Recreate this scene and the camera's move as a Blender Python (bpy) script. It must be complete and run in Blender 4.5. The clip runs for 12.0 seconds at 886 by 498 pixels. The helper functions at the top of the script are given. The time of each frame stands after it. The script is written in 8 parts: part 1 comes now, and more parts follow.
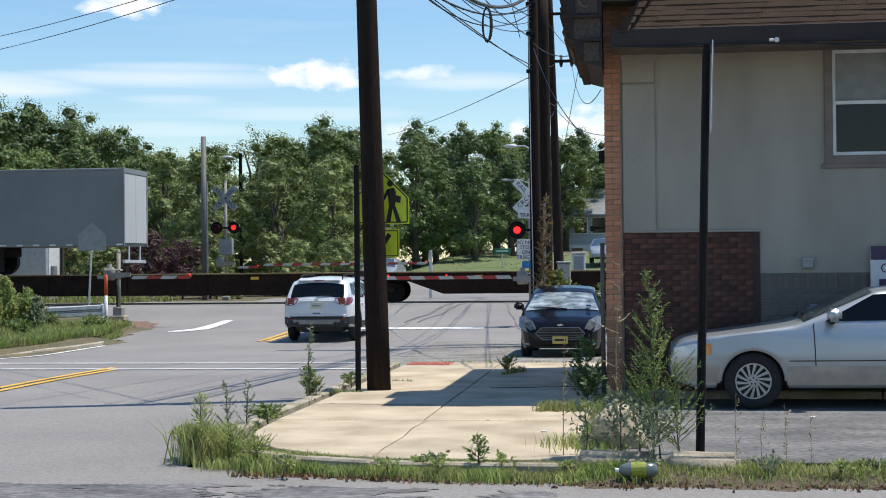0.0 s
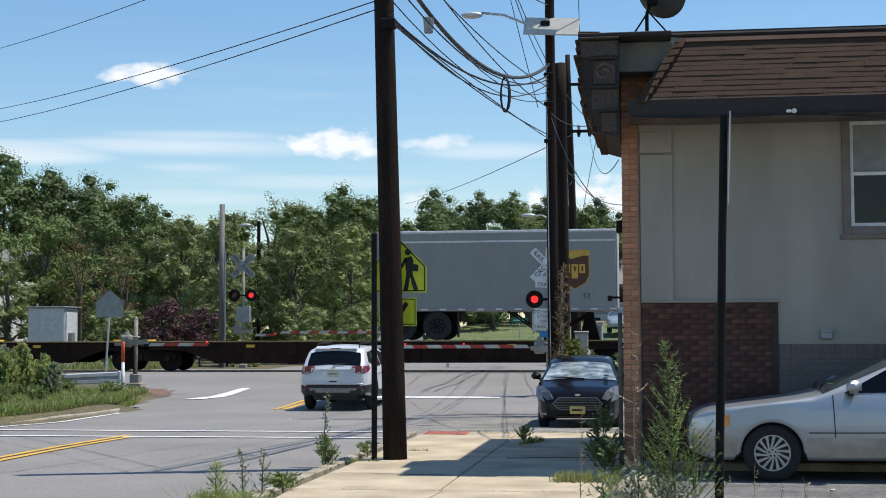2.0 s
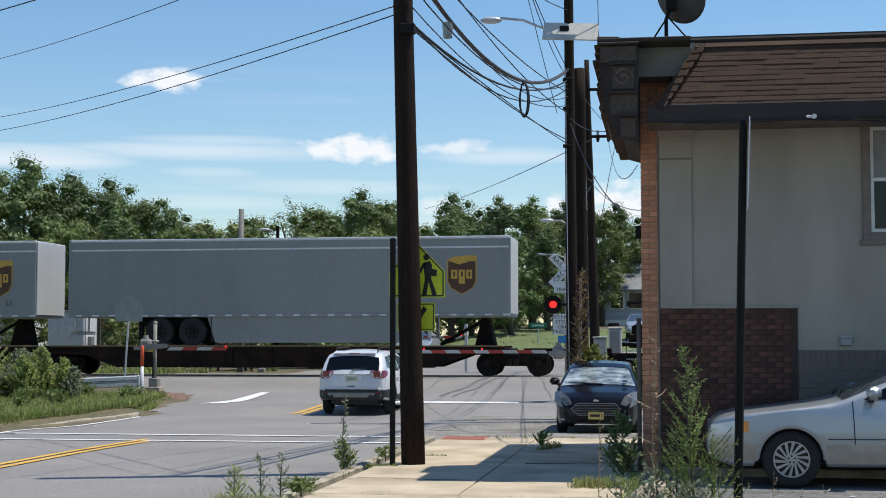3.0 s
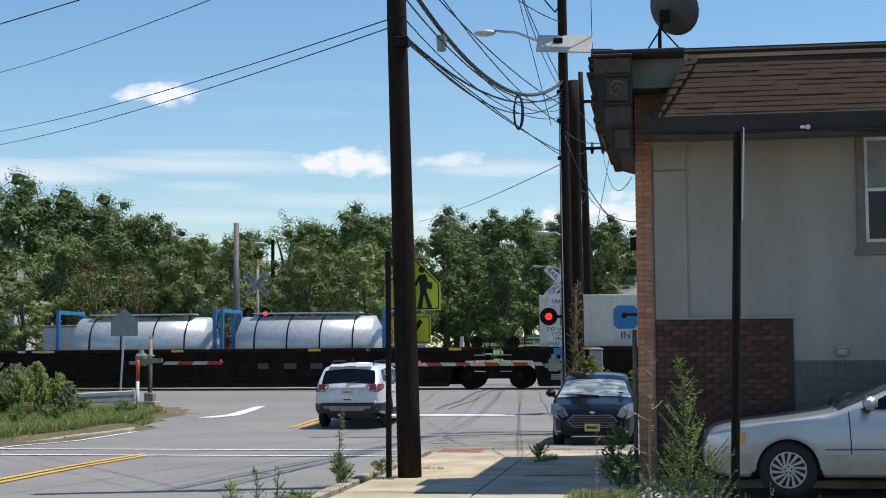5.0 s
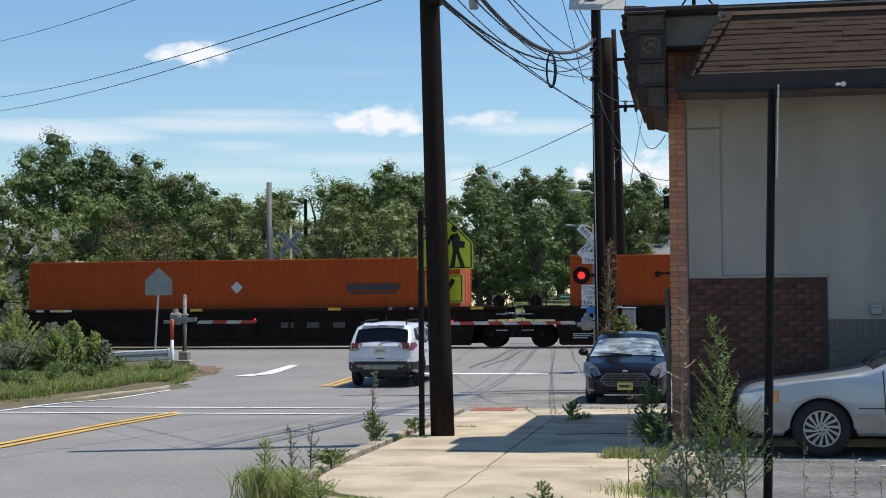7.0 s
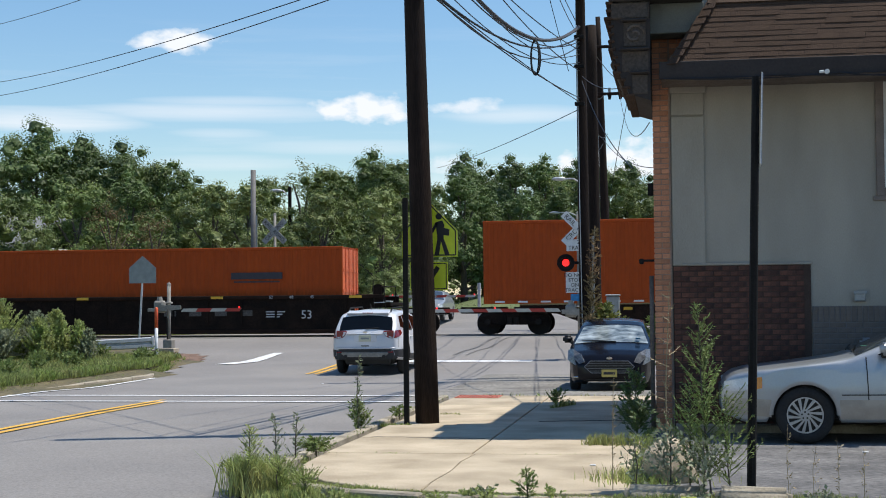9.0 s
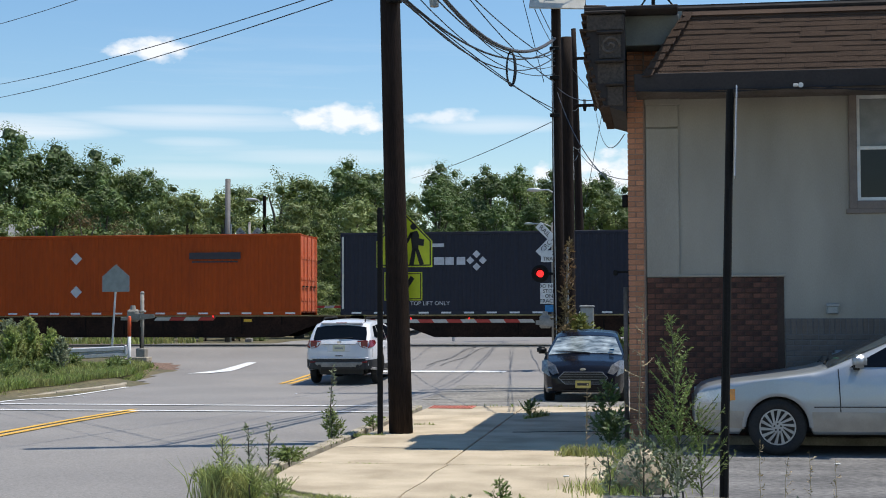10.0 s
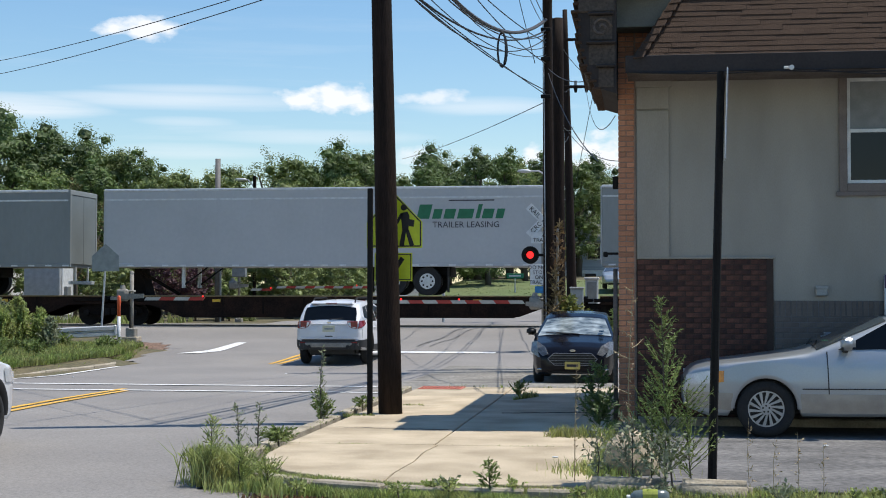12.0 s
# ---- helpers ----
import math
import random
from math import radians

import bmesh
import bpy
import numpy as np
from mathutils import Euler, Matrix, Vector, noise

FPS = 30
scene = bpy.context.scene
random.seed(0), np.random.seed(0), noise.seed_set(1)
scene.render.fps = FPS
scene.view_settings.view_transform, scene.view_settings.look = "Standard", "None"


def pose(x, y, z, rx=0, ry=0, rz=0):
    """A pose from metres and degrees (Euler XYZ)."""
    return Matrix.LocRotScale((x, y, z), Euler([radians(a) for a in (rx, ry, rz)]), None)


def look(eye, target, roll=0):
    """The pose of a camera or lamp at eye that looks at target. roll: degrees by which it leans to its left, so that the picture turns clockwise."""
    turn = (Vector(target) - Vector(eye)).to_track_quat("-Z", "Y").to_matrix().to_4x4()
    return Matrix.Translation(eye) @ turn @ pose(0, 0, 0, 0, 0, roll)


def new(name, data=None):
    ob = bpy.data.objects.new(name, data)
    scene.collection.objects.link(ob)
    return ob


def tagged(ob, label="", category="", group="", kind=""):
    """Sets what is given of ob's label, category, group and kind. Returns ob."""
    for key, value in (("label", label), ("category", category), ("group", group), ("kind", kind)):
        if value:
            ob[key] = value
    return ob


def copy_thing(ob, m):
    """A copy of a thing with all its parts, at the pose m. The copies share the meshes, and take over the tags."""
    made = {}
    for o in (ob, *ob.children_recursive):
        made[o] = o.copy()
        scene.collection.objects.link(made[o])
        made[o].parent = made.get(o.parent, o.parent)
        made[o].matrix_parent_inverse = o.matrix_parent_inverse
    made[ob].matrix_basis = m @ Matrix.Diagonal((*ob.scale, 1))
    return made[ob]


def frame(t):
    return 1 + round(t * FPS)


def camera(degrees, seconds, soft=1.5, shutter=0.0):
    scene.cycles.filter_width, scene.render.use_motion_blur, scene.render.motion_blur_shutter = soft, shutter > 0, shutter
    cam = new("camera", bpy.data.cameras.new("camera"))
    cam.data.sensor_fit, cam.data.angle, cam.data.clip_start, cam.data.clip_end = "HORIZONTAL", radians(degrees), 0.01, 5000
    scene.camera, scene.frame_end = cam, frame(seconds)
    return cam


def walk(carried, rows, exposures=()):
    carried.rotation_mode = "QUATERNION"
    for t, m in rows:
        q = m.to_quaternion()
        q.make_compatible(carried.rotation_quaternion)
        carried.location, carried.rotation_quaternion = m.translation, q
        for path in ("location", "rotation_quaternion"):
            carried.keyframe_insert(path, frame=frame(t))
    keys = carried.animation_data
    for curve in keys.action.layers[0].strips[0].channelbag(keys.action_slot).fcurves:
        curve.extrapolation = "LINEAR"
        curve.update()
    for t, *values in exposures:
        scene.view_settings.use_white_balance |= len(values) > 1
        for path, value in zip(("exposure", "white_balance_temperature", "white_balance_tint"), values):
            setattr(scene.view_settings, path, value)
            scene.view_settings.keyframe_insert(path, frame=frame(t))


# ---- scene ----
cam = camera(33.57, 12.0, soft=1.0)
EYE = (0.0, 0.0, 1.65)
# seconds, heading to the right of the road's line, tilt up, lean (degrees)
TURNS = [
(0, -7.356, 0.732, 0.531),
(0.5, -6.834, 0.159, -0.426),
(1, -6.895, 1.807, -0.446),
(1.5, -7.260, 2.622, -0.094),
(2, -8.018, 3.419, 0.188),
(2.5, -9.300, 2.530, 0.150),
(3, -8.744, 3.615, 0.016),
(3.5, -7.763, 5.066, 0.145),
(3.7, -8.609, 4.914, 0.187),
(5.3, -8.571, 3.696, 0.446),
(5.5, -9.040, 3.312, 0.433),
(6, -9.815, 2.587, 0.424),
(6.5, -9.837, 2.405, 0.428),
(7, -9.836, 2.519, 0.405),
(9, -9.234, 2.029, 0.502),
(9.5, -8.922, 2.729, 0.332),
(10, -8.243, 2.424, 0.191),
(10.5, -8.242, 1.719, 0.046),
(11, -7.995, -0.132, 0.001),
(11.5, -7.741, 1.940, -0.089),
(12, -7.860, 1.679, -0.038),
]
walk(cam, [(t, pose(*EYE, 90 + tilt, 0, -yaw) @ pose(0, 0, 0, 0, 0, -lean)) for t, yaw, tilt, lean in TURNS],
     [(0, 0.13), (1, 0.09), (3.5, -0.05), (5.5, -0.04), (7, -0.04), (9, 0.0), (12, 0.04)])
# ---- light ----
SUN = Vector((2.15, 0.76, 5.4)).normalized()
sun = new("sun", bpy.data.lights.new("sun", "SUN"))
sun.data.energy, sun.data.angle, sun.data.color = 5.0, radians(0.5), (1.0, 0.95, 0.87)
sun.matrix_world = look(SUN * 60, (0, 0, 0))


def make_sky():
    w = bpy.data.worlds.new("sky")
    scene.world = w
    w.use_nodes = True
    nt = w.node_tree
    nt.nodes.clear()
    N, L = nt.nodes.new, nt.links.new
    sky = N("ShaderNodeTexSky")
    sky.sky_type, sky.sun_disc = "NISHITA", False
    sky.sun_elevation = math.asin(SUN.z)
    sky.sun_rotation = math.atan2(SUN.x, SUN.y)
    sky.air_density, sky.dust_density, sky.ozone_density = 1.15, 0.15, 3.5
    geo = N("ShaderNodeNewGeometry")
    sep = N("ShaderNodeSeparateXYZ")
    L(geo.outputs["Position"], sep.inputs[0])

    def math_(op, a, b=None, clamp=False):
        n = N("ShaderNodeMath")
        n.operation, n.use_clamp = op, clamp
        for i, v in enumerate((a, b)):
            if v is None:
                continue
            if isinstance(v, (int, float)):
                n.inputs[i].default_value = v
            else:
                L(v, n.inputs[i])
        return n.outputs[0]

    # project the view direction on a flat cloud layer high above
    up = math_("MAXIMUM", sep.outputs[2], 0.02)
    u, v = math_("DIVIDE", sep.outputs[0], up), math_("DIVIDE", sep.outputs[1], up)
    az = math_("ARCTAN2", sep.outputs[0], sep.outputs[1])
    comb = N("ShaderNodeCombineXYZ")
    L(math_("MULTIPLY", az, 5.0), comb.inputs[0])
    L(math_("MULTIPLY", sep.outputs[2], 75.0), comb.inputs[1])
    streak = N("ShaderNodeTexNoise")
    streak.inputs["Scale"].default_value, streak.inputs["Detail"].default_value = 1.0, 9
    streak.inputs["Roughness"].default_value = 0.6
    L(comb.outputs[0], streak.inputs["Vector"])
    wisp = math_("MULTIPLY", math_("SUBTRACT", streak.outputs[0], 0.52), 4.5, True)
    low = math_("MULTIPLY", math_("SUBTRACT", 0.22, sep.outputs[2]), 6.0, True)
    wisp = math_("MULTIPLY", math_("MULTIPLY", wisp, low), 0.3)
    comb2 = N("ShaderNodeCombineXYZ")
    L(math_("MULTIPLY", az, 55.0), comb2.inputs[0])
    L(math_("MULTIPLY", sep.outputs[2], 90.0), comb2.inputs[1])
    fluff = N("ShaderNodeTexNoise")
    fluff.inputs["Scale"].default_value, fluff.inputs["Detail"].default_value = 1.0, 12
    L(comb2.outputs[0], fluff.inputs["Vector"])
    total = wisp
    # fair-weather puffs and thin sheets: heading, height, half width, half height, density, raggedness
    for a, z, wa, wz, dens, rag in PUFFS:
        da = math_("DIVIDE", math_("SUBTRACT", az, radians(a)), radians(wa))
        dz = math_("DIVIDE", math_("SUBTRACT", sep.outputs[2], math.sin(radians(z))), radians(wz))
        rr = math_("ADD", math_("MULTIPLY", da, da), math_("MULTIPLY", dz, dz))
        body = math_("SUBTRACT", 1.0, rr)
        src = fluff if rag > 2 else streak
        body = math_("ADD", body, math_("MULTIPLY", math_("SUBTRACT", src.outputs[0], 0.5), rag))
        total = math_("MAXIMUM", total, math_("MULTIPLY", math_("MULTIPLY", body, 1.05 if rag > 2 else 0.8, True), dens))
    mix = N("ShaderNodeMixRGB")
    L(total, mix.inputs[0])
    deep = N("ShaderNodeHueSaturation")
    deep.inputs["Saturation"].default_value = 1.17
    deep.inputs["Value"].default_value = 1.14
    L(sky.outputs[0], deep.inputs["Color"])
    L(deep.outputs[0], mix.inputs[1])
    mix.inputs[2].default_value = (7.9, 8.2, 8.6, 1)
    bg = N("ShaderNodeBackground")
    L(mix.outputs[0], bg.inputs[0])
    bg.inputs[1].default_value = 0.12
    out = N("ShaderNodeOutputWorld")
    L(bg.outputs[0], out.inputs[0])


PUFFS = [(-12.3, 7.50, 2.3, 0.62, 1.0, 3.6), (-8.2, 7.55, 1.5, 0.36, 0.75, 3.2), (-6.0, 7.25, 3.4, 0.42, 0.5, 1.8), (-19.4, 10.05, 1.8, 0.5, 1.0, 3.6), (-2.0, 5.2, 2.8, 1.0, 1.0, 4.0), (-9.0, 5.3, 0.9, 0.4, 0.7, 3.2),
         (-18.0, 7.3, 6.5, 0.42, 0.55, 1.8), (-24.5, 6.95, 4.2, 0.55, 0.8, 1.8), (-17.5, 7.75, 4.0, 0.25, 0.35, 1.8), (-12.5, 6.0, 5.0, 0.36, 0.38, 1.8), (-17.5, 5.4, 4.0, 0.35, 0.45, 1.8), (-17.8, 6.55, 2.2, 0.22, 0.35, 1.8), (-7.0, 4.6, 5.0, 0.5, 0.4, 1.8),
         (4.9, 11.0, 1.6, 0.4, 0.9, 3.6), (30, 9, 5, 1.6, 1.0, 3.6), (-50, 8, 6, 1.8, 1.0, 3.6), (95, 12, 7, 2, 1.0, 3.6), (-120, 10, 6, 2, 1.0, 3.6), (170, 9, 8, 2, 1.0, 3.6)]
make_sky()

# ---- materials ----
MATS = {}


def mat(name, color, rough=0.7, metal=0.0, vary=0.18, scale=6.0, bump=0.0, fine=60.0, second=None, amount=0.5,
        island=0.0, obj=0.0, coat=0.0, translucent=0.0, alpha=None, spec=0.5, stretch=(1, 1, 1), emit=0.0):
    """A surface of one base colour with broad stains, fine grain, relief and an even coat where it has one."""
    if name in MATS:
        return MATS[name]
    m = bpy.data.materials.new(name)
    MATS[name] = m
    m.use_nodes = True
    nt = m.node_tree
    N, L = nt.nodes.new, nt.links.new
    b = nt.nodes["Principled BSDF"]
    out = nt.nodes["Material Output"]
    tc = N("ShaderNodeTexCoord")
    mp = N("ShaderNodeMapping")
    mp.inputs["Scale"].default_value = stretch
    L(tc.outputs["Object"], mp.inputs[0])
    broad = N("ShaderNodeTexNoise")
    broad.inputs["Scale"].default_value, broad.inputs["Detail"].default_value = scale, 6
    L(mp.outputs[0], broad.inputs["Vector"])
    grain = N("ShaderNodeTexNoise")
    grain.inputs["Scale"].default_value, grain.inputs["Detail"].default_value = fine, 4
    L(mp.outputs[0], grain.inputs["Vector"])
    ramp = N("ShaderNodeMapRange")
    ramp.inputs[1].default_value, ramp.inputs[2].default_value = 0.35, 0.68
    L(broad.outputs[0], ramp.inputs[0])
    base = N("ShaderNodeMixRGB")
    base.inputs[1].default_value = (*color, 1)
    sec = second or tuple(c * 0.6 for c in color)
    base.inputs[2].default_value = (*sec, 1)
    fac = N("ShaderNodeMath")
    fac.operation = "MULTIPLY"
    fac.inputs[1].default_value = amount
    L(ramp.outputs[0], fac.inputs[0])
    L(fac.outputs[0], base.inputs[0])
    hsv = N("ShaderNodeHueSaturation")
    L(base.outputs[0], hsv.inputs["Color"])
    val = N("ShaderNodeMapRange")
    val.inputs[3].default_value, val.inputs[4].default_value = 1 - vary, 1 + vary
    val.inputs[1].default_value, val.inputs[2].default_value = 0.3, 0.7
    L(grain.outputs[0], val.inputs[0])
    value = val.outputs[0]
    for k, node, sock in ((island, "ShaderNodeNewGeometry", "Random Per Island"), (obj, "ShaderNodeObjectInfo", "Random")):
        if k:
            src = N(node)
            rng = N("ShaderNodeMapRange")
            rng.inputs[3].default_value, rng.inputs[4].default_value = 1 - k, 1 + k
            L(src.outputs[sock], rng.inputs[0])
            mul = N("ShaderNodeMath")
            mul.operation = "MULTIPLY"
            L(value, mul.inputs[0])
            L(rng.outputs[0], mul.inputs[1])
            value = mul.outputs[0]
    L(value, hsv.inputs["Value"])
    L(hsv.outputs[0], b.inputs["Base Color"])
    rr = N("ShaderNodeMapRange")
    rr.inputs[3].default_value, rr.inputs[4].default_value = max(0.02, rough - 0.08), min(1, rough + 0.08)
    L(broad.outputs[0], rr.inputs[0])
    L(rr.outputs[0], b.inputs["Roughness"])
    b.inputs["Metallic"].default_value = metal
    b.inputs["Specular IOR Level"].default_value = spec
    b.inputs["Coat Weight"].default_value = coat
    b.inputs["Coat Roughness"].default_value = 0.06
    if bump:
        bn = N("ShaderNodeBump")
        bn.inputs["Strength"].default_value, bn.inputs["Distance"].default_value = bump, 0.02
        L(grain.outputs[0], bn.inputs["Height"])
        L(bn.outputs[0], b.inputs["Normal"])
    if translucent:
        tr = N("ShaderNodeBsdfTranslucent")
        L(hsv.outputs[0], tr.inputs[0])
        mx = N("ShaderNodeMixShader")
        mx.inputs[0].default_value = translucent
        L(b.outputs[0], mx.inputs[1])
        L(tr.outputs[0], mx.inputs[2])
        L(mx.outputs[0], out.inputs[0])
    if emit:
        b.inputs["Emission Color"].default_value = (*color, 1)
        b.inputs["Emission Strength"].default_value = emit
    return m


ASPHALT = mat("road_asphalt", (0.196, 0.183, 0.170), 0.86, vary=0.22, scale=0.35, fine=38, bump=0.25, second=(0.25, 0.233, 0.213), amount=0.9)
OLD_ASPHALT = mat("old_asphalt", (0.085, 0.083, 0.082), 0.9, vary=0.5, scale=1.4, fine=22, bump=0.6, second=(0.19, 0.183, 0.175), amount=1.0, stretch=(0.6, 1.0, 1))
WORN_ASPHALT = mat("worn_asphalt", (0.25, 0.235, 0.205), 0.95, vary=0.45, scale=1.1, fine=14, bump=0.9, second=(0.13, 0.12, 0.105), amount=0.9)
CONCRETE = mat("walk_concrete", (0.53, 0.44, 0.31), 0.92, vary=0.16, scale=1.3, fine=55, bump=0.3, second=(0.34, 0.275, 0.185), amount=1.0, obj=0.06)
KERB = mat("kerb_concrete", (0.43, 0.375, 0.285), 0.9, vary=0.2, scale=2.5, fine=40, bump=0.4, second=(0.25, 0.215, 0.16), amount=1.0)
GRAVEL = mat("ballast", (0.20, 0.165, 0.14), 0.95, vary=0.5, scale=3, fine=18, bump=0.9, second=(0.12, 0.10, 0.09))
SOIL = mat("verge_soil", (0.085, 0.08, 0.04), 0.95, vary=0.4, scale=0.6, fine=9, bump=0.8, second=(0.17, 0.13, 0.07), amount=0.7)
LAWN = mat("lawn", (0.105, 0.14, 0.045), 0.95, vary=0.3, scale=0.3, fine=5, bump=0.6, second=(0.145, 0.16, 0.065))
WHITE_LINE = mat("white_line_paint", (0.75, 0.75, 0.73), 0.75, vary=0.12, scale=2.5, fine=30, second=(0.45, 0.45, 0.44), amount=0.5)
YELLOW_LINE = mat("yellow_line_paint", (0.75, 0.42, 0.05), 0.75, vary=0.15, scale=2.5, fine=30, second=(0.5, 0.3, 0.07), amount=0.5)
CRACK = mat("crack_filler", (0.03, 0.028, 0.026), 0.85, vary=0.2, bump=0.2)
STUCCO = mat("grey_stucco", (0.365, 0.338, 0.282), 0.92, vary=0.06, scale=0.8, fine=70, bump=0.25, second=(0.27, 0.25, 0.208), amount=1.0, stretch=(1.6, 1, 0.5))
BRICK_DARK = mat("dark_painted_brick", (0.125, 0.048, 0.030), 0.8, vary=0.25, scale=9, fine=60, bump=0.4, second=(0.035, 0.02, 0.016), amount=0.8, obj=0.4)
BRICK_TAN = mat("orange_brick", (0.50, 0.235, 0.13), 0.85, vary=0.15, scale=9, fine=60, bump=0.4, second=(0.40, 0.17, 0.09), amount=0.7, obj=0.22)
BRICK_GREY = mat("grey_painted_brick", (0.155, 0.13, 0.11), 0.85, vary=0.12, scale=6, fine=50, bump=0.4, obj=0.12)
MORTAR = mat("mortar", (0.062, 0.040, 0.030), 0.95, vary=0.15, bump=0.3)
MORTAR_LIGHT = mat("pale_mortar", (0.30, 0.21, 0.16), 0.95, vary=0.15, bump=0.3)
SHINGLE = mat("brown_shingle", (0.076, 0.048, 0.032), 0.95, vary=0.3, scale=1.6, fine=90, bump=0.5, second=(0.052, 0.034, 0.025), amount=1.0, obj=0.05, spec=0.2)
FASCIA = mat("grey_brown_fascia", (0.036, 0.029, 0.026), 0.85, vary=0.15, scale=2, fine=30, bump=0.2)
SOFFIT = mat("weathered_soffit", (0.085, 0.066, 0.05), 0.85, vary=0.25, scale=3, fine=30, bump=0.3, second=(0.16, 0.13, 0.11), amount=0.8)
FLASHING = mat("green_grey_flashing", (0.16, 0.17, 0.15), 0.7, vary=0.12, scale=3)
WINDOW_FRAME = mat("white_window_paint", (0.78, 0.78, 0.74), 0.5, vary=0.05)
TRIM = mat("brown_window_trim", (0.20, 0.165, 0.14), 0.8, vary=0.12)
PANE = mat("dark_window_glass", (0.008, 0.009, 0.010), 0.05, vary=0.1, spec=0.35)
BLIND = mat("window_blind", (0.26, 0.27, 0.26), 0.7, vary=0.08)
POLE = mat("tarred_pole_wood", (0.018, 0.0125, 0.010), 0.85, vary=0.35, scale=3, fine=30, bump=0.5, stretch=(4, 4, 0.25), second=(0.034, 0.023, 0.018), amount=0.7, spec=0.12)
STEEL_DARK = mat("dark_painted_steel", (0.014, 0.013, 0.012), 0.75, vary=0.25, spec=0.15)
GALV = mat("galvanised_steel", (0.55, 0.56, 0.56), 0.45, metal=0.35, vary=0.12, scale=5, fine=30)
# pole steel with the shade on it put into a darker base grey
SHADED_STEEL = mat("shaded_grey_steel", (0.16, 0.155, 0.15), 0.7, metal=0.2, vary=0.2, scale=3, fine=20)
SIGN_BACK = mat("sign_aluminium_back", (0.30, 0.315, 0.31), 0.5, metal=0.4, vary=0.08)
CABLE = mat("cable_sheath", (0.012, 0.012, 0.013), 0.6, vary=0.2)
CABLE_GREY = mat("grey_lashed_cable", (0.055, 0.05, 0.05), 0.6, vary=0.5, fine=60)
SIGN_LIME = mat("fluorescent_lime_sheeting", (0.62, 0.70, 0.02), 0.45, vary=0.03)
SIGN_BLACK = mat("sign_black", (0.008, 0.008, 0.008), 0.5, vary=0.05)
SIGN_WHITE = mat("sign_white", (0.72, 0.73, 0.72), 0.45, vary=0.05)
RED_STRIPE = mat("gate_red_sheeting", (0.40, 0.035, 0.022), 0.5, vary=0.15)
GATE_WHITE = mat("gate_dull_white_sheeting", (0.50, 0.48, 0.43), 0.5, vary=0.15)
CAST_GREY = mat("weathered_cast_grey", (0.30, 0.285, 0.25), 0.7, metal=0.1, vary=0.2, scale=4, fine=30, second=(0.20, 0.18, 0.15), amount=0.8)
LAMP_RED = mat("lit_red_lens", (1.0, 0.02, 0.02), 0.3, emit=1.6)
LENS_DARK = mat("unlit_red_lens", (0.09, 0.008, 0.008), 0.25)
RUST = mat("rail_car_brown", (0.030, 0.016, 0.011), 0.9, vary=0.35, scale=2, fine=25, bump=0.3, second=(0.014, 0.010, 0.008), amount=0.9, spec=0.12)
RUST_BLACK = mat("rail_car_black", (0.009, 0.0072, 0.0062), 0.9, vary=0.35, scale=2, fine=25, second=(0.030, 0.019, 0.014), amount=0.6, spec=0.10)
SILL_EDGE = mat("dusty_deck_edge", (0.26, 0.19, 0.09), 0.8, vary=0.3, scale=4)
REFLECTOR_YELLOW = mat("yellow_reflector", (0.72, 0.42, 0.03), 0.4, vary=0.08)
WHEEL_STEEL = mat("rail_wheel_steel", (0.022, 0.017, 0.014), 0.8, metal=0.1, vary=0.3, spec=0.2)
RAIL = mat("worn_rail_steel", (0.22, 0.19, 0.17), 0.35, metal=0.8, vary=0.15)
ORANGE = mat("orange_container_paint", (0.40, 0.062, 0.006), 0.6, vary=0.07, scale=0.8, fine=9, second=(0.31, 0.050, 0.008), amount=0.7, spec=0.2, stretch=(1, 1, 0.4))
# lighter copy of the orange: sun on the door ends put into the colour
ORANGE_SUNLIT = mat("sunlit_orange_door_paint", (0.72, 0.15, 0.05), 0.5, vary=0.08)
CONT_WHITE = mat("dirty_white_container_paint", (0.68, 0.655, 0.575), 0.6, vary=0.08, scale=0.8, fine=9, second=(0.50, 0.465, 0.395), amount=0.8, stretch=(1, 1, 0.35), spec=0.25)
NAVY = mat("navy_container_paint", (0.012, 0.014, 0.026), 0.5, vary=0.1, scale=0.8, fine=9, second=(0.017, 0.019, 0.032), amount=0.7, spec=0.3)
TRAILER_GREY = mat("grey_trailer_paint", (0.262, 0.275, 0.265), 0.5, vary=0.04, scale=0.5, fine=8, second=(0.225, 0.235, 0.225), amount=0.8, spec=0.25, stretch=(1, 1, 0.4))
TRAILER_DULL = mat("dull_grey_green_trailer_paint", (0.185, 0.205, 0.205), 0.45, vary=0.04, scale=0.5, fine=8)
TRAILER_WHITE = mat("white_trailer_paint", (0.47, 0.475, 0.475), 0.42, vary=0.03, scale=0.5, fine=8, second=(0.42, 0.425, 0.425), amount=0.7, spec=0.3)
ALU = mat("aluminium_trim", (0.62, 0.63, 0.64), 0.4, metal=0.5, vary=0.06)
LOGO_BROWN = mat("logo_brown", (0.085, 0.03, 0.012), 0.5, vary=0.05)
LOGO_GOLD = mat("logo_gold", (0.62, 0.36, 0.05), 0.5, vary=0.05)
LOGO_BLUE = mat("logo_blue", (0.02, 0.19, 0.42), 0.5, vary=0.25, fine=14)
LOGO_GREEN = mat("logo_green", (0.015, 0.17, 0.075), 0.5, vary=0.05)
INK = mat("dark_lettering", (0.03, 0.028, 0.04), 0.5, vary=0.1)
PALE_INK = mat("pale_lettering", (0.55, 0.56, 0.58), 0.5, vary=0.1)
RUBBER = mat("tyre_rubber", (0.018, 0.018, 0.018), 0.85, vary=0.25, fine=40, bump=0.3)
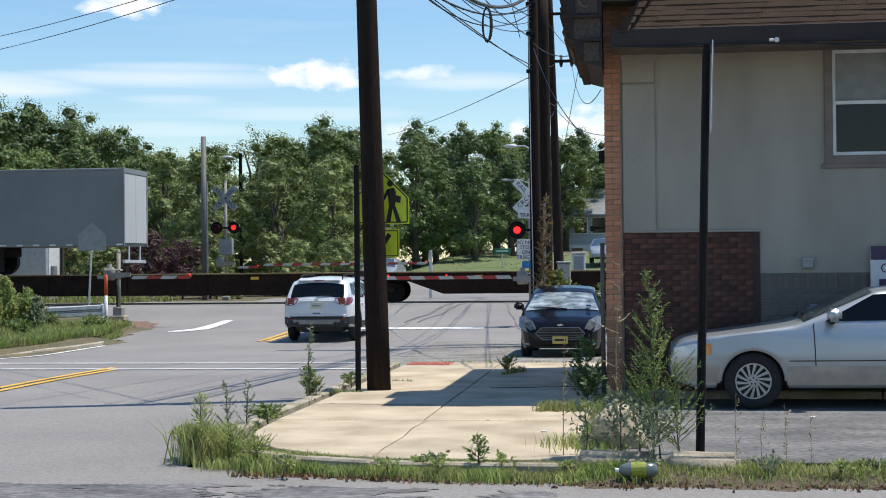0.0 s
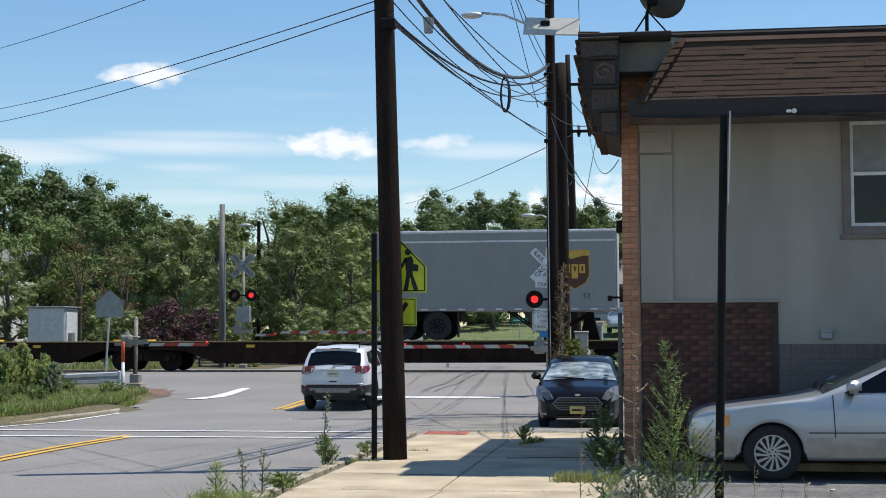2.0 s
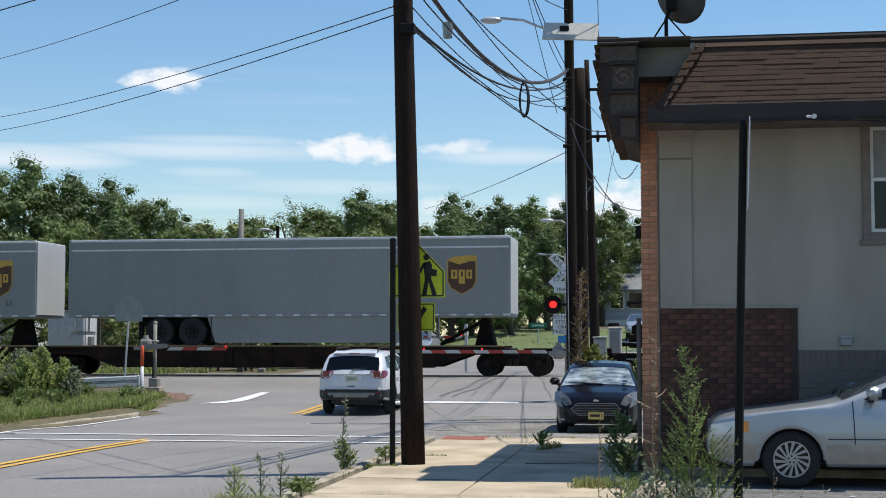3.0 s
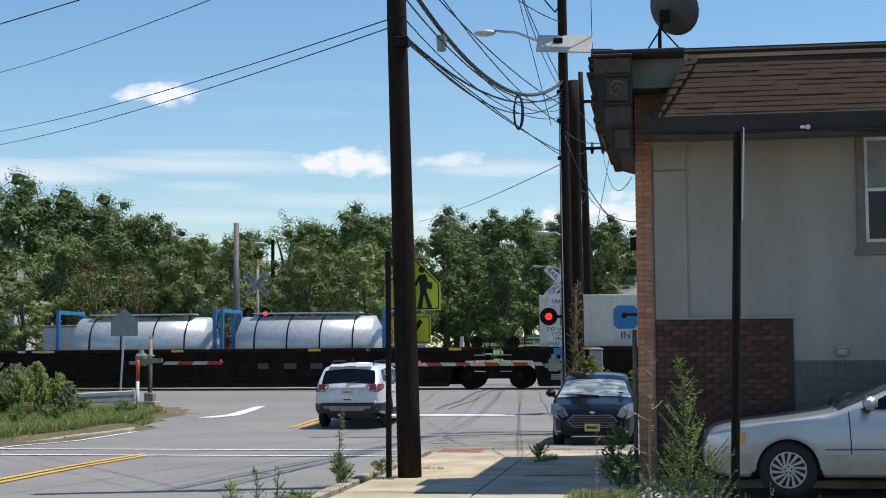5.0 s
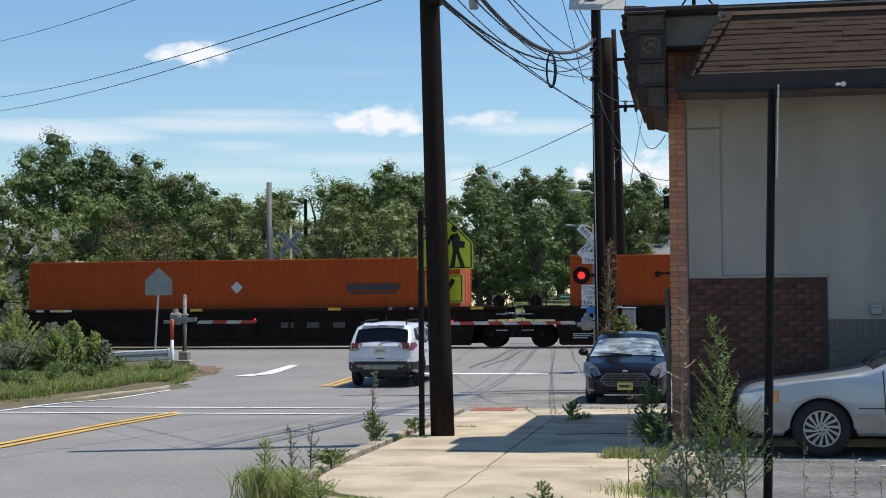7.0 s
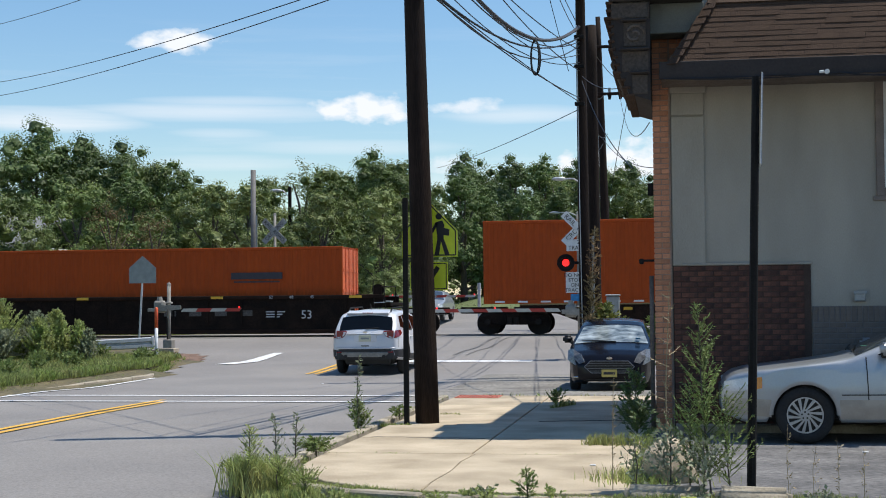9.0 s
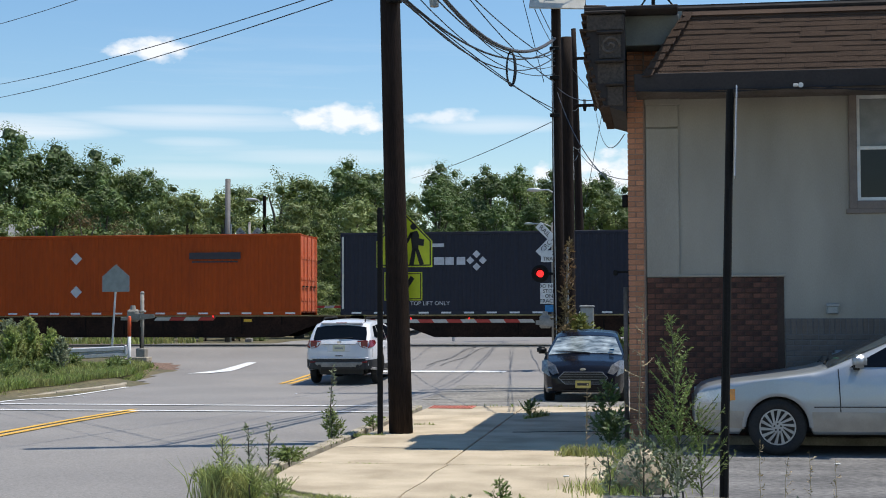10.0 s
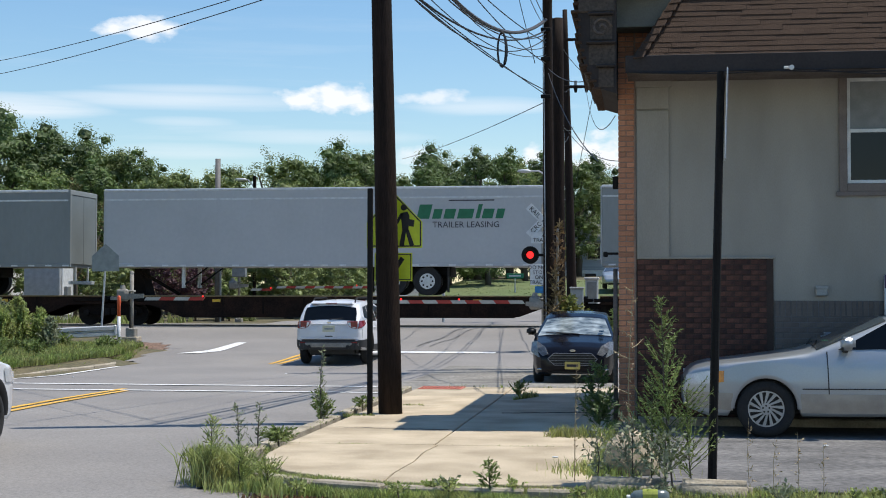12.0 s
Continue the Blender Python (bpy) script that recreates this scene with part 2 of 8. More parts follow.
TANK_STEEL = mat("tank_insulation_jacket", (0.62, 0.62, 0.61), 0.35, metal=0.35, vary=0.08)


# ---- mesh helpers ----
def box(bm, x0, x1, y0, y1, z0, z1):
    v = [bm.verts.new((x, y, z)) for z in (z0, z1) for x, y in ((x0, y0), (x1, y0), (x1, y1), (x0, y1))]
    for f in ((3, 2, 1, 0), (4, 5, 6, 7), (0, 1, 5, 4), (1, 2, 6, 5), (2, 3, 7, 6), (3, 0, 4, 7)):
        bm.faces.new([v[i] for i in f])
    return bm


def bevel(bm, w, seg=1):
    bmesh.ops.bevel(bm, geom=bm.edges[:], offset=w, segments=seg, affect="EDGES", clamp_overlap=True)
    return bm


def rbox(x0, x1, y0, y1, z0, z1, w=0.01):
    return bevel(box(bmesh.new(), x0, x1, y0, y1, z0, z1), w)


def tube(bm, pts, r, n=8, cap=True):
    """A round bar along pts; r is one radius, or one for each point."""
    pts = [Vector(p) for p in pts]
    rs = r if isinstance(r, (list, tuple)) else [r] * len(pts)
    rings = []
    for i, p in enumerate(pts):
        d = (pts[min(i + 1, len(pts) - 1)] - pts[max(i - 1, 0)]).normalized()
        a = d.cross(Vector((0, 0, 1)) if abs(d.z) < 0.9 else Vector((1, 0, 0))).normalized()
        b = d.cross(a)
        rings.append([bm.verts.new(p + (a * math.cos(k * 2 * math.pi / n) + b * math.sin(k * 2 * math.pi / n)) * rs[i]) for k in range(n)])
    for q, s in zip(rings, rings[1:]):
        for k in range(n):
            bm.faces.new((q[k], q[(k + 1) % n], s[(k + 1) % n], s[k]))
    if cap:
        bm.faces.new(rings[0][::-1])
        bm.faces.new(rings[-1])
    return bm


def prism(bm, poly, axis, a, b):
    """A flat outline of two coordinates pushed along an axis from a to b."""
    def put(p, h):
        q = list(p)
        q.insert("xyz".index(axis), h)
        return bm.verts.new(q)
    lo, hi = [put(p, a) for p in poly], [put(p, b) for p in poly]
    bm.faces.new(lo)
    bm.faces.new(hi[::-1])
    for i in range(len(poly)):
        j = (i + 1) % len(poly)
        bm.faces.new((lo[j], lo[i], hi[i], hi[j]))
    return bm


def disc(bm, c, r, axis, a, b, n=20, squash=1.0):
    pts = [(c[0] + r * math.cos(k * 2 * math.pi / n), c[1] + r * squash * math.sin(k * 2 * math.pi / n)) for k in range(n)]
    return prism(bm, pts, axis, a, b)


def mesh_of(bm, name, material, smooth=False):
    bmesh.ops.recalc_face_normals(bm, faces=bm.faces[:])
    me = bpy.data.meshes.new(name)
    bm.to_mesh(me)
    bm.free()
    for m in (material if isinstance(material, (list, tuple)) else [material]):
        me.materials.append(m)
    if smooth:
        me.shade_smooth()
    return me


def part(name, bm, material, parent, label="", smooth=False, at=None):
    ob = new(name, mesh_of(bm, name, material, smooth))
    ob.parent = parent
    if at is not None:
        ob.matrix_basis = at
    return tagged(ob, label)


def piece(name, me, parent, at):
    ob = new(name, me)
    ob.parent = parent
    ob.matrix_basis = at
    return ob


def thing(name, label, category, group="", at=None, kind=""):
    ob = new(name)
    ob.empty_display_size = 0.2
    if at is not None:
        ob.matrix_basis = at
    return tagged(ob, label, category, group, kind)


def setting(name, bm, material, label="", smooth=False, kind="structure"):
    return tagged(new(name, mesh_of(bm, name, material, smooth)), label, kind=kind)


def text_mesh(words, size, name, material, depth=0.002):
    """Flat lettering in the built-in font: it stands in the x-z plane, faces -y and is centred on the origin."""
    cu = bpy.data.curves.new(name, "FONT")
    cu.body, cu.size, cu.align_x, cu.align_y, cu.extrude, cu.resolution_u = words, size, "CENTER", "CENTER", depth, 2
    ob = new(name, cu)
    me = bpy.data.meshes.new_from_object(ob.evaluated_get(bpy.context.evaluated_depsgraph_get()))
    bpy.data.objects.remove(ob)
    bpy.data.curves.remove(cu)
    me.transform(pose(0, 0, 0, 90))
    me.materials.clear()
    me.materials.append(material)
    return me


def lettering(words, size, material, parent, at, name="lettering"):
    ob = new(name, text_mesh(words, size, name, material))
    ob.parent = parent
    ob.matrix_basis = at
    return ob


def lerp(table, v):
    if v <= table[0][0]:
        return table[0][1]
    for (a, p), (b, q) in zip(table, table[1:]):
        if v <= b:
            k = (v - a) / (b - a)
            k = k * k * (3 - 2 * k)
            return p + (q - p) * k
    return table[-1][1]


def sag(a, b, drop, n=14):
    a, b = Vector(a), Vector(b)
    return [a.lerp(b, k / n) - Vector((0, 0, drop * 4 * (k / n) * (1 - k / n))) for k in range(n + 1)]
# ---- ground, road, pavement ----
KERB_X, VERGE_X, RAIL_Z, TRACK_Y = -4.05, -13.5, 0.44, 52.2
ROAD_Z = [(-30, -0.12), (22, -0.12), (28, -0.16), (32, -0.24), (37, -0.23), (42, -0.12), (46, 0.12), (49.3, 0.40), (50, 0.42), (55, 0.42), (60, 0.25), (72, 0.0)]


def road_z(y):
    return lerp(ROAD_Z, y)


def sheet(xs, ys, height, keep=None):
    bm = bmesh.new()
    vs = {}

    def vert(i, j):
        if (i, j) not in vs:
            vs[i, j] = bm.verts.new((xs[i], ys[j], height(xs[i], ys[j])))
        return vs[i, j]
    for i in range(len(xs) - 1):
        for j in range(len(ys) - 1):
            if keep is None or keep((xs[i] + xs[i + 1]) / 2, (ys[j] + ys[j + 1]) / 2):
                bm.faces.new((vert(i, j), vert(i + 1, j), vert(i + 1, j + 1), vert(i, j + 1)))
    return bm


def spread(a, b, n):
    return [a + (b - a) * k / n for k in range(n + 1)]


def ground_z(x, y):
    z = road_z(y) - 0.05
    if x < VERGE_X - 0.3 - max(0.0, y - 36.5) * 0.2 and 20 < y < 47:
        z = max(z, -0.02 + 0.012 * min(20, -x - 13.8)) + 0.05 * noise.noise((x * 0.4, y * 0.4, 3))
    if y > 56:
        z += 0.35 * min(1, (y - 56) / 12) + (0.015 + 0.05 * max(0.0, min(1.0, (x + 17) / 5))) * max(0, min(y, 105) - 66) + 0.15 * noise.noise((x * 0.1, y * 0.1, 1)) * min(1, (y - 56) / 10)
    return min(z, 3.0)


gx = [-1500, -700, -300, -150, -90] + spread(-60, 40, 100) + [70, 140, 300, 700, 1500]
gy = [-600, -250, -100, -50] + spread(-25, 100, 90) + [110, 125, 150, 200, 300, 600, 1200, 2500]
setting("ground", sheet(gx, gy, ground_z), SOIL, "green and brown weedy ground", smooth=True)
setting("lawn", sheet(spread(-24, 8, 32), spread(78, 98, 20), lambda x, y: ground_z(x, y) + 0.06), LAWN, "mown green lawn beyond the tracks", smooth=True)
setting("ballast_bed", sheet(spread(-70, 30, 100), spread(49.6, 57.5, 10), lambda x, y: road_z(y) - 0.015 + 0.03 * noise.noise((x, y, 0)),
                             lambda x, y: x < -19.0 or x > 2), GRAVEL, "brown stone ballast under the railway track")
ys_road = spread(-25, 49.6, 150)


def verge_edge(y):
    return VERGE_X - max(0.0, y - 36.5) * 0.2 - max(0.0, y - 43.6) * 0.7
setting("road", sheet(spread(-60, 40, 250), ys_road, lambda x, y: road_z(y),
                      lambda x, y: (verge_edge(y) < x < KERB_X + 0.2) or y < 12.6 or (x >= KERB_X and 25.3 < y and x < 9)), ASPHALT, "grey worn asphalt road", smooth=True)
setting("crossing_panels", sheet(spread(-19.0, 2, 22), spread(49.58, 66, 20), lambda x, y: road_z(y) + 0.004), ASPHALT, "asphalt level crossing surface")
setting("far_street", sheet(spread(-15.5, 9, 25), spread(57, 78, 21), lambda x, y: ground_z(x, y) + 0.05), ASPHALT, "pale asphalt street beyond the tracks", smooth=True)
setting("parking_lot", sheet(spread(-0.45, 16, 16), spread(12.5, 19.0, 8), lambda x, y: 0.0), OLD_ASPHALT, "rough grey asphalt parking lot")
setting("old_road_patch", sheet(spread(KERB_X - 0.9, 3, 20), spread(25.8, 37, 20), lambda x, y: road_z(y) + 0.006 + 0.012 * noise.noise((x * 1.5, y * 1.5, 2)),
                                lambda x, y: x > KERB_X - 0.9 + 0.5 * noise.noise((y * 0.7, 0, 0))), WORN_ASPHALT, "broken old asphalt beside the road")
setting("near_street_patch", sheet(spread(-9.5, 3, 420), spread(8, 12.6, 200), lambda x, y: -0.114,
                                   lambda x, y: y < 11.72 + 0.22 * noise.noise((x * 0.7, 1, 0)) + 0.10 * noise.noise((x * 5, y * 5, 2)) + 0.06 * noise.noise((x * 17, y * 17, 2)) and noise.noise((x * 1.1, y * 2.6, 9)) + 0.35 * noise.noise((x * 9, y * 14, 3)) > -0.28 and -6.3 + (11.75 - y) * -0.9 + noise.noise((y * 2, 0, 4)) * 0.5 < x < -0.9 + noise.noise((y * 2.5, x, 7)) * 1.6), OLD_ASPHALT, "patched rough asphalt of the side street")


def flat_mark(name, quads, material, label, lift=0.014):
    bm = bmesh.new()
    for q in quads:
        n = max(2, int(math.hypot(q[3][0] - q[0][0], q[3][1] - q[0][1]) / 0.3))
        a, b, c, d = [Vector((x, y, 0)) for x, y in q]
        last = None
        for k in range(n + 1):
            p, r = a.lerp(d, k / n), b.lerp(c, k / n)
            row = [bm.verts.new((v.x, v.y, road_z(v.y) + lift)) for v in (p, r)]
            if last:
                bm.faces.new((last[0], last[1], row[1], row[0]))
            last = row
    return setting(name, bm, material, label)


flat_mark("crosswalk_line", [((-13.3, 25.65), (-4.5, 25.65), (-4.5, 25.85), (-13.3, 25.85))], WHITE_LINE, "thin white crosswalk line on asphalt")
flat_mark("crosswalk_line", [((-13.3, 27.45), (-4.7, 27.45), (-4.7, 27.65), (-13.3, 27.65))], WHITE_LINE, "thin white crosswalk line on asphalt")
flat_mark("stop_line", [((-9.3, 42.0), (-4.3, 42.0), (-4.3, 42.65), (-9.3, 42.65))], WHITE_LINE, "wide white stop line before the tracks")
flat_mark("centre_line", [((-9.62, -20), (-9.50, -20), (-9.50, 26.2), (-9.62, 26.2)), ((-9.38, -20), (-9.26, -20), (-9.26, 25.6), (-9.38, 25.6)),
                          ((-9.75, 37.3), (-9.63, 37.3), (-9.63, 41.5), (-9.75, 41.5)), ((-9.51, 37.3), (-9.39, 37.3), (-9.39, 41.5), (-9.51, 41.5))], YELLOW_LINE, "double yellow centre line")
flat_mark("turn_arrow", [((-13.38, 40.9), (-12.78, 41.1), (-12.48, 42.4), (-13.08, 42.2)), ((-13.05, 42.25), (-12.52, 42.4), (-12.36, 44.7), (-12.66, 44.7))], WHITE_LINE, "worn white arrow marking")
flat_mark("edge_line", [((-13.28, 10), (-13.15, 10), (-13.05, 35.4), (-13.18, 35.4))], WHITE_LINE, "white edge line along the kerb")
flat_mark("tyre_streak", [((-6.9, 44), (-6.83, 44), (-6.04, 50), (-6.1, 50)), ((-6.5, 44), (-6.43, 44), (-5.64, 50), (-5.7, 50))], OLD_ASPHALT, "dark tyre streaks on asphalt")


def strip_kerb(name, pts, w, top, base, label):
    """A kerb of separate stones along a line; its outer side is to the left of the line's way."""
    k = thing(name, label, "", kind="structure")
    for (ax, ay), (bx, by) in zip(pts, pts[1:]):
        d = Vector((bx - ax, by - ay))
        n = max(1, round(d.length / 1.5))
        ang = math.degrees(math.atan2(d.y, d.x))
        for i in range(n):
            ln = d.length / n - 0.012
            p = Vector((ax, ay)) + d * (i / n)
            bm = rbox(0, ln, -w, 0, base, top + random.uniform(-0.008, 0.008), 0.018)
            part("kerb_stone", bm, KERB, k, at=pose(p.x, p.y, road_z(p.y) * 0, 0, 0, ang + random.uniform(-0.4, 0.4)))
    return k


# pavement slabs, with open joints, inside the kerb's outline
ARC = [(-4.05, 15.2), (-4.0, 14.5), (-3.8, 13.8), (-3.4, 13.15), (-2.85, 12.7), (-2.2, 12.48), (-1.0, 12.42), (0.4, 12.42)]
strip_kerb("kerb", [(-4.05, 25.4)] + ARC, 0.15, 0.005, -0.3, "worn concrete kerb with weeds along it")
strip_kerb("kerb", [(VERGE_X, 15), (VERGE_X, 29), (VERGE_X + 0.15, 33), (-13.2, 35.5), (-13.9, 37.5)], -0.15, -0.135, -0.5, "pale broken kerb along the grass verge")
pavement = thing("pavement", "sunlit pale concrete sidewalk of cracked slabs", "", kind="structure")


def slab(poly):
    bm = bmesh.new()
    prism(bm, poly, "z", -0.25, random.uniform(-0.006, 0.004))
    bmesh.ops.bevel(bm, geom=[e for e in bm.edges if e.verts[0].co.z > -0.1 and e.verts[1].co.z > -0.1], offset=0.008, segments=1, affect="EDGES")
    part("slab", bm, CONCRETE, pavement)


g = 0.008
L_ = KERB_X + 0.15 + g
slab([(L_ + 0.05, 14.6), (-3.62, 13.8), (-3.3, 13.3), (-2.75, 12.85), (-2.28, 12.68), (-2.29, 13.3), (-2.25, 14.2), (-2.28, 15.0), (-2.24, 15.75 - g), (L_, 15.75 - g)])
slab([(-2.265, 12.66), (-0.47, 12.6), (-0.47, 15.75 - g), (-2.225, 15.75 - g), (-2.262, 15.0), (-2.235, 14.2), (-2.275, 13.3)])
for ya, yb in ((15.75, 17.5), (17.5, 19.3), (19.3, 21.2), (21.2, 23.2), (23.2, 25.45)):
    for xa, xb in ((L_, -2.28), (-2.27 + g, -0.43)):
        slab([(xa, ya + g), (xb, ya + g), (xb, yb - g), (xa, yb - g)])
bed = setting("pavement_bed", box(bmesh.new(), L_, -0.43, 15.2, 25.4, -0.3, -0.03), SOIL, "dark earth in the pavement joints")
# fine wandering cracks in the slabs
for x, y, dx, dy, n in ((-1.95, 20.0, 0.09, 0.02, 14), (-3.8, 17.6, 0.10, -0.01, 14)):
    bm = bmesh.new()
    for k in range(n):
        a = (x + dx * k + 0.09 * noise.noise((k * 0.7, y, 0)), y + dy * k + 0.09 * noise.noise((k * 0.7, y, 5)))
        b = (x + dx * (k + 1) + 0.09 * noise.noise((k * 0.7 + 0.7, y, 0)), y + dy * (k + 1) + 0.09 * noise.noise((k * 0.7 + 0.7, y, 5)))
        prism(bm, [a, (a[0] + 0.005, a[1] + 0.006), (b[0] + 0.005, b[1] + 0.006), b], "z", -0.02, 0.0065)
    part("crack", bm, CRACK, pavement, "hairline crack in the concrete")
tac = thing("tactile_mat", "faded red tactile paving mat on the sidewalk", "paving")
bm = rbox(-3.85, -3.1, 24.75, 25.35, 0.0, 0.012, 0.004)
for i in range(11):
    for j in range(8):
        box(bm, -3.82 + i * 0.065, -3.79 + i * 0.065, 24.8 + j * 0.066, 24.83 + j * 0.066, 0.012, 0.019)
part("mat", bm, mat("faded_red_rubber", (0.50, 0.16, 0.11), 0.8, vary=0.15), tac)

# rails
for i, y in enumerate((TRACK_Y - 0.7175, TRACK_Y + 0.7175)):
    bm = box(bmesh.new(), -400, 300, y - 0.036, y + 0.036, RAIL_Z - 0.05, RAIL_Z)
    box(bm, -400, 300, y - 0.07, y + 0.07, RAIL_Z - 0.17, RAIL_Z - 0.15)
    box(bm, -400, 300, y - 0.01, y + 0.01, RAIL_Z - 0.16, RAIL_Z - 0.04)
    setting("rail", bm, RAIL, "worn steel railway rail")
# ---- corner building ----
WALL_Y = 19.0


def brick_mesh(w, h, d, material, name="brick"):
    return mesh_of(rbox(0, w, 0, d, 0, h, 0.004), name, material)


def wall_with_opening(name, x0, x1, y0, y1, z0, z1, hole, material, label):
    bm = bmesh.new()
    a, b, c, d = hole
    for r in ((x0, a, z0, z1), (b, x1, z0, z1), (a, b, z0, c), (a, b, d, z1)):
        box(bm, r[0], r[1], y0, y1, r[2], r[3])
    bmesh.ops.remove_doubles(bm, verts=bm.verts[:], dist=0.0005)
    return setting(name, bm, material, label)


WIN = (2.52, 3.36, 3.02, 4.36)
wall_with_opening("wall_front", -0.30, 14, WALL_Y, WALL_Y + 0.25, 0, 5.5, WIN, STUCCO, "shaded grey stucco wall of a corner building")
bm = box(bmesh.new(), -0.30, -0.06, WALL_Y + 0.25, 24.5, 0, 5.5)
setting("wall_street", bm, BRICK_TAN, "brick side wall along the sidewalk")
setting("wall_back", box(bmesh.new(), -0.06, 14, 24.25, 24.5, 0, 5.5), STUCCO, "plain rear wall")
setting("wall_east", box(bmesh.new(), 13.75, 14, WALL_Y + 0.25, 24.25, 0, 5.5), STUCCO, "plain end wall")
setting("flat_roof", box(bmesh.new(), -0.36, 14, WALL_Y + 0.02, 24.5, 5.5, 5.58), FASCIA, "dark flat roof")

# raised plaster pilaster beside the corner
bm = box(bmesh.new(), -0.115, 0.30, WALL_Y - 0.035, WALL_Y - 0.002, 2.075, 3.98)
box(bm, -0.115, 0.30, WALL_Y - 0.035, WALL_Y - 0.002, 4.0, 4.28)
box(bm, -0.125, 0.33, WALL_Y - 0.06, WALL_Y - 0.002, 4.28, 4.40)
bevel(bm, 0.006)
setting("pilaster", bm, STUCCO, "plain plaster pilaster with a moulded cap")
setting("panel_ledge", bevel(box(bmesh.new(), 0.0, 1.62, WALL_Y - 0.045, WALL_Y - 0.002, 2.072, 2.105), 0.008), STUCCO, "thin plaster ledge over the brick panel")

# corner pier of orange bricks
pier = thing("corner_pier", "weathered orange brick corner pier", "", kind="structure")
part("core", box(bmesh.new(), -0.335, -0.125, WALL_Y - 0.045, WALL_Y - 0.004, 0, 5.05), MORTAR_LIGHT, pier)
BH = 0.0677
b_long, b_short = brick_mesh(0.198, BH - 0.011, 0.05, BRICK_TAN), brick_mesh(0.095, BH - 0.011, 0.05, BRICK_TAN)
for k in range(74):
    z = k * BH + 0.004
    if z > 5.0:
        break
    j = random.uniform(-0.004, 0.004)
    if k % 2:
        piece("brick", b_long, pier, pose(-0.345, WALL_Y - 0.055 + j, z))
    else:
        piece("brick", b_short, pier, pose(-0.345, WALL_Y - 0.055 + j, z))
        piece("brick", b_short, pier, pose(-0.345 + 0.106, WALL_Y - 0.055 - j, z))
part("upper_brick_face", box(bmesh.new(), -0.335, 0.02, WALL_Y - 0.03, WALL_Y - 0.004, 4.66, 5.06), MORTAR_LIGHT, pier)
for k in range(6):
    for i in range(2):
        piece("brick", b_long, pier, pose(-0.13 + (k % 2) * -0.1 + i * 0.209 - 0.1, WALL_Y - 0.042, 4.66 + k * BH))


def brick_field(name, x0, x1, z0, z1, material, mortar, label, soldier=False):
    f = thing(name, label, "", kind="structure")
    part("bedding", box(bmesh.new(), x0, x1, WALL_Y - 0.022, WALL_Y - 0.003, z0, z1), mortar, f)
    full = brick_mesh(0.193, BH - 0.011, 0.03, material)
    half = brick_mesh(0.091, BH - 0.011, 0.03, material)
    stand = brick_mesh(BH - 0.011, 0.193, 0.03, material)
    top = z1
    if soldier:
        top = z1 - 0.205
        n = int((x1 - x0) / BH)
        for i in range(min(n, 40)):
            piece("brick", stand, f, pose(x0 + i * BH + 0.005, WALL_Y - 0.03, top + 0.006))
    rows = int((top - z0) / BH)
    for k in range(rows):
        z = top - (k + 1) * BH + 0.005
        x = x0 + 0.006
        if k % 2:
            piece("brick", half, f, pose(x, WALL_Y - 0.03, z))
            x += 0.102
        while x + 0.193 < x1:
            piece("brick", full, f, pose(x, WALL_Y - 0.03 + random.uniform(-0.002, 0.002), z))
            x += 0.204
        if x + 0.091 < x1:
            piece("brick", half, f, pose(x, WALL_Y - 0.03, z))
    return f


# window with trim, two sashes and a blind behind the upper pane
win = thing("window_1", "double-hung window with white sashes and brown trim", "", kind="structure")
a, b, c, d = WIN
for nm, r in (("trim_left", (a - 0.10, a, c - 0.10, d + 0.06)), ("trim_right", (b, b + 0.10, c - 0.10, d + 0.06)), ("trim_top", (a, b, d, d + 0.06)), ("window_sill", (a - 0.14, b + 0.14, c - 0.16, c - 0.10))):
    part(nm, rbox(r[0], r[1], WALL_Y - 0.035, WALL_Y + 0.05, r[2], r[3], 0.006), TRIM, win)
part("trim_bottom", rbox(a, b, WALL_Y - 0.033, WALL_Y + 0.05, c - 0.10, c, 0.005), TRIM, win)
mid = (c + d) / 2
for nm, z0, z1, y in (("upper_sash", mid - 0.02, d, 0.05), ("lower_sash", c, mid + 0.02, 0.02)):
    s = thing(nm, "", "")
    s.parent = win
    for r in ((a, a + 0.045, z0, z1), (b - 0.045, b, z0, z1), (a + 0.045, b - 0.045, z0, z0 + 0.045), (a + 0.045, b - 0.045, z1 - 0.045, z1)):
        part("sash_bar", rbox(r[0], r[1], WALL_Y + y - 0.02, WALL_Y + y + 0.02, r[2], r[3], 0.004), WINDOW_FRAME, s)
    part("pane", box(bmesh.new(), a + 0.04, b - 0.04, WALL_Y + y, WALL_Y + y + 0.005, z0 + 0.04, z1 - 0.04), BLIND if nm[0] == "u" else PANE, s)
part("room_dark", box(bmesh.new(), a, b, WALL_Y + 0.16, WALL_Y + 0.18, c, d), PANE, win)

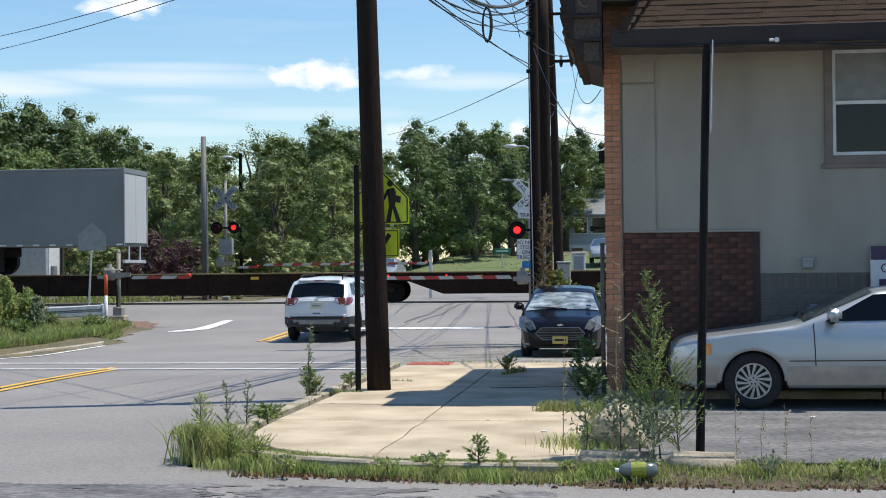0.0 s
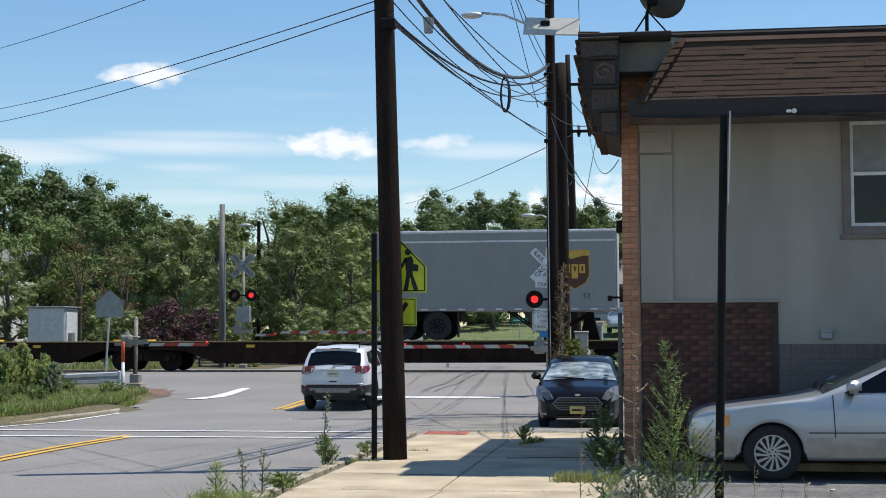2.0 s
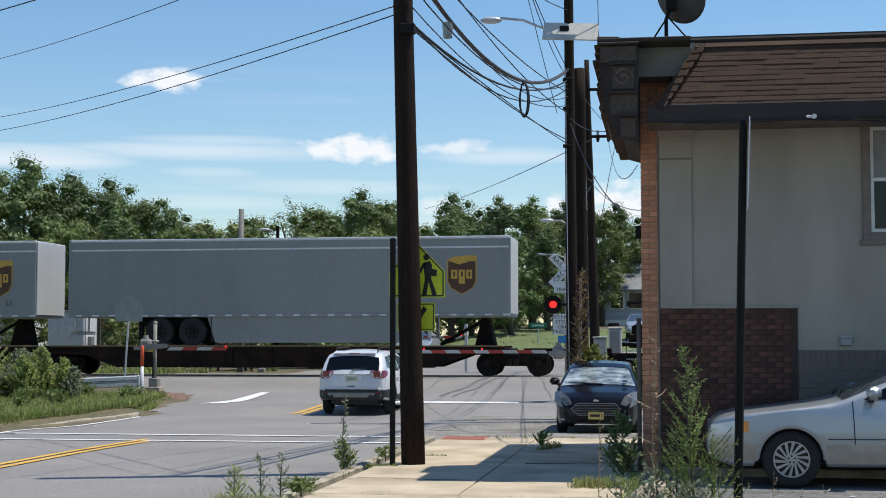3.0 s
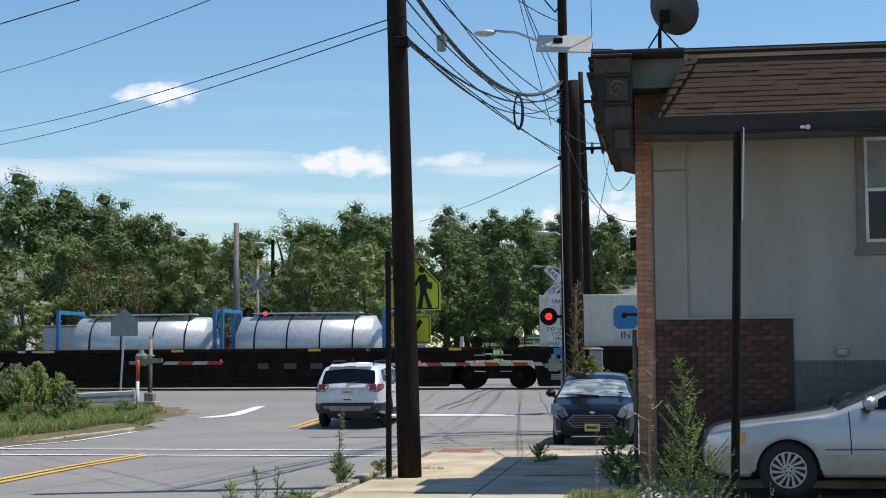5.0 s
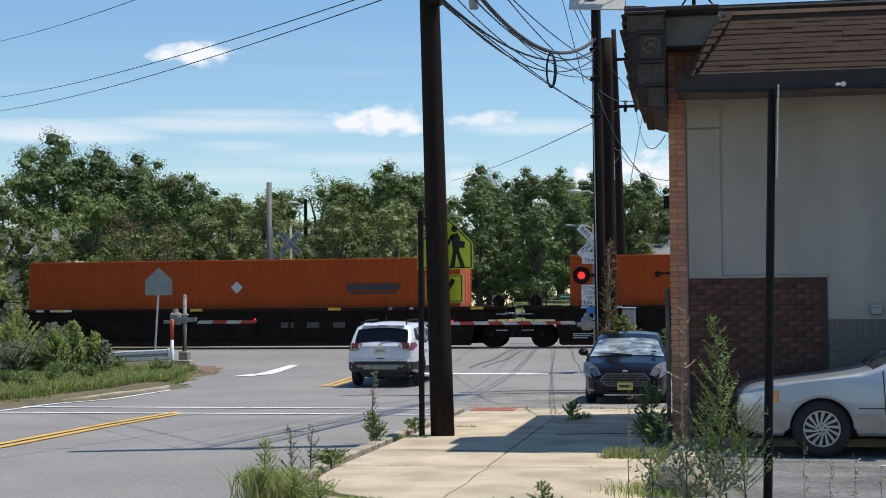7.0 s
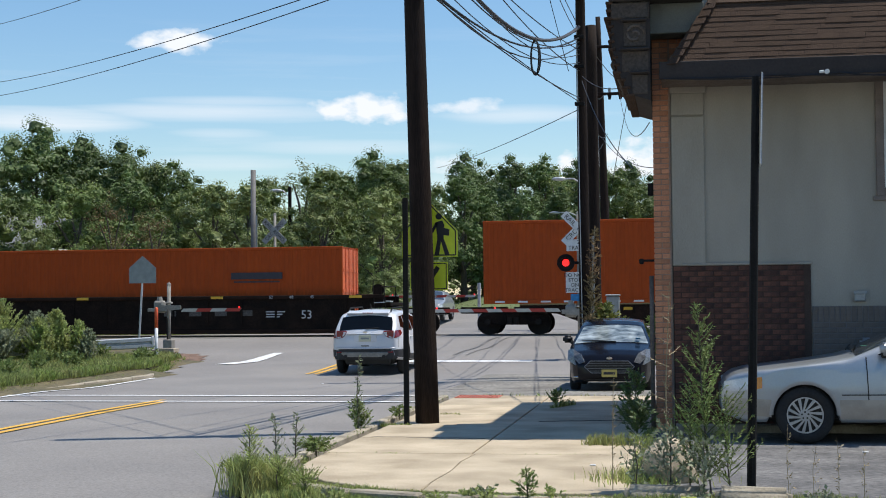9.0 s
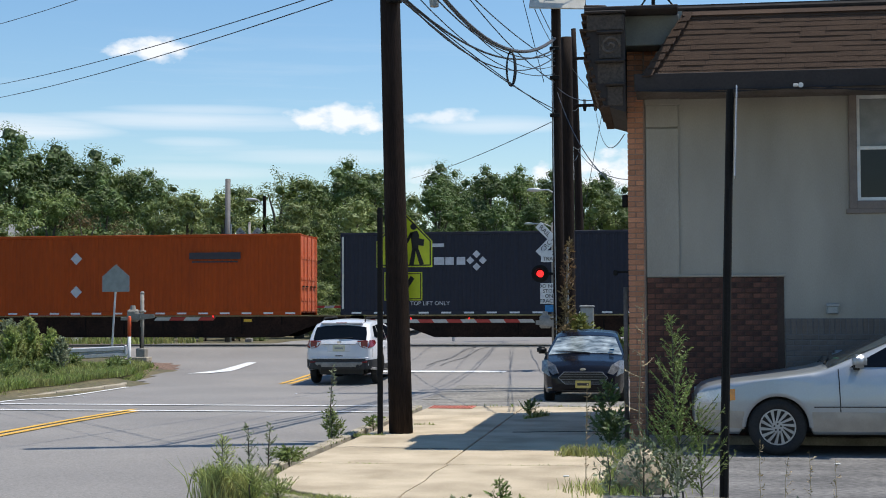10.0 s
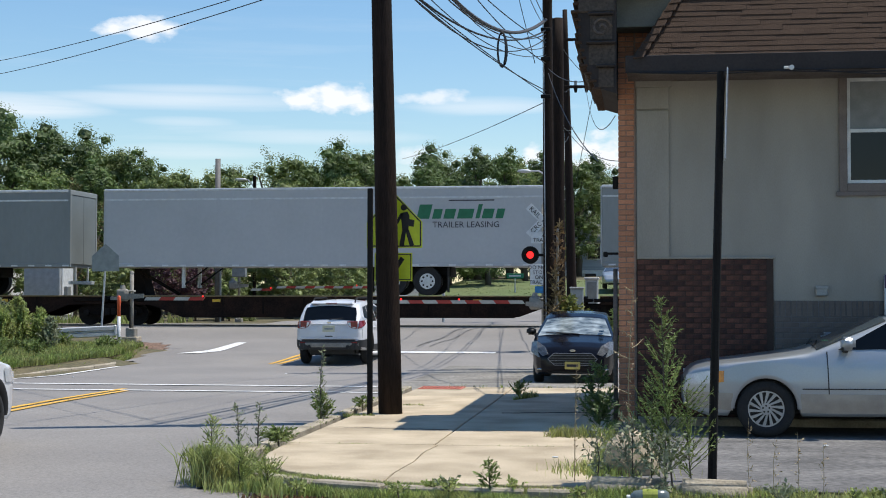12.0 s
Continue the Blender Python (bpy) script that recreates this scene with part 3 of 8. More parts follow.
# eave: fascia board, shingled slope with a hip at its left end
EY0, EY1, EZ0, EZ1 = 18.08, 18.52, 4.51, 5.35
setting("fascia", bevel(box(bmesh.new(), -0.24, 14, EY0 - 0.01, EY0 + 0.03, 4.335, 4.55), 0.006), FASCIA, "dark grey-brown fascia board")
setting("soffit", box(bmesh.new(), -0.22, 14, EY0 + 0.03, WALL_Y - 0.002, 4.355, 4.37), SOFFIT, "weathered eave soffit")
roof = thing("shingle_roof", "steep eave of faded brown asphalt shingles", "", kind="structure")
HIP0, HIP1 = -0.08, 0.44
part("deck", prism(bmesh.new(), [(EY0 + 0.02, EZ0 - 0.02), (EY1, EZ1 - 0.02), (WALL_Y - 0.003, EZ1 - 0.02), (WALL_Y - 0.003, EZ0 - 0.02)], "x", HIP1, 14), FASCIA, roof)
bm = bmesh.new()
vs = [bm.verts.new(p) for p in ((HIP0 - 0.1, EY0 + 0.02, EZ0 - 0.02), (HIP1, EY0 + 0.02, EZ0 - 0.02), (HIP1, EY1, EZ1 - 0.02), (HIP0 - 0.1, EY1, EZ0 - 0.02), (HIP1, EY1, EZ0 - 0.02))]
for f in ((0, 1, 2), (0, 2, 3), (1, 4, 2), (3, 2, 4), (0, 3, 4, 1)):
    bm.faces.new([vs[i] for i in f])
part("hip_end", bm, SHINGLE, roof)
slope = math.hypot(EY1 - EY0, EZ1 - EZ0)
ang = math.degrees(math.atan2(EZ1 - EZ0, EY1 - EY0))
NROW = 12
rh = slope / NROW
sh_me = mesh_of(prism(bmesh.new(), [(0, 0.004), (rh * 1.12, 0.0), (rh * 1.12, 0.003), (0, 0.0095)], "x", 0, 0.30), "shingle", SHINGLE)
n_sh = 0
for k in range(NROW):
    x = HIP0 + (HIP1 - HIP0) * (k + 0.2) / NROW + random.uniform(0, 0.04)
    while x < 6.5:
        y, z = EY0 + (EY1 - EY0) * k / NROW, EZ0 + (EZ1 - EZ0) * k / NROW
        piece("shingle", sh_me, roof, pose(x, y + random.uniform(-0.004, 0.004), z, ang + random.uniform(-0.15, 0.15)))
        x += 0.304
bm = bmesh.new()
for k in range(NROW):
    y, z = EY0 + (EY1 - EY0) * k / NROW, EZ0 + (EZ1 - EZ0) * k / NROW
    m = pose(6.5, y, z, ang)
    q = bmesh.new()
    prism(q, [(0, 0.004), (rh * 1.12, 0.0), (rh * 1.12, 0.003), (0, 0.0095)], "x", 0, 7.5)
    q.transform(m)
    tmp = bpy.data.meshes.new("t")
    q.to_mesh(tmp)
    q.free()
    bm.from_mesh(tmp)
    bpy.data.meshes.remove(tmp)
part("far_shingles", bm, SHINGLE, roof)
cap_me = mesh_of(bevel(box(bmesh.new(), -0.075, 0.075, -0.09, 0.09, 0, 0.016), 0.005), "hip_cap", SHINGLE)
for k in range(8):
    u = (k + 0.4) / 8
    piece("hip_cap", cap_me, roof, pose(HIP0 + (HIP1 - HIP0) * u, EY0 + (EY1 - EY0) * u - 0.01, EZ0 + (EZ1 - EZ0) * u + 0.02, 48, 0, -30))
part("ridge_cap", bevel(prism(bmesh.new(), [(EY1 - 0.05, EZ1 - 0.02), (EY1 + 0.2, EZ1 + 0.14), (EY1 + 0.2, EZ1 + 0.08), (EY1, EZ1 - 0.04)], "x", 0.36, 14), 0.006), SHINGLE, roof)
bm = bmesh.new()
tube(bm, [(-0.85 + i * 0.5, EY1 + 0.1, EZ1 + 0.10 + 0.012 * noise.noise((i, 0, 0))) for i in range(30)], 0.03, 6)
part("edge_roll", bm, FASCIA, roof)

# street-side cornice, seen from its end
cor = thing("cornice", "bracketed street cornice with ragged shingle edge", "", kind="structure")
CORNICE_PANEL = mat("dark_cornice_panel", (0.062, 0.050, 0.041), 0.9, vary=0.35, scale=5, fine=30, bump=0.4, second=(0.085, 0.066, 0.05), amount=0.8)
CY = 18.12
CP = [(-0.35, 4.10), (-0.61, 4.18), (-0.76, 4.52), (-0.82, 4.79), (-0.83, 5.36), (-0.35, 5.36)]
part("cornice_body", prism(bmesh.new(), [(x, z) for x, z in CP], "y", CY + 0.06, 20.3), FASCIA, cor)
for z0, z1, x0, x1, y in ((5.11, 5.32, -0.82, -0.36, 0.0), (4.77, 5.07, -0.67, -0.40, 0.02), (4.46, 4.71, -0.69, -0.37, 0.03), (4.18, 4.42, -0.57, -0.38, 0.02)):
    part("cornice_panel", rbox(x0, x1, CY + y + 0.025, CY + 0.058, z0, z1, 0.02), CORNICE_PANEL, cor)
    part("moulding", rbox(x0 - 0.03, x1 + 0.02, CY - 0.03, CY + 0.06, z1 + 0.005, z1 + 0.035, 0.01), FASCIA, cor)
    if z0 != 4.77:
        continue
    cx, cz, q = (x0 + x1) / 2, (z0 + z1) / 2, (z1 - z0) * 0.42
    part("scroll", tube(bmesh.new(), [(cx + q * (1 - k / 22) * math.cos(k * 0.5), CY + y + 0.02, cz + q * (1 - k / 22) * math.sin(k * 0.5)) for k in range(20)], 0.018, 6), SOFFIT, cor, "carved wooden scroll", smooth=True)
for y in (18.6, 19.2, 19.8):
    part("bracket", bevel(prism(bmesh.new(), [(-0.80, 4.75), (-0.86, 4.62), (-0.75, 4.38), (-0.59, 4.16), (-0.59, 4.5)], "y", y, y + 0.12), 0.01), SOFFIT, cor)
for k in range(13):
    z = 4.15 + k * 0.096
    x = lerp([(4.08, -0.59), (4.52, -0.78), (4.79, -0.84), (5.36, -0.86)], z)
    part("shingle_edge", rbox(x - random.uniform(0.0, 0.065), x + 0.06, CY + 0.03, 20.3, z, z + 0.035, 0.008), SHINGLE, cor)
part("peak_shingles", bevel(prism(bmesh.new(), [(-0.90, 5.40), (-0.90, 5.66), (-0.62, 5.65), (-0.42, 5.48), (-0.40, 5.40)], "y", 19.2, 20.2), 0.01), SHINGLE, cor, "patch of brown shingles")
part("flashing", rbox(-0.36, 0.32, 18.52, WALL_Y - 0.005, 4.98, 5.36, 0.01), FLASHING, cor, "green-grey metal flashing")
part("coping", rbox(-0.85, 0.30, CY + 0.0, WALL_Y + 0.3, 5.36, 5.41, 0.01), FASCIA, cor)

# small things on the building
pipe = thing("downpipe", "dark brown metal downpipe at the building corner", "pipe")
part("pipe", tube(bmesh.new(), [(-0.385, WALL_Y - 0.02, 0.0), (-0.385, WALL_Y - 0.02, 1.95)], 0.03, 10), SOFFIT, pipe, smooth=True)
lampb = thing("wall_lamp", "small black lamp on the brick corner", "lamp")
part("arm", rbox(-0.50, -0.345, WALL_Y - 0.03, WALL_Y, 2.13, 2.16, 0.006), STEEL_DARK, lampb)
part("head", rbox(-0.54, -0.48, WALL_Y - 0.06, WALL_Y + 0.02, 2.10, 2.17, 0.012), STEEL_DARK, lampb)
vent = thing("wall_box", "small dark box on the brick corner", "utility box")
part("case", rbox(-0.42, -0.345, WALL_Y - 0.01, WALL_Y + 0.1, 2.98, 3.14, 0.01), STEEL_DARK, vent)
outlet = thing("outlet_box", "grey weatherproof outlet box on the wall", "outlet")
part("case", rbox(2.12, 2.26, WALL_Y - 0.08, WALL_Y - 0.002, 1.60, 1.73, 0.012), SIGN_BACK, outlet)
part("cover", rbox(2.11, 2.27, WALL_Y - 0.095, WALL_Y - 0.08, 1.69, 1.735, 0.006), SIGN_BACK, outlet)
cams = thing("eave_light", "small white fitting under the fascia", "fitting")
part("base", rbox(1.66, 1.72, EY0 - 0.04, EY0 - 0.012, 4.345, 4.38, 0.008), WINDOW_FRAME, cams)
part("bulb", disc(bmesh.new(), (1.75, 4.36), 0.03, "y", EY0 - 0.06, EY0 - 0.012), WINDOW_FRAME, cams)
wire = thing("eave_wire", "black wires drooping along the fascia", "cable")
for k, dr in enumerate((0.05, 0.09, 0.03)):
    part("wire", tube(bmesh.new(), sag((-0.2, EY0 - 0.02, 4.34), (1.2 + k * 0.7, EY0 - 0.03, 4.345), dr * 0.4) + sag((1.2 + k * 0.7, EY0 - 0.03, 4.345), (4.5, EY0 - 0.03, 4.35), dr), 0.008, 5), CABLE, wire)

strip_kerb("lot_kerb", [(12, 18.45), (0.0, 18.45)], 0.14, 0.10, -0.1, "pale concrete kerb at the wall's foot")
setting("wall_strip", box(bmesh.new(), -0.1, 12, 18.59, 18.96, -0.1, 0.07), KERB, "concrete strip along the wall")

# satellite dish on the roof edge
dish = thing("satellite_dish", "dark grey satellite dish on a roof tripod", "antenna")
bm = bmesh.new()
rings = []
for i in range(7):
    r = 0.36 * i / 6
    rings.append([bm.verts.new((r * math.cos(k * math.pi / 14), r * math.sin(k * math.pi / 14) * 1.05, 0.09 * (i / 6) ** 2)) for k in range(28)])
for q, s in zip(rings[1:], rings[2:]):
    for k in range(28):
        bm.faces.new((q[k], q[(k + 1) % 28], s[(k + 1) % 28], s[k]))
bm.faces.new(rings[1])
for v in rings[0]:
    bm.verts.remove(v)
dm = mat("dish_grey", (0.10, 0.098, 0.095), 0.6, vary=0.1)
ob = part("reflector", bm, dm, dish, smooth=True, at=pose(0.16, 19.6, 6.22, -62, 12, -24))
ob.modifiers.new("thick", "SOLIDIFY").thickness = 0.02
part("mast", tube(bmesh.new(), [(0.0, 19.62, 5.3), (0.0, 19.62, 5.95), (0.06, 19.6, 6.12)], 0.025, 8), STEEL_DARK, dish)
part("bracket", rbox(0.0, 0.14, 19.52, 19.64, 6.05, 6.22, 0.02), STEEL_DARK, dish)
for x in (-0.24, 0.36):
    part("stay", tube(bmesh.new(), [(0.02, 19.6, 5.98), (x, 19.5, 5.56)], 0.012, 6), STEEL_DARK, dish)
part("foot", rbox(-0.06, 0.06, 18.93, 19.6, 5.3, 5.34, 0.01), STEEL_DARK, dish)
part("wall_clamp", tube(bmesh.new(), [(0.0, 18.94, 5.12), (0.0, 18.94, 5.34)], 0.02, 6), STEEL_DARK, dish)

# ---- poles, signs and lines ----


def wood_pole(label, foot, top, r0, r1, group="wooden utility poles"):
    p = thing("utility_pole", label, "pole", group)
    f, t = Vector(foot), Vector(top)
    n = 10
    part("shaft", tube(bmesh.new(), [f.lerp(t, k / n) for k in range(n + 1)], [r0 + (r1 - r0) * k / n for k in range(n + 1)], 16), POLE, p, smooth=True)
    return p


pole1 = wood_pole("dark tarred wooden utility pole at the kerb", (-3.44, 19.73, -0.1), (-3.70, 19.73, 10.8), 0.165, 0.118)
part("cable_bracket", rbox(-3.60, -3.40, 19.52, 19.66, 5.86, 6.0, 0.01), STEEL_DARK, pole1)
part("through_bolt", tube(bmesh.new(), [(-3.78, 19.6, 6.9), (-3.4, 19.6, 6.9)], 0.015, 6), STEEL_DARK, pole1)
poleA = wood_pole("tall dark utility pole with crossarm and street light", (-2.27, 35, -0.3), (-2.33, 35, 11.9), 0.145, 0.105)
part("crossarm", rbox(-3.47, -1.55, 34.80, 34.90, 10.35, 10.48, 0.01), POLE, poleA)
for x in (-3.40, -1.62):
    part("insulator", tube(bmesh.new(), [(x, 34.85, 10.48), (x, 34.85, 10.56), (x, 34.85, 10.66)], [0.02, 0.05, 0.03], 8), SIGN_BACK, poleA)
    part("brace", tube(bmesh.new(), [(x * 0.45 - 2.48 * 0.55, 34.87, 10.36), (-2.48, 34.87, 9.85)], 0.018, 6), STEEL_DARK, poleA)
arm = part("lamp_arm", tube(bmesh.new(), [(-2.52, 34.9, 8.95), (-2.9, 34.8, 9.15), (-3.4, 34.75, 9.36), (-3.95, 34.7, 9.42)], 0.03, 8), GALV, poleA, "bare metal lamp arm", smooth=True)
bm = bmesh.new()
bmesh.ops.create_uvsphere(bm, u_segments=14, v_segments=8, radius=1, matrix=Matrix.Translation((-4.16, 34.7, 9.37)) @ Matrix.Diagonal((0.27, 0.12, 0.085, 1)))
part("luminaire", bm, GALV, poleA, "cobra-head street light", smooth=True)
panel = part("solar_panel", rbox(-0.66, 0.66, -0.02, 0.02, -0.27, 0.27, 0.006), mat("pale_panel_back", (0.55, 0.53, 0.47), 0.6, vary=0.1, scale=3), poleA, "pale back of a solar panel", at=pose(-2.26, 34.78, 9.05, -32, 3))
part("panel_bracket", rbox(-2.52, -2.30, 34.76, 34.95, 8.9, 9.2, 0.01), STEEL_DARK, poleA)
poleB = wood_pole("stout dark pole stub beside a taller pole", (-2.10, 36, -0.3), (-2.125, 36, 8.38), 0.17, 0.135)
poleC = wood_pole("slim dark utility pole beyond the tracks", (-3.05, 62, 0.0), (-3.36, 62, 13.6), 0.23, 0.10)
for z, a, b in ((10.3, -3.5, -2.0), (12.3, -3.6, -2.6)):
    part("crossarm", rbox(a, b, 61.8, 61.9, z - 0.06, z + 0.06, 0.01), POLE, poleC)
for x in (-2.9, -2.5, -2.1):
    part("insulator", tube(bmesh.new(), [(x, 61.85, 10.36), (x, 61.85, 10.55)], 0.06, 8), SIGN_BACK, poleC)

for x, z in ((-2.9, 10.36), (-2.45, 10.36), (-2.1, 10.36)):
    part("insulator_skirt", tube(bmesh.new(), [(x, 61.85, z - 0.3), (x, 61.85, z - 0.1)], [0.05, 0.09], 8), STEEL_DARK, poleC)
part("ground_wire", tube(bmesh.new(), [(-2.33, 34.84, 0.0), (-2.37, 34.85, 4.0), (-2.40, 34.87, 8.2)], 0.012, 5), GALV, poleA, "pale wire stapled to the wood")
part("riser_pipe", tube(bmesh.new(), [(-2.12, 35.81, 0.0), (-2.13, 35.83, 3.2)], 0.03, 8), SIGN_BACK, poleB, "grey cable riser")
for z in (7.9, 7.2, 6.3):
    part("cable_clamp", rbox(-2.46, -2.22, 34.80, 34.87, z - 0.04, z + 0.05, 0.01), STEEL_DARK, poleA)
lines = thing("overhead_lines", "sagging black overhead cables between poles", "cable")


def cable(pts, r, m=CABLE, label=""):
    part("cable", tube(bmesh.new(), pts, r, 6), m, lines, label)


P1, PA = (-3.66, 19.6), (-2.48, 34.9)
# thick lashed bundle, from high on the near pole to the far one
cable(sag((-3.66, 19.6, 7.15), (-2.34, 34.88, 8.15), 0.96, 22), 0.038, CABLE_GREY, "thick lashed grey telephone cable")
for dz, z1, dr, r in ((6.05, 7.9, 0.55, 0.018), (6.05, 7.7, 0.66, 0.012), (5.98, 6.45, 0.14, 0.011), (6.0, 6.35, 0.06, 0.010), (6.6, 7.8, 0.62, 0.012), (6.9, 7.5, 0.7, 0.009), (6.3, 7.3, 0.5, 0.009)):
    cable(sag((-3.50, 19.6, dz), (-2.34, 34.88, z1), dr), r)
for z0, z1, dr in ((7.3, 7.6, 0.25), (8.2, 9.6, 0.3), (7.6, 7.1, 0.35)):
    cable(sag((-3.66, 19.6, z0), (-2.34, 34.88, z1), dr), 0.011)
bm = bmesh.new()
for k in range(3):
    tube(bm, [(-2.63 + (0.07 + 0.01 * k) * math.sin(a * 2 * math.pi / 20), 27 + 0.05 * k, 6.15 + 0.32 * math.cos(a * 2 * math.pi / 20)) for a in range(21)], 0.016, 6, cap=False)
part("cable_loop", bm, CABLE, lines, "hanging coil of spare cable")
part("splice_case", tube(bmesh.new(), [(-3.40, 22.6, 6.42), (-3.40, 22.6, 6.66)], [0.07, 0.09], 10), SIGN_BACK, lines, "small grey splice box")
# lines crossing the road to the left, and away past the far pole
for z0, x1, y1, z1, dr in ((6.29, -25, 49, 9.5, 0.25), (6.17, -25, 49, 9.0, 0.25), (7.6, -25, 49, 11.5, 0.25), (7.95, -16, 19.5, 4.85, 0.1)):
    cable(sag((-3.66, 19.7, z0), (x1, y1, z1), dr, 24), 0.0085)
for z0, x1, z1, dr in ((10.6, -3.5, 12.4, 0.8), (10.6, -2.0, 10.6, 0.9), (7.1, -3.0, 8.6, 0.7), (6.6, -3.2, 8.2, 0.7)):
    cable(sag((-3.4 if z0 > 10 else -2.4, 35, z0), (x1, 61.8, z1), dr), 0.013)
cable(sag((-2.36, 35, 6.2), (-12.5, 75, 8.55), 0.15, 20), 0.010)
cable(sag((-2.3, 35, 7.0), (-0.6, 25.0, 5.4), 0.25), 0.010)
cable(sag((-2.3, 35, 6.9), (-0.7, 22.0, 3.6), 0.25), 0.010)
cable(sag((-2.1, 61.8, 10.5), (-0.45, 24.7, 4.9), 0.5), 0.011)
cable(sag((-2.5, 61.8, 10.5), (-0.5, 24.7, 4.6), 0.9), 0.009)
cable(sag((-3.2, 61.9, 8.4), (-0.7, 40, 5.2), 0.3), 0.012)
cable(sag((-2.1, 61.8, 10.3), (-2.9, 61.8, 6.2), 0.0), 0.014)
cable(sag((-2.36, 35, 7.6), (-3.2, 61.9, 10.2), 0.5), 0.010)
cable([(-1.62, 34.85, 10.4), (-1.6, 34.9, 8.8)], 0.01)
cable(sag((-3.40, 34.85, 10.4), (-2.6, 34.85, 7.1), 0.02), 0.01)
cable(sag((-3.40, 34.85, 10.6), (-8, 5, 13.5), 0.5), 0.012)
cable(sag((-1.62, 34.85, 10.6), (-6, 5, 13.5), 0.5), 0.012)

# school crossing sign behind the near pole, on its own post
xs = thing("crossing_sign", "lime-yellow pentagonal school crossing sign with arrow plate", "sign")
part("sign_post", rbox(-3.72, -3.65, 19.47, 19.53, -0.1, 3.05, 0.008), STEEL_DARK, xs, "dark steel sign post")
SX, SY = -3.44, 20.02


def sign_plate(name, poly, y, m, th=0.006):
    return part(name, prism(bmesh.new(), poly, "y", y - th, y), m, xs)


def pent(s):
    return [(SX - 0.39 * s, 2.62 - 0.36 * s), (SX + 0.39 * s, 2.62 - 0.36 * s), (SX + 0.39 * s, 2.62), (SX, 2.62 + 0.40 * s), (SX - 0.39 * s, 2.62)]


sign_plate("plate", pent(1.0), SY, SIGN_LIME)
for (ax, az), (bx, bz) in zip(pent(0.93), pent(0.93)[1:] + pent(0.93)[:1]):
    d = Vector((bx - ax, bz - az)).normalized() * 0.009
    sign_plate("border", [(ax - d.y, az + d.x), (bx - d.y, bz + d.x), (bx + d.y, bz - d.x), (ax + d.y, az - d.x)], SY - 0.007, SIGN_BLACK, 0.002)
# plain dark pictogram
PX = SX + 0.15
part("pictogram_dot", disc(bmesh.new(), (PX - 0.02, 2.82), 0.045, "y", SY - 0.010, SY - 0.007, 14), SIGN_BLACK, xs)
for poly in ([(PX - 0.065, 2.74), (PX + 0.03, 2.765), (PX + 0.06, 2.70), (PX + 0.045, 2.50), (PX - 0.04, 2.50)], [(PX - 0.04, 2.51), (PX + 0.015, 2.51), (PX - 0.02, 2.28), (PX - 0.085, 2.28)],
             [(PX, 2.51), (PX + 0.05, 2.51), (PX + 0.125, 2.30), (PX + 0.065, 2.28)], [(PX - 0.065, 2.74), (PX - 0.03, 2.72), (PX - 0.10, 2.59), (PX - 0.135, 2.61)], [(PX + 0.055, 2.66), (PX + 0.13, 2.64), (PX + 0.12, 2.55), (PX + 0.05, 2.56)]):
    part("pictogram_bar", prism(bmesh.new(), poly, "y", SY - 0.010, SY - 0.007), SIGN_BLACK, xs)
sign_plate("arrow_plate", [(SX - 0.28, 1.80), (SX + 0.25, 1.80), (SX + 0.25, 2.19), (SX - 0.28, 2.19)], SY, SIGN_LIME)
for a, b, c, d in (((-0.265, 1.815), (0.235, 1.815), (0.235, 1.828), (-0.265, 1.828)), ((-0.265, 2.162), (0.235, 2.162), (0.235, 2.175), (-0.265, 2.175)),
                   ((0.222, 1.83), (0.235, 1.83), (0.235, 2.16), (0.222, 2.16)), ((-0.265, 1.83), (-0.252, 1.83), (-0.252, 2.16), (-0.265, 2.16)),
                   ((-0.02, 1.97), (0.03, 1.93), (0.14, 2.10), (0.09, 2.14)), ((-0.12, 1.88), (0.05, 1.89), (0.0, 1.94), (-0.06, 2.01))):
    sign_plate("arrow_bar", [(SX + p[0], p[1]) for p in (a, b, c, d)], SY - 0.007, SIGN_BLACK, 0.002)
part("back_post", rbox(SX - 0.04, SX + 0.04, SY + 0.002, SY + 0.05, -0.1, 2.9, 0.005), STEEL_DARK, xs)

# leaning post with a narrow sign seen edge-on
ep = thing("edge_on_sign", "dark steel post with a parking sign seen edge-on", "sign")
part("post", tube(bmesh.new(), [(0.57, 13.14, -0.05), (0.665, 13.14, 3.60)], [0.040, 0.034], 8), STEEL_DARK, ep)
part("plate", rbox(-0.004, 0.004, -0.15, 0.15, -0.40, 0.40, 0.002), SIGN_WHITE, ep, "white sign plate edge-on", at=pose(0.708, 13.16, 3.22, 0, 1.8, -3))
part("plate_back", rbox(0.0, 0.004, -0.145, 0.145, -0.395, 0.395, 0.001), mat("faded_blue_sheeting", (0.28, 0.33, 0.42), 0.5), ep, at=pose(0.714, 13.16, 3.22, 0, 1.8, -3))
# ---- level crossing signals ----


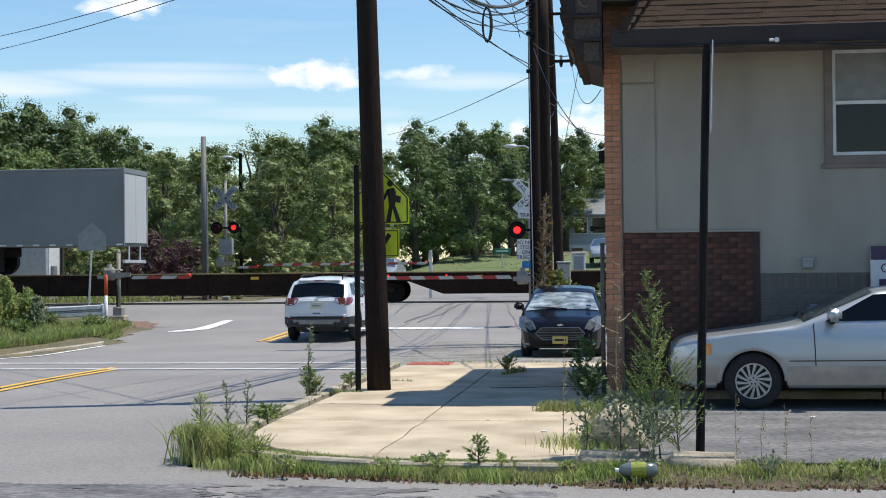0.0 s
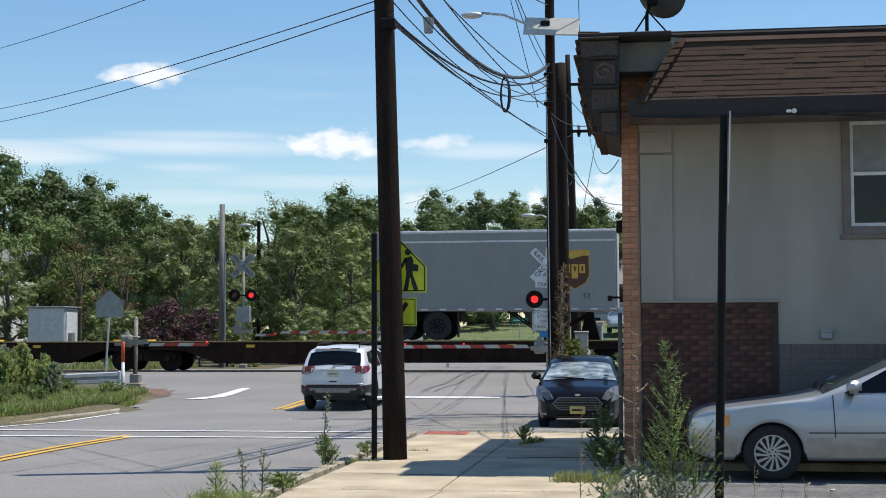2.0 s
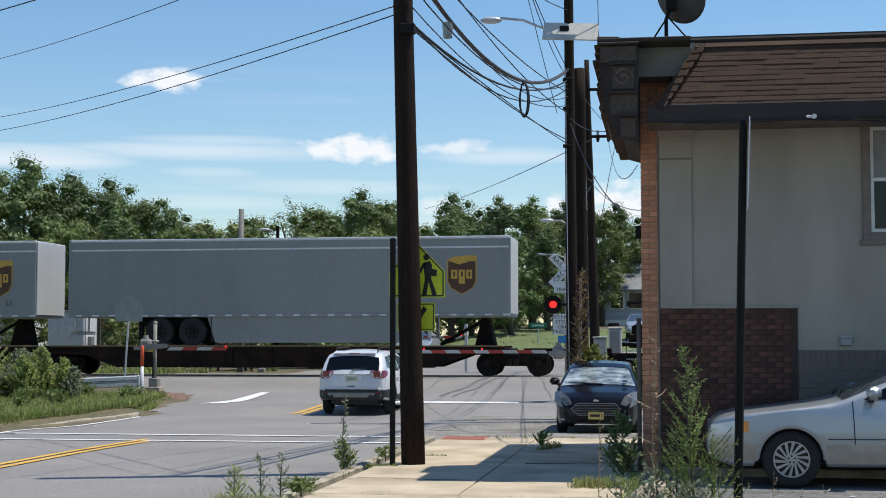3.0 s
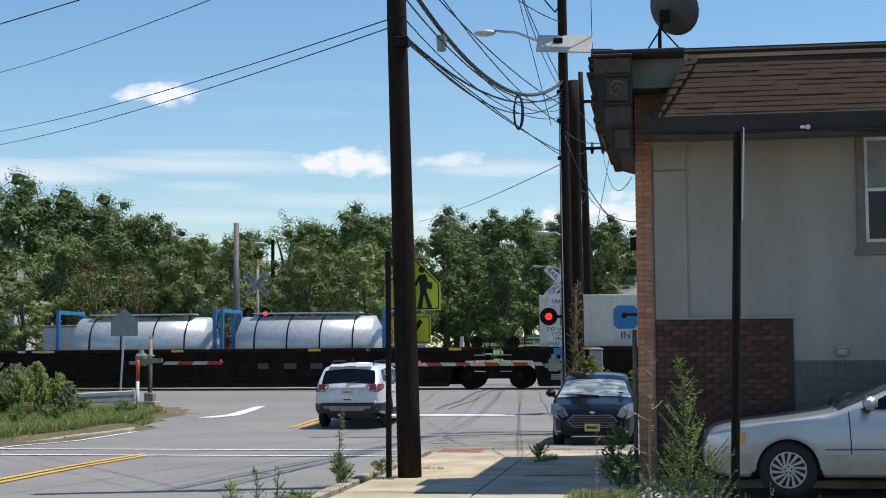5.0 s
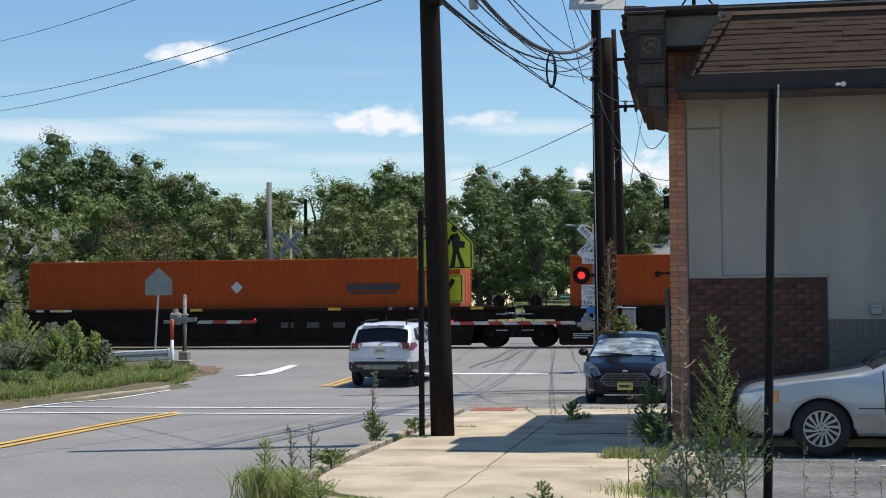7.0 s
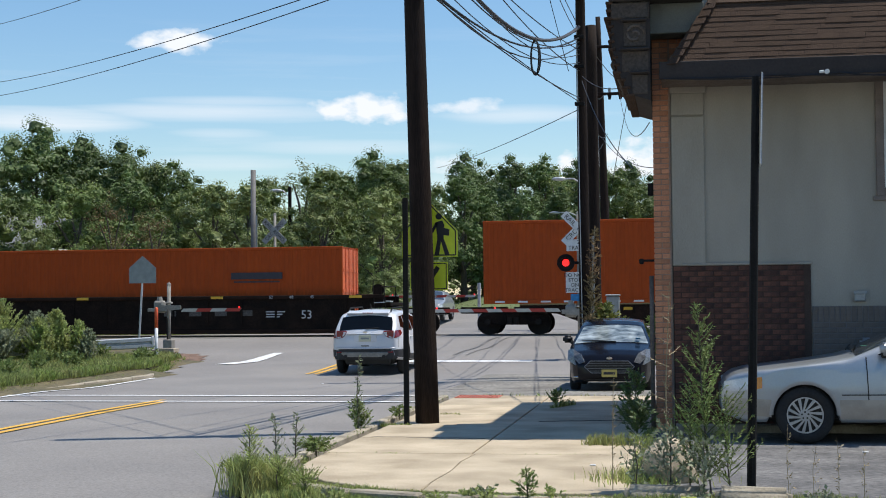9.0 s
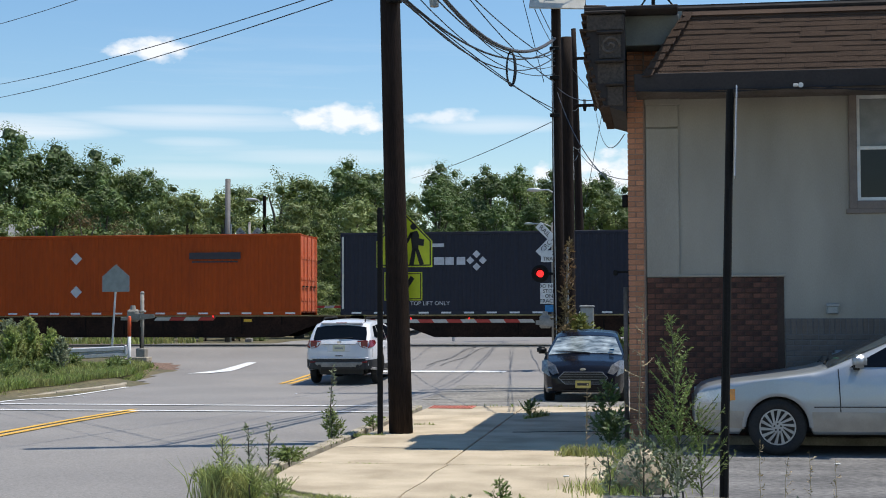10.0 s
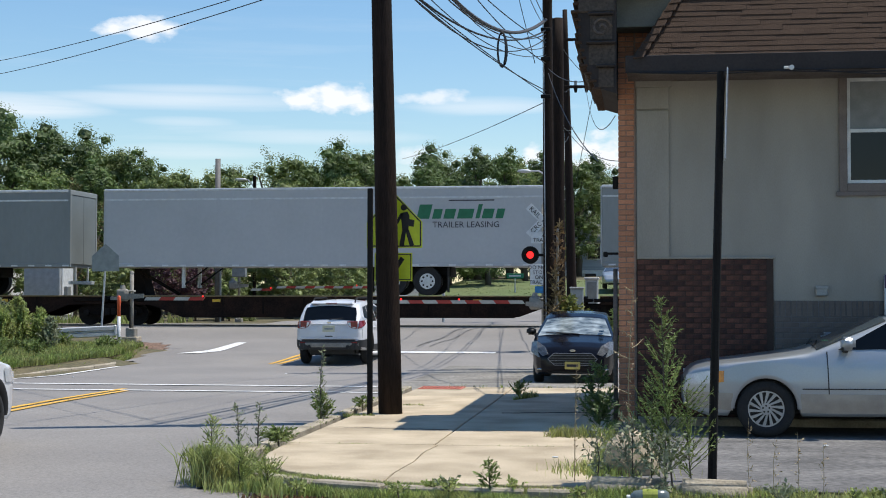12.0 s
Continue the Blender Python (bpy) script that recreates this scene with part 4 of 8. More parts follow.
def crossing_lamp(parent, x, y, z, lit):
    h = part("lamp_hood", disc(bmesh.new(), (x, z), 0.26, "y", y - 0.02, y + 0.02, 24), STEEL_DARK, parent, "black round signal backboard")
    q = bmesh.new()
    n = 16
    ro = [[q.verts.new((x + r * math.cos(math.pi * k / n), yy, z + r * math.sin(math.pi * k / n))) for k in range(n + 1)] for r, yy in ((0.16, y - 0.02), (0.16, y - 0.26))]
    for k in range(n):
        q.faces.new((ro[0][k], ro[0][k + 1], ro[1][k + 1], ro[1][k]))
    v = part("visor", q, STEEL_DARK, h)
    v.modifiers.new("thick", "SOLIDIFY").thickness = 0.01
    part("lens", disc(bmesh.new(), (x, z), 0.105, "y", y - 0.05, y - 0.02, 20), LAMP_RED if lit else LENS_DARK, h, "lit red lens" if lit else "dark red lens")


def crossbuck(parent, x, y, z, k=1.0):
    for ang, w in ((45, "RAIL  ROAD"), (-45, "CROSSING")):
        yy = y - (0.012 if ang > 0 else 0.0)
        m = pose(x, yy, z, 0, ang, 0)
        # the far, larger blades get a greyer colour that paints in their shade
        b = part("crossbuck_blade", rbox(-0.61 * k, 0.61 * k, -0.005, 0.005, -0.115 * k, 0.115 * k, 0.003), SIGN_BACK if k > 1 else SIGN_WHITE, parent, "white lettered crossbuck blade", at=m)
        lettering(w, 0.20 * k, SIGN_BLACK, parent, pose(x, yy - 0.009, z, 0, ang, 0))


def gate_arm(parent, x0, x1, y, z, lights=(0.5, 1.0)):
    d = 1 if x1 > x0 else -1
    n = max(1, int(abs(x1 - x0) / 0.406))
    step = (x1 - x0) / n
    for k in range(n):
        a, b = x0 + step * k, x0 + step * (k + 1)
        part("gate_stripe", prism(bmesh.new(), [(a, z - 0.05), (b, z - 0.05), (b + 0.08 * d, z + 0.05), (a + 0.08 * d, z + 0.05)], "y", y - 0.02, y + 0.02), (RED_STRIPE if k % 2 else GATE_WHITE), parent)
    for u in lights:
        x = x0 + (x1 - x0) * u
        part("gate_light", tube(bmesh.new(), [(x, y, z + 0.05), (x, y, z + 0.10)], 0.024, 8), LAMP_RED, parent, "small red gate light")


def signal(name, label, x, y, base, height, buck, lamps, arm, mech, lit, face=0):
    s = thing(name, label, "crossing signal", "level crossing signals")
    part("mast", tube(bmesh.new(), [(x, y, base), (x, y, base + height)], 0.06, 12), CAST_GREY, s, "grey steel mast", smooth=True)
    part("mast_cap", tube(bmesh.new(), [(x, y, base + height), (x, y, base + height + 0.06)], [0.075, 0.03], 12), CAST_GREY, s)
    part("base_casting", rbox(x - 0.15, x + 0.15, y - 0.15, y + 0.15, base - 0.1, base + 0.30, 0.03), CAST_GREY, s)
    part("base_plate", rbox(x - 0.24, x + 0.24, y - 0.24, y + 0.24, base - 0.12, base + 0.03, 0.02), KERB, s)
    if buck:
        crossbuck(s, x, y - 0.1, buck, 1.12 if y > 50 else 1.0)
    if lamps:
        part("lamp_crossarm", rbox(x - 0.45, x + 0.45, y - 0.06, y + 0.06, lamps - 0.04, lamps + 0.04, 0.01), STEEL_DARK, s)
        crossing_lamp(s, x - 0.38, y - 0.1, lamps, lit == 0)
        crossing_lamp(s, x + 0.38, y - 0.1, lamps, lit == 1)
    if mech:
        case = part("gate_mechanism", rbox(x - 0.40, x - 0.07, y - 0.28, y - 0.02, mech - 0.14, mech + 0.24, 0.05), CAST_GREY, s, "grey cast gate mechanism")
        part("access_cover", rbox(x - 0.36, x - 0.12, y - 0.30, y - 0.27, mech - 0.08, mech + 0.18, 0.015), CAST_GREY, case)
        part("motor_housing", tube(bmesh.new(), [(x - 0.24, y - 0.15, mech + 0.22), (x - 0.24, y - 0.15, mech + 0.36)], [0.1, 0.07], 10), CAST_GREY, case)
        part("mast_clamp", rbox(x - 0.10, x + 0.10, y - 0.10, y + 0.10, mech - 0.05, mech + 0.02, 0.02), CAST_GREY, s)
        part("mast_clamp", rbox(x - 0.10, x + 0.10, y - 0.10, y + 0.10, mech + 0.14, mech + 0.20, 0.02), CAST_GREY, s)
        part("drive_shaft", tube(bmesh.new(), [(x - 0.1, y - 0.15, mech), (x + 0.1, y - 0.34, mech)], 0.05, 8), CAST_GREY, s)
        e = 0.5 if arm[1] > x else -0.5
        part("mechanism_arm", prism(bmesh.new(), [(x - e * 0.3, mech - 0.10), (x + e, mech - 0.03), (x + e, mech + 0.09), (x - e * 0.3, mech + 0.10)], "y", y - 0.35, y - 0.30), CAST_GREY, s)
    if arm:
        gate_arm(s, arm[0], arm[1], y - 0.33, arm[2], (1.0,) if abs(arm[1] - arm[0]) < 3 else (0.38, 0.72))
    return s


near_r = signal("crossing_signal", "crossbuck signal with flashing red lamps and lowered striped gate", -2.98, 43.2, 0.0, 4.2, 3.75, 2.74, (-3.5, -8.6, 1.36), 1.28, 0)
part("warning_plate", rbox(-3.36, -2.84, 43.02, 43.05, 1.86, 2.46, 0.004), SIGN_WHITE, near_r, "white DO NOT STOP ON TRACKS plate")
for k, w in enumerate(("DO NOT", "STOP", "ON", "TRACKS")):
    lettering(w, 0.155, SIGN_BLACK, near_r, pose(-3.10, 43.012, 2.37 - k * 0.145))
part("tracks_plate", rbox(-3.33, -2.63, 43.02, 43.05, 3.08, 3.42, 0.004), SIGN_WHITE, near_r)
lettering("2\nTRACKS", 0.16, SIGN_BLACK, near_r, pose(-2.98, 43.012, 3.25))
part("blue_plate", rbox(-3.22, -2.9, 43.02, 43.04, 1.62, 1.82, 0.003), LOGO_BLUE, near_r)
near_l = signal("crossing_signal", "grey gate mechanism on a mast with a short striped arm", -15.71, 43.6, 0.24, 2.0, None, None, (-15.2, -13.35, 1.44), 1.50, 0)
part("counterweight_bar", rbox(-16.3, -15.7, 43.32, 43.36, 1.4, 1.5, 0.01), CAST_GREY, near_l)
part("conduit", tube(bmesh.new(), [(-15.72, 43.5, 0.3), (-15.74, 43.5, 1.2)], 0.025, 6), STEEL_DARK, near_l)
far_l = signal("crossing_signal", "far crossbuck signal with red lamps beyond the train", -17.5, 62, 0.2, 5.3, 4.75, 3.47, (-16.9, -16.0, 1.75), 1.9, 1)
part("back_box", rbox(-17.8, -17.2, 61.9, 62.2, 2.3, 3.0, 0.02), SIGN_BACK, far_l)
mp = thing("metal_pole", "tall grey steel pole by the tracks", "pole")
part("shaft", tube(bmesh.new(), [(-18.62, 62.5, 0.1), (-18.62, 62.5, 7.5)], 0.12, 12), SHADED_STEEL, mp, smooth=True)
part("conduit", tube(bmesh.new(), [(-18.45, 62.4, 0.1), (-18.45, 62.4, 5.5)], 0.04, 8), SIGN_BACK, mp)

sb = thing("school_sign_back", "grey back of a pentagonal sign on a thin post", "sign")
part("plate", prism(bmesh.new(), [(-16.36, 2.26), (-15.52, 2.26), (-15.52, 2.72), (-15.94, 3.08), (-16.36, 2.72)], "y", 41.95, 41.96), SIGN_BACK, sb)
part("post", tube(bmesh.new(), [(-16.10, 42, 0.0), (-15.93, 42, 2.9)], 0.03, 6), GALV, sb)
mk = thing("marker_post", "white marker post with an orange-red top", "post")
part("tube", tube(bmesh.new(), [(-15.38, 41.6, -0.25), (-15.38, 41.6, 0.93)], 0.05, 10), SIGN_WHITE, mk, smooth=True)
part("top", tube(bmesh.new(), [(-15.38, 41.6, 0.93), (-15.38, 41.6, 1.50), (-15.38, 41.6, 1.54)], [0.052, 0.052, 0.03], 10), mat("orange_marker", (0.75, 0.11, 0.03), 0.5), mk, smooth=True)
gr = thing("guard_rail", "galvanised steel guard rail half hidden in weeds", "guard rail")
WP = [(0, 0), (0.05, 0.03), (0.05, 0.11), (0, 0.14), (0, 0.18), (0.05, 0.21), (0.05, 0.29), (0, 0.32), (0.012, 0.32), (0.062, 0.295), (0.062, 0.205), (0.012, 0.178), (0.012, 0.142), (0.062, 0.115), (0.062, 0.025), (0.012, 0)]
GR = pose(-15.35, 41.2, 0.02, 0, -2.0, 32)
part("beam", prism(bmesh.new(), [(-1.7 * a, 0.33 + b) for a, b in WP], "x", -6.2, 0), GALV, gr, at=GR)
part("end_lip", rbox(-0.03, 0.05, -0.12, 0.01, 0.31, 0.67, 0.02), GALV, gr, at=GR)
for x in (-0.35, -2.2, -4.1, -6.0):
    part("post", rbox(x - 0.05, x + 0.05, 0.03, 0.15, -0.2, 0.64, 0.01), mat("guard_post_wood", (0.10, 0.075, 0.055), 0.9), gr, at=GR)
cb = thing("signal_cabinet", "grey metal railway signal cabinet beyond the tracks", "cabinet")
part("body", rbox(-27.6, -25.9, 62.6, 64.2, 0.3, 3.0, 0.03), GALV, cb)
part("roof", rbox(-27.7, -25.8, 62.5, 64.3, 3.0, 3.06, 0.02), SIGN_BACK, cb)
part("door", rbox(-25.9, -25.86, 62.8, 64.0, 0.6, 2.8, 0.01), SIGN_WHITE, cb)
part("meter", rbox(-25.86, -25.7, 63.0, 63.4, 1.4, 1.9, 0.02), SIGN_BACK, cb)
ub = thing("utility_cabinet", "small grey relay cabinet by the poles", "cabinet")
part("body", rbox(-2.44, -2.02, 48.0, 48.4, 0.2, 1.76, 0.03), SIGN_BACK, ub)
part("lid", rbox(-2.47, -1.99, 47.97, 48.43, 1.76, 1.82, 0.02), SIGN_BACK, ub)
rb = thing("relay_box", "pale metal relay box beyond the tracks", "utility box")
part("body", rbox(-2.33, -1.84, 57.4, 57.9, 0.2, 2.14, 0.03), GALV, rb)
part("lid", rbox(-2.38, -1.80, 57.35, 57.95, 2.14, 2.22, 0.02), GALV, rb)
part("door", rbox(-2.27, -1.90, 57.37, 57.4, 0.6, 2.05, 0.01), SIGN_BACK, rb)

# ---- the train ----
SPEED, OFFSET = 21.79, -8.34
NEAR, FAR = -1.3, 1.3
MOVING = []
RZ = RAIL_Z


def train_thing(name, label, category, q, group=""):
    """A thing on the train, q metres from the train's mark; its space: x along the train, y across, z up from the rail."""
    ob = thing(name, label, category, group)
    MOVING.append((ob, q))
    return ob


def bogie(parent, x):
    b = part("bogie", prism(bmesh.new(), [(x - 1.2, 0.46), (x - 0.55, 0.36), (x + 0.55, 0.36), (x + 1.2, 0.46), (x + 1.2, 0.62), (x + 0.5, 0.80), (x - 0.5, 0.80), (x - 1.2, 0.62)], "y", -1.06, -0.94), RUST_BLACK, parent, "black cast bogie")
    part("side_frame", prism(bmesh.new(), [(x - 1.2, 0.46), (x - 0.55, 0.36), (x + 0.55, 0.36), (x + 1.2, 0.46), (x + 1.2, 0.62), (x + 0.5, 0.80), (x - 0.5, 0.80), (x - 1.2, 0.62)], "y", 0.94, 1.06), RUST_BLACK, b)
    part("bolster", rbox(x - 0.25, x + 0.25, -1.1, 1.1, 0.45, 0.78, 0.03), RUST_BLACK, b)
    for k in (-0.28, 0.28):
        part("spring", tube(bmesh.new(), [(x + k * 0.4, -1.08, 0.38), (x + k * 0.4, -1.08, 0.62)], 0.1, 8), WHEEL_STEEL, b)
    for dx in (-0.89, 0.89):
        w = part("wheelset", tube(bmesh.new(), [(x + dx, -0.8, 0.42), (x + dx, 0.8, 0.42)], 0.09, 8), WHEEL_STEEL, b)
        for y in (-0.72, 0.72):
            disc(bm := bmesh.new(), (x + dx, 0.42), 0.42, "y", y - 0.07, y + 0.07, 24)
            part("wheel", bm, WHEEL_STEEL, b)
        part("journal_cap", tube(bmesh.new(), [(x + dx, -1.16, 0.46), (x + dx, -0.95, 0.46)], 0.11, 10), WHEEL_STEEL, b)


def coupler(parent, x0, x1):
    part("coupler", rbox(x0, x1, -0.12, 0.12, 0.75, 0.98, 0.03), RUST_BLACK, parent)


def spine_car(q0, trucks, label):
    c = train_thing("spine_car", label, "rail car", q0, "articulated rail cars")
    for t in trucks:
        bogie(c, t - q0)
    for a, b in zip(trucks, trucks[1:]):
        a, b = a - q0 + 0.25, b - q0 - 0.25
        # fish-belly side beams
        out = [(a, 0.78), (a + 1.3, 0.74), (a + 2.5, 0.30), (b - 2.5, 0.30), (b - 1.3, 0.74), (b, 0.78), (b, 1.06), (a, 1.06)]
        for y in (-1.22, 1.08):
            part("side_beam", prism(bmesh.new(), out, "y", y, y + 0.14), RUST, c, "dark brown fish-belly beam")
        part("deck", rbox(a, b, -1.2, 1.2, 0.98, 1.03, 0.005), RUST_BLACK, c)
        part("deck_edge", rbox(a, b, -1.27, -1.21, 1.04, 1.085, 0.008), SILL_EDGE, c, "dusty yellow-brown deck edge")
        for k in range(9):
            x = a + 2.5 + (b - a - 5) * k / 8
            part("stiffener", rbox(x - 0.03, x + 0.03, -1.245, -1.225, 0.42 if 1 < k < 8 else 0.75, 1.04, 0.004), RUST_BLACK, c)
        part("end_platform", rbox(a - 0.2, a + 1.1, -1.25, 1.25, 0.86, 0.98, 0.02), RUST_BLACK, c)
        part("end_platform", rbox(b - 1.1, b + 0.2, -1.25, 1.25, 0.86, 0.98, 0.02), RUST_BLACK, c)
        part("reflector", rbox(a + 3.6, a + 3.9, -1.232, -1.222, 0.85, 0.95, 0.002), REFLECTOR_YELLOW, c)
        part("reflector", rbox(b - 3.9, b - 3.6, -1.232, -1.222, 0.85, 0.95, 0.002), REFLECTOR_YELLOW, c)
    coupler(c, trucks[0] - q0 - 2.0, trucks[0] - q0 - 0.3)
    coupler(c, trucks[-1] - q0 + 0.3, trucks[-1] - q0 + 2.0)
    return c


def well_car(q0, trucks, label):
    c = train_thing("well_car", label, "rail car", q0, "articulated rail cars")
    for t in trucks:
        bogie(c, t - q0)
    for a, b in zip(trucks, trucks[1:]):
        a, b = a - q0, b - q0
        out = [(a + 0.35, 1.0), (a + 1.38, 0.98), (a + 1.55, 0.12), (b - 1.55, 0.12), (b - 1.38, 0.98), (b - 0.35, 1.0), (b - 0.35, 1.40), (a + 0.35, 1.40)]
        for y in (-1.50, 1.40):
            part("well_side", prism(bmesh.new(), out, "y", y, y + 0.10), RUST_BLACK, c, "black-brown well side")
        part("top_chord", rbox(a + 0.3, b - 0.3, -1.56, -1.39, 1.33, 1.46, 0.015), RUST, c, "rust-brown top chord")
        part("bottom_chord", rbox(a + 1.6, b - 1.6, -1.55, -1.40, 0.10, 0.26, 0.015), RUST, c)
        part("floor", rbox(a + 2.0, b - 2.0, -1.40, 1.40, 0.26, 0.32, 0.01), RUST_BLACK, c)
        for s, e in ((a + 0.1, a + 1.75), (b - 1.75, b - 0.1)):
            part("end_platform", rbox(s, e, -1.35, 1.35, 1.05, 1.17, 0.02), RUST_BLACK, c)
            part("walkway", rbox(s, e, -1.45, -0.9, 1.19, 1.24, 0.006), GALV, c, "grey grating walkway")
        for x, e in ((a + 0.45, 1), (b - 0.45, -1)):
            for z in (0.62, 0.90, 1.18):
                part("ladder_rung", tube(bmesh.new(), [(x - 0.2, -1.58, z), (x + 0.2, -1.58, z)], 0.014, 5), PALE_INK, c)
            for k in (-0.2, 0.2):
                part("ladder_stile", tube(bmesh.new(), [(x + k, -1.57, 0.5), (x + k, -1.57, 1.35)], 0.016, 5), STEEL_DARK, c)
            part("brake_cylinder", tube(bmesh.new(), [(x + e * 0.5, -0.5, 1.36), (x + e * 1.1, -0.5, 1.36)], 0.13, 10), RUST, c)
            part("end_rail", tube(bmesh.new(), [(x, -1.3, 1.2), (x, -1.3, 1.75), (x, 1.3, 1.75), (x, 1.3, 1.2)], 0.02, 5), RUST_BLACK, c)
            part("hand_brake", tube(bmesh.new(), [(x + e * 0.2, -0.9, 1.62), (x + e * 0.2, -0.84, 1.62)], 0.22, 14), RUST_BLACK, c)
        for k in range(3):
            part("stencil_plate", rbox(a + 1.9 + k * 0.42, a + 2.2 + k * 0.42, -1.512, -1.503, 0.62, 0.92, 0.003), RUST, c)
            part("stencil_bar", rbox(a + 2.0, a + 2.75 - k * 0.12, -1.516, -1.512, 0.47 - k * 0.07, 0.50 - k * 0.07, 0.001), PALE_INK, c)
            part("stencil_bar", rbox(b - 4.6, b - 3.9 - k * 0.1, -1.508, -1.503, 0.86 - k * 0.09, 0.90 - k * 0.09, 0.001), PALE_INK, c)
        for k, w in enumerate(("53", "48", "45")):
            lettering(w, 0.15, PALE_INK, c, pose(b - 4.4 + k * 0.75, -1.568, 1.395))
        lettering("53", 0.42, PALE_INK, c, pose(b - 3.1, -1.545, 0.76))
        for k in range(4):
            part("faded_logo_block", rbox(b - 8.4 + k * 0.95, b - 7.95 + k * 0.95, -1.512, -1.503, 0.74, 0.94, 0.004), mat("worn_pale_stencil", (0.085, 0.078, 0.07), 0.9, vary=0.6, fine=30), c)
        for x in (a + 0.7, b - 0.7):
            part("grab_iron", tube(bmesh.new(), [(x, -1.5, 1.1), (x, -1.5, 1.95), (x + 0.4, -1.5, 1.95), (x + 0.4, -1.5, 1.1)], 0.018, 6), STEEL_DARK, c)
        n = 14
        for k in range(n):
            x = a + 1.7 + (b - a - 3.4) * k / (n - 1)
            part("side_post", rbox(x - 0.04, x + 0.04, -1.535, -1.505, 0.40, 1.33, 0.005), RUST_BLACK, c)
            if k % 4 == 1:
                part("reflector", rbox(x + 0.15, x + 0.60, -1.562, -1.555, 1.35, 1.44, 0.002), REFLECTOR_YELLOW, c)
        for k in range(3):
            part("marking_bar", rbox(a + 2.3 + k * 0.55, a + 2.6 + k * 0.55, -1.564, -1.557, 1.36, 1.43, 0.002), PALE_INK, c)
    coupler(c, trucks[0] - q0 - 1.8, trucks[0] - q0 - 0.3)
    coupler(c, trucks[-1] - q0 + 0.3, trucks[-1] - q0 + 1.8)
    return c


def ribbed_side(ln, z0, z1, y, pitch, depth, outward=-1):
    """A corrugated wall: trapezoid ribs along x."""
    bm = bmesh.new()
    n = max(4, int(ln / pitch))
    p = ln / n
    xs = []
    for k in range(n):
        xs += [(k * p, 0), (k * p + p * 0.35, 0), (k * p + p * 0.5, 1), (k * p + p * 0.85, 1)]
    xs.append((ln, 0))
    lo = [bm.verts.new((x, y + outward * -depth * s, z0)) for x, s in xs]
    hi = [bm.verts.new((x, y + outward * -depth * s, z1)) for x, s in xs]
    for i in range(len(xs) - 1):
        bm.faces.new((lo[i], lo[i + 1], hi[i + 1], hi[i]))
    return bm


def container(q0, ln, z0, h, paint, door, label, group, pitch=0.28, depth=0.022, right_door=True, trim=None):
    c = train_thing("container", label, "shipping container", q0, group)
    trim = trim or paint
    z1 = z0 + h
    part("core", box(bmesh.new(), 0.06, ln - 0.06, -1.24, 1.24, z0 + 0.08, z1 - 0.05), paint, c)
    part("side_wall", ribbed_side(ln - 0.2, z0 + 0.14, z1 - 0.1, -1.285, pitch, depth), paint, c, "ribbed steel side", at=pose(0.1, 0, 0))
    part("side_wall", ribbed_side(ln - 0.2, z0 + 0.14, z1 - 0.1, 1.285, pitch, depth, 1), paint, c, at=pose(0.1, 0, 0))
    for y0, y1 in ((-1.3, -1.2), (1.2, 1.3)):
        part("bottom_rail", rbox(0, ln, y0, y1, z0, z0 + 0.15, 0.012), paint, c)
        part("top_rail", rbox(0, ln, y0, y1, z1 - 0.11, z1, 0.012), paint, c)
        for x0 in (0, ln - 0.13):
            part("corner_post", rbox(x0, x0 + 0.13, y0 - 0.004 * (1 if y0 < 0 else 0), y1, z0 + 0.12, z1 - 0.1, 0.01), trim, c)
            for z in (z0, z1 - 0.12):
                part("corner_casting", rbox(x0 - 0.004, x0 + 0.134, y0 - 0.008, y1 + 0.008, z - 0.002, z + 0.122, 0.012), trim, c)
    part("roof", rbox(0.05, ln - 0.05, -1.22, 1.22, z1 - 0.04, z1 - 0.01, 0.005), paint, c)
    part("front_wall", rbox(0.02, 0.06, -1.2, 1.2, z0 + 0.1, z1 - 0.08, 0.006), paint, c)
    for y0, y1 in ((-1.19, -0.01), (0.01, 1.19)):
        d = part("door", rbox(ln - 0.05, ln - 0.005, y0, y1, z0 + 0.12, z1 - 0.1, 0.008), door, c, "door leaf with locking bars")
        for k in (0.28, 0.72):
            y = y0 + (y1 - y0) * k
            part("locking_bar", tube(bmesh.new(), [(ln + 0.025, y, z0 + 0.08), (ln + 0.025, y, z1 - 0.06)], 0.02, 6), SIGN_WHITE if paint is NAVY else door, d)
            part("handle", rbox(ln + 0.01, ln + 0.05, y - 0.22, y + 0.05, z0 + 1.0, z0 + 1.05, 0.01), STEEL_DARK, d)
        for k in range(3):
            part("door_rib", rbox(ln - 0.006, ln + 0.012, y0 + 0.05, y1 - 0.05, z0 + 0.5 + k * 0.75, z0 + 0.62 + k * 0.75, 0.006), door, d)
    return c


def road_wheel(parent, x, y, r, z, rim):
    w = part("wheel", disc(bmesh.new(), (x, z), r, "y", y - 0.14, y + 0.14, 24), RUBBER, parent, "black truck tyre")
    part("rim", disc(bmesh.new(), (x, z), r * 0.55, "y", y - 0.15, y - 0.13, 18), rim, w)
    part("hub", disc(bmesh.new(), (x, z), r * 0.2, "y", y - 0.19, y - 0.15, 12), rim, w)
    for k in range(8):
        a = k * math.pi / 4
        part("hand_hole", disc(bmesh.new(), (x + r * 0.38 * math.cos(a), z + r * 0.38 * math.sin(a)), r * 0.08, "y", y - 0.152, y - 0.149, 6), SIGN_BLACK, w)


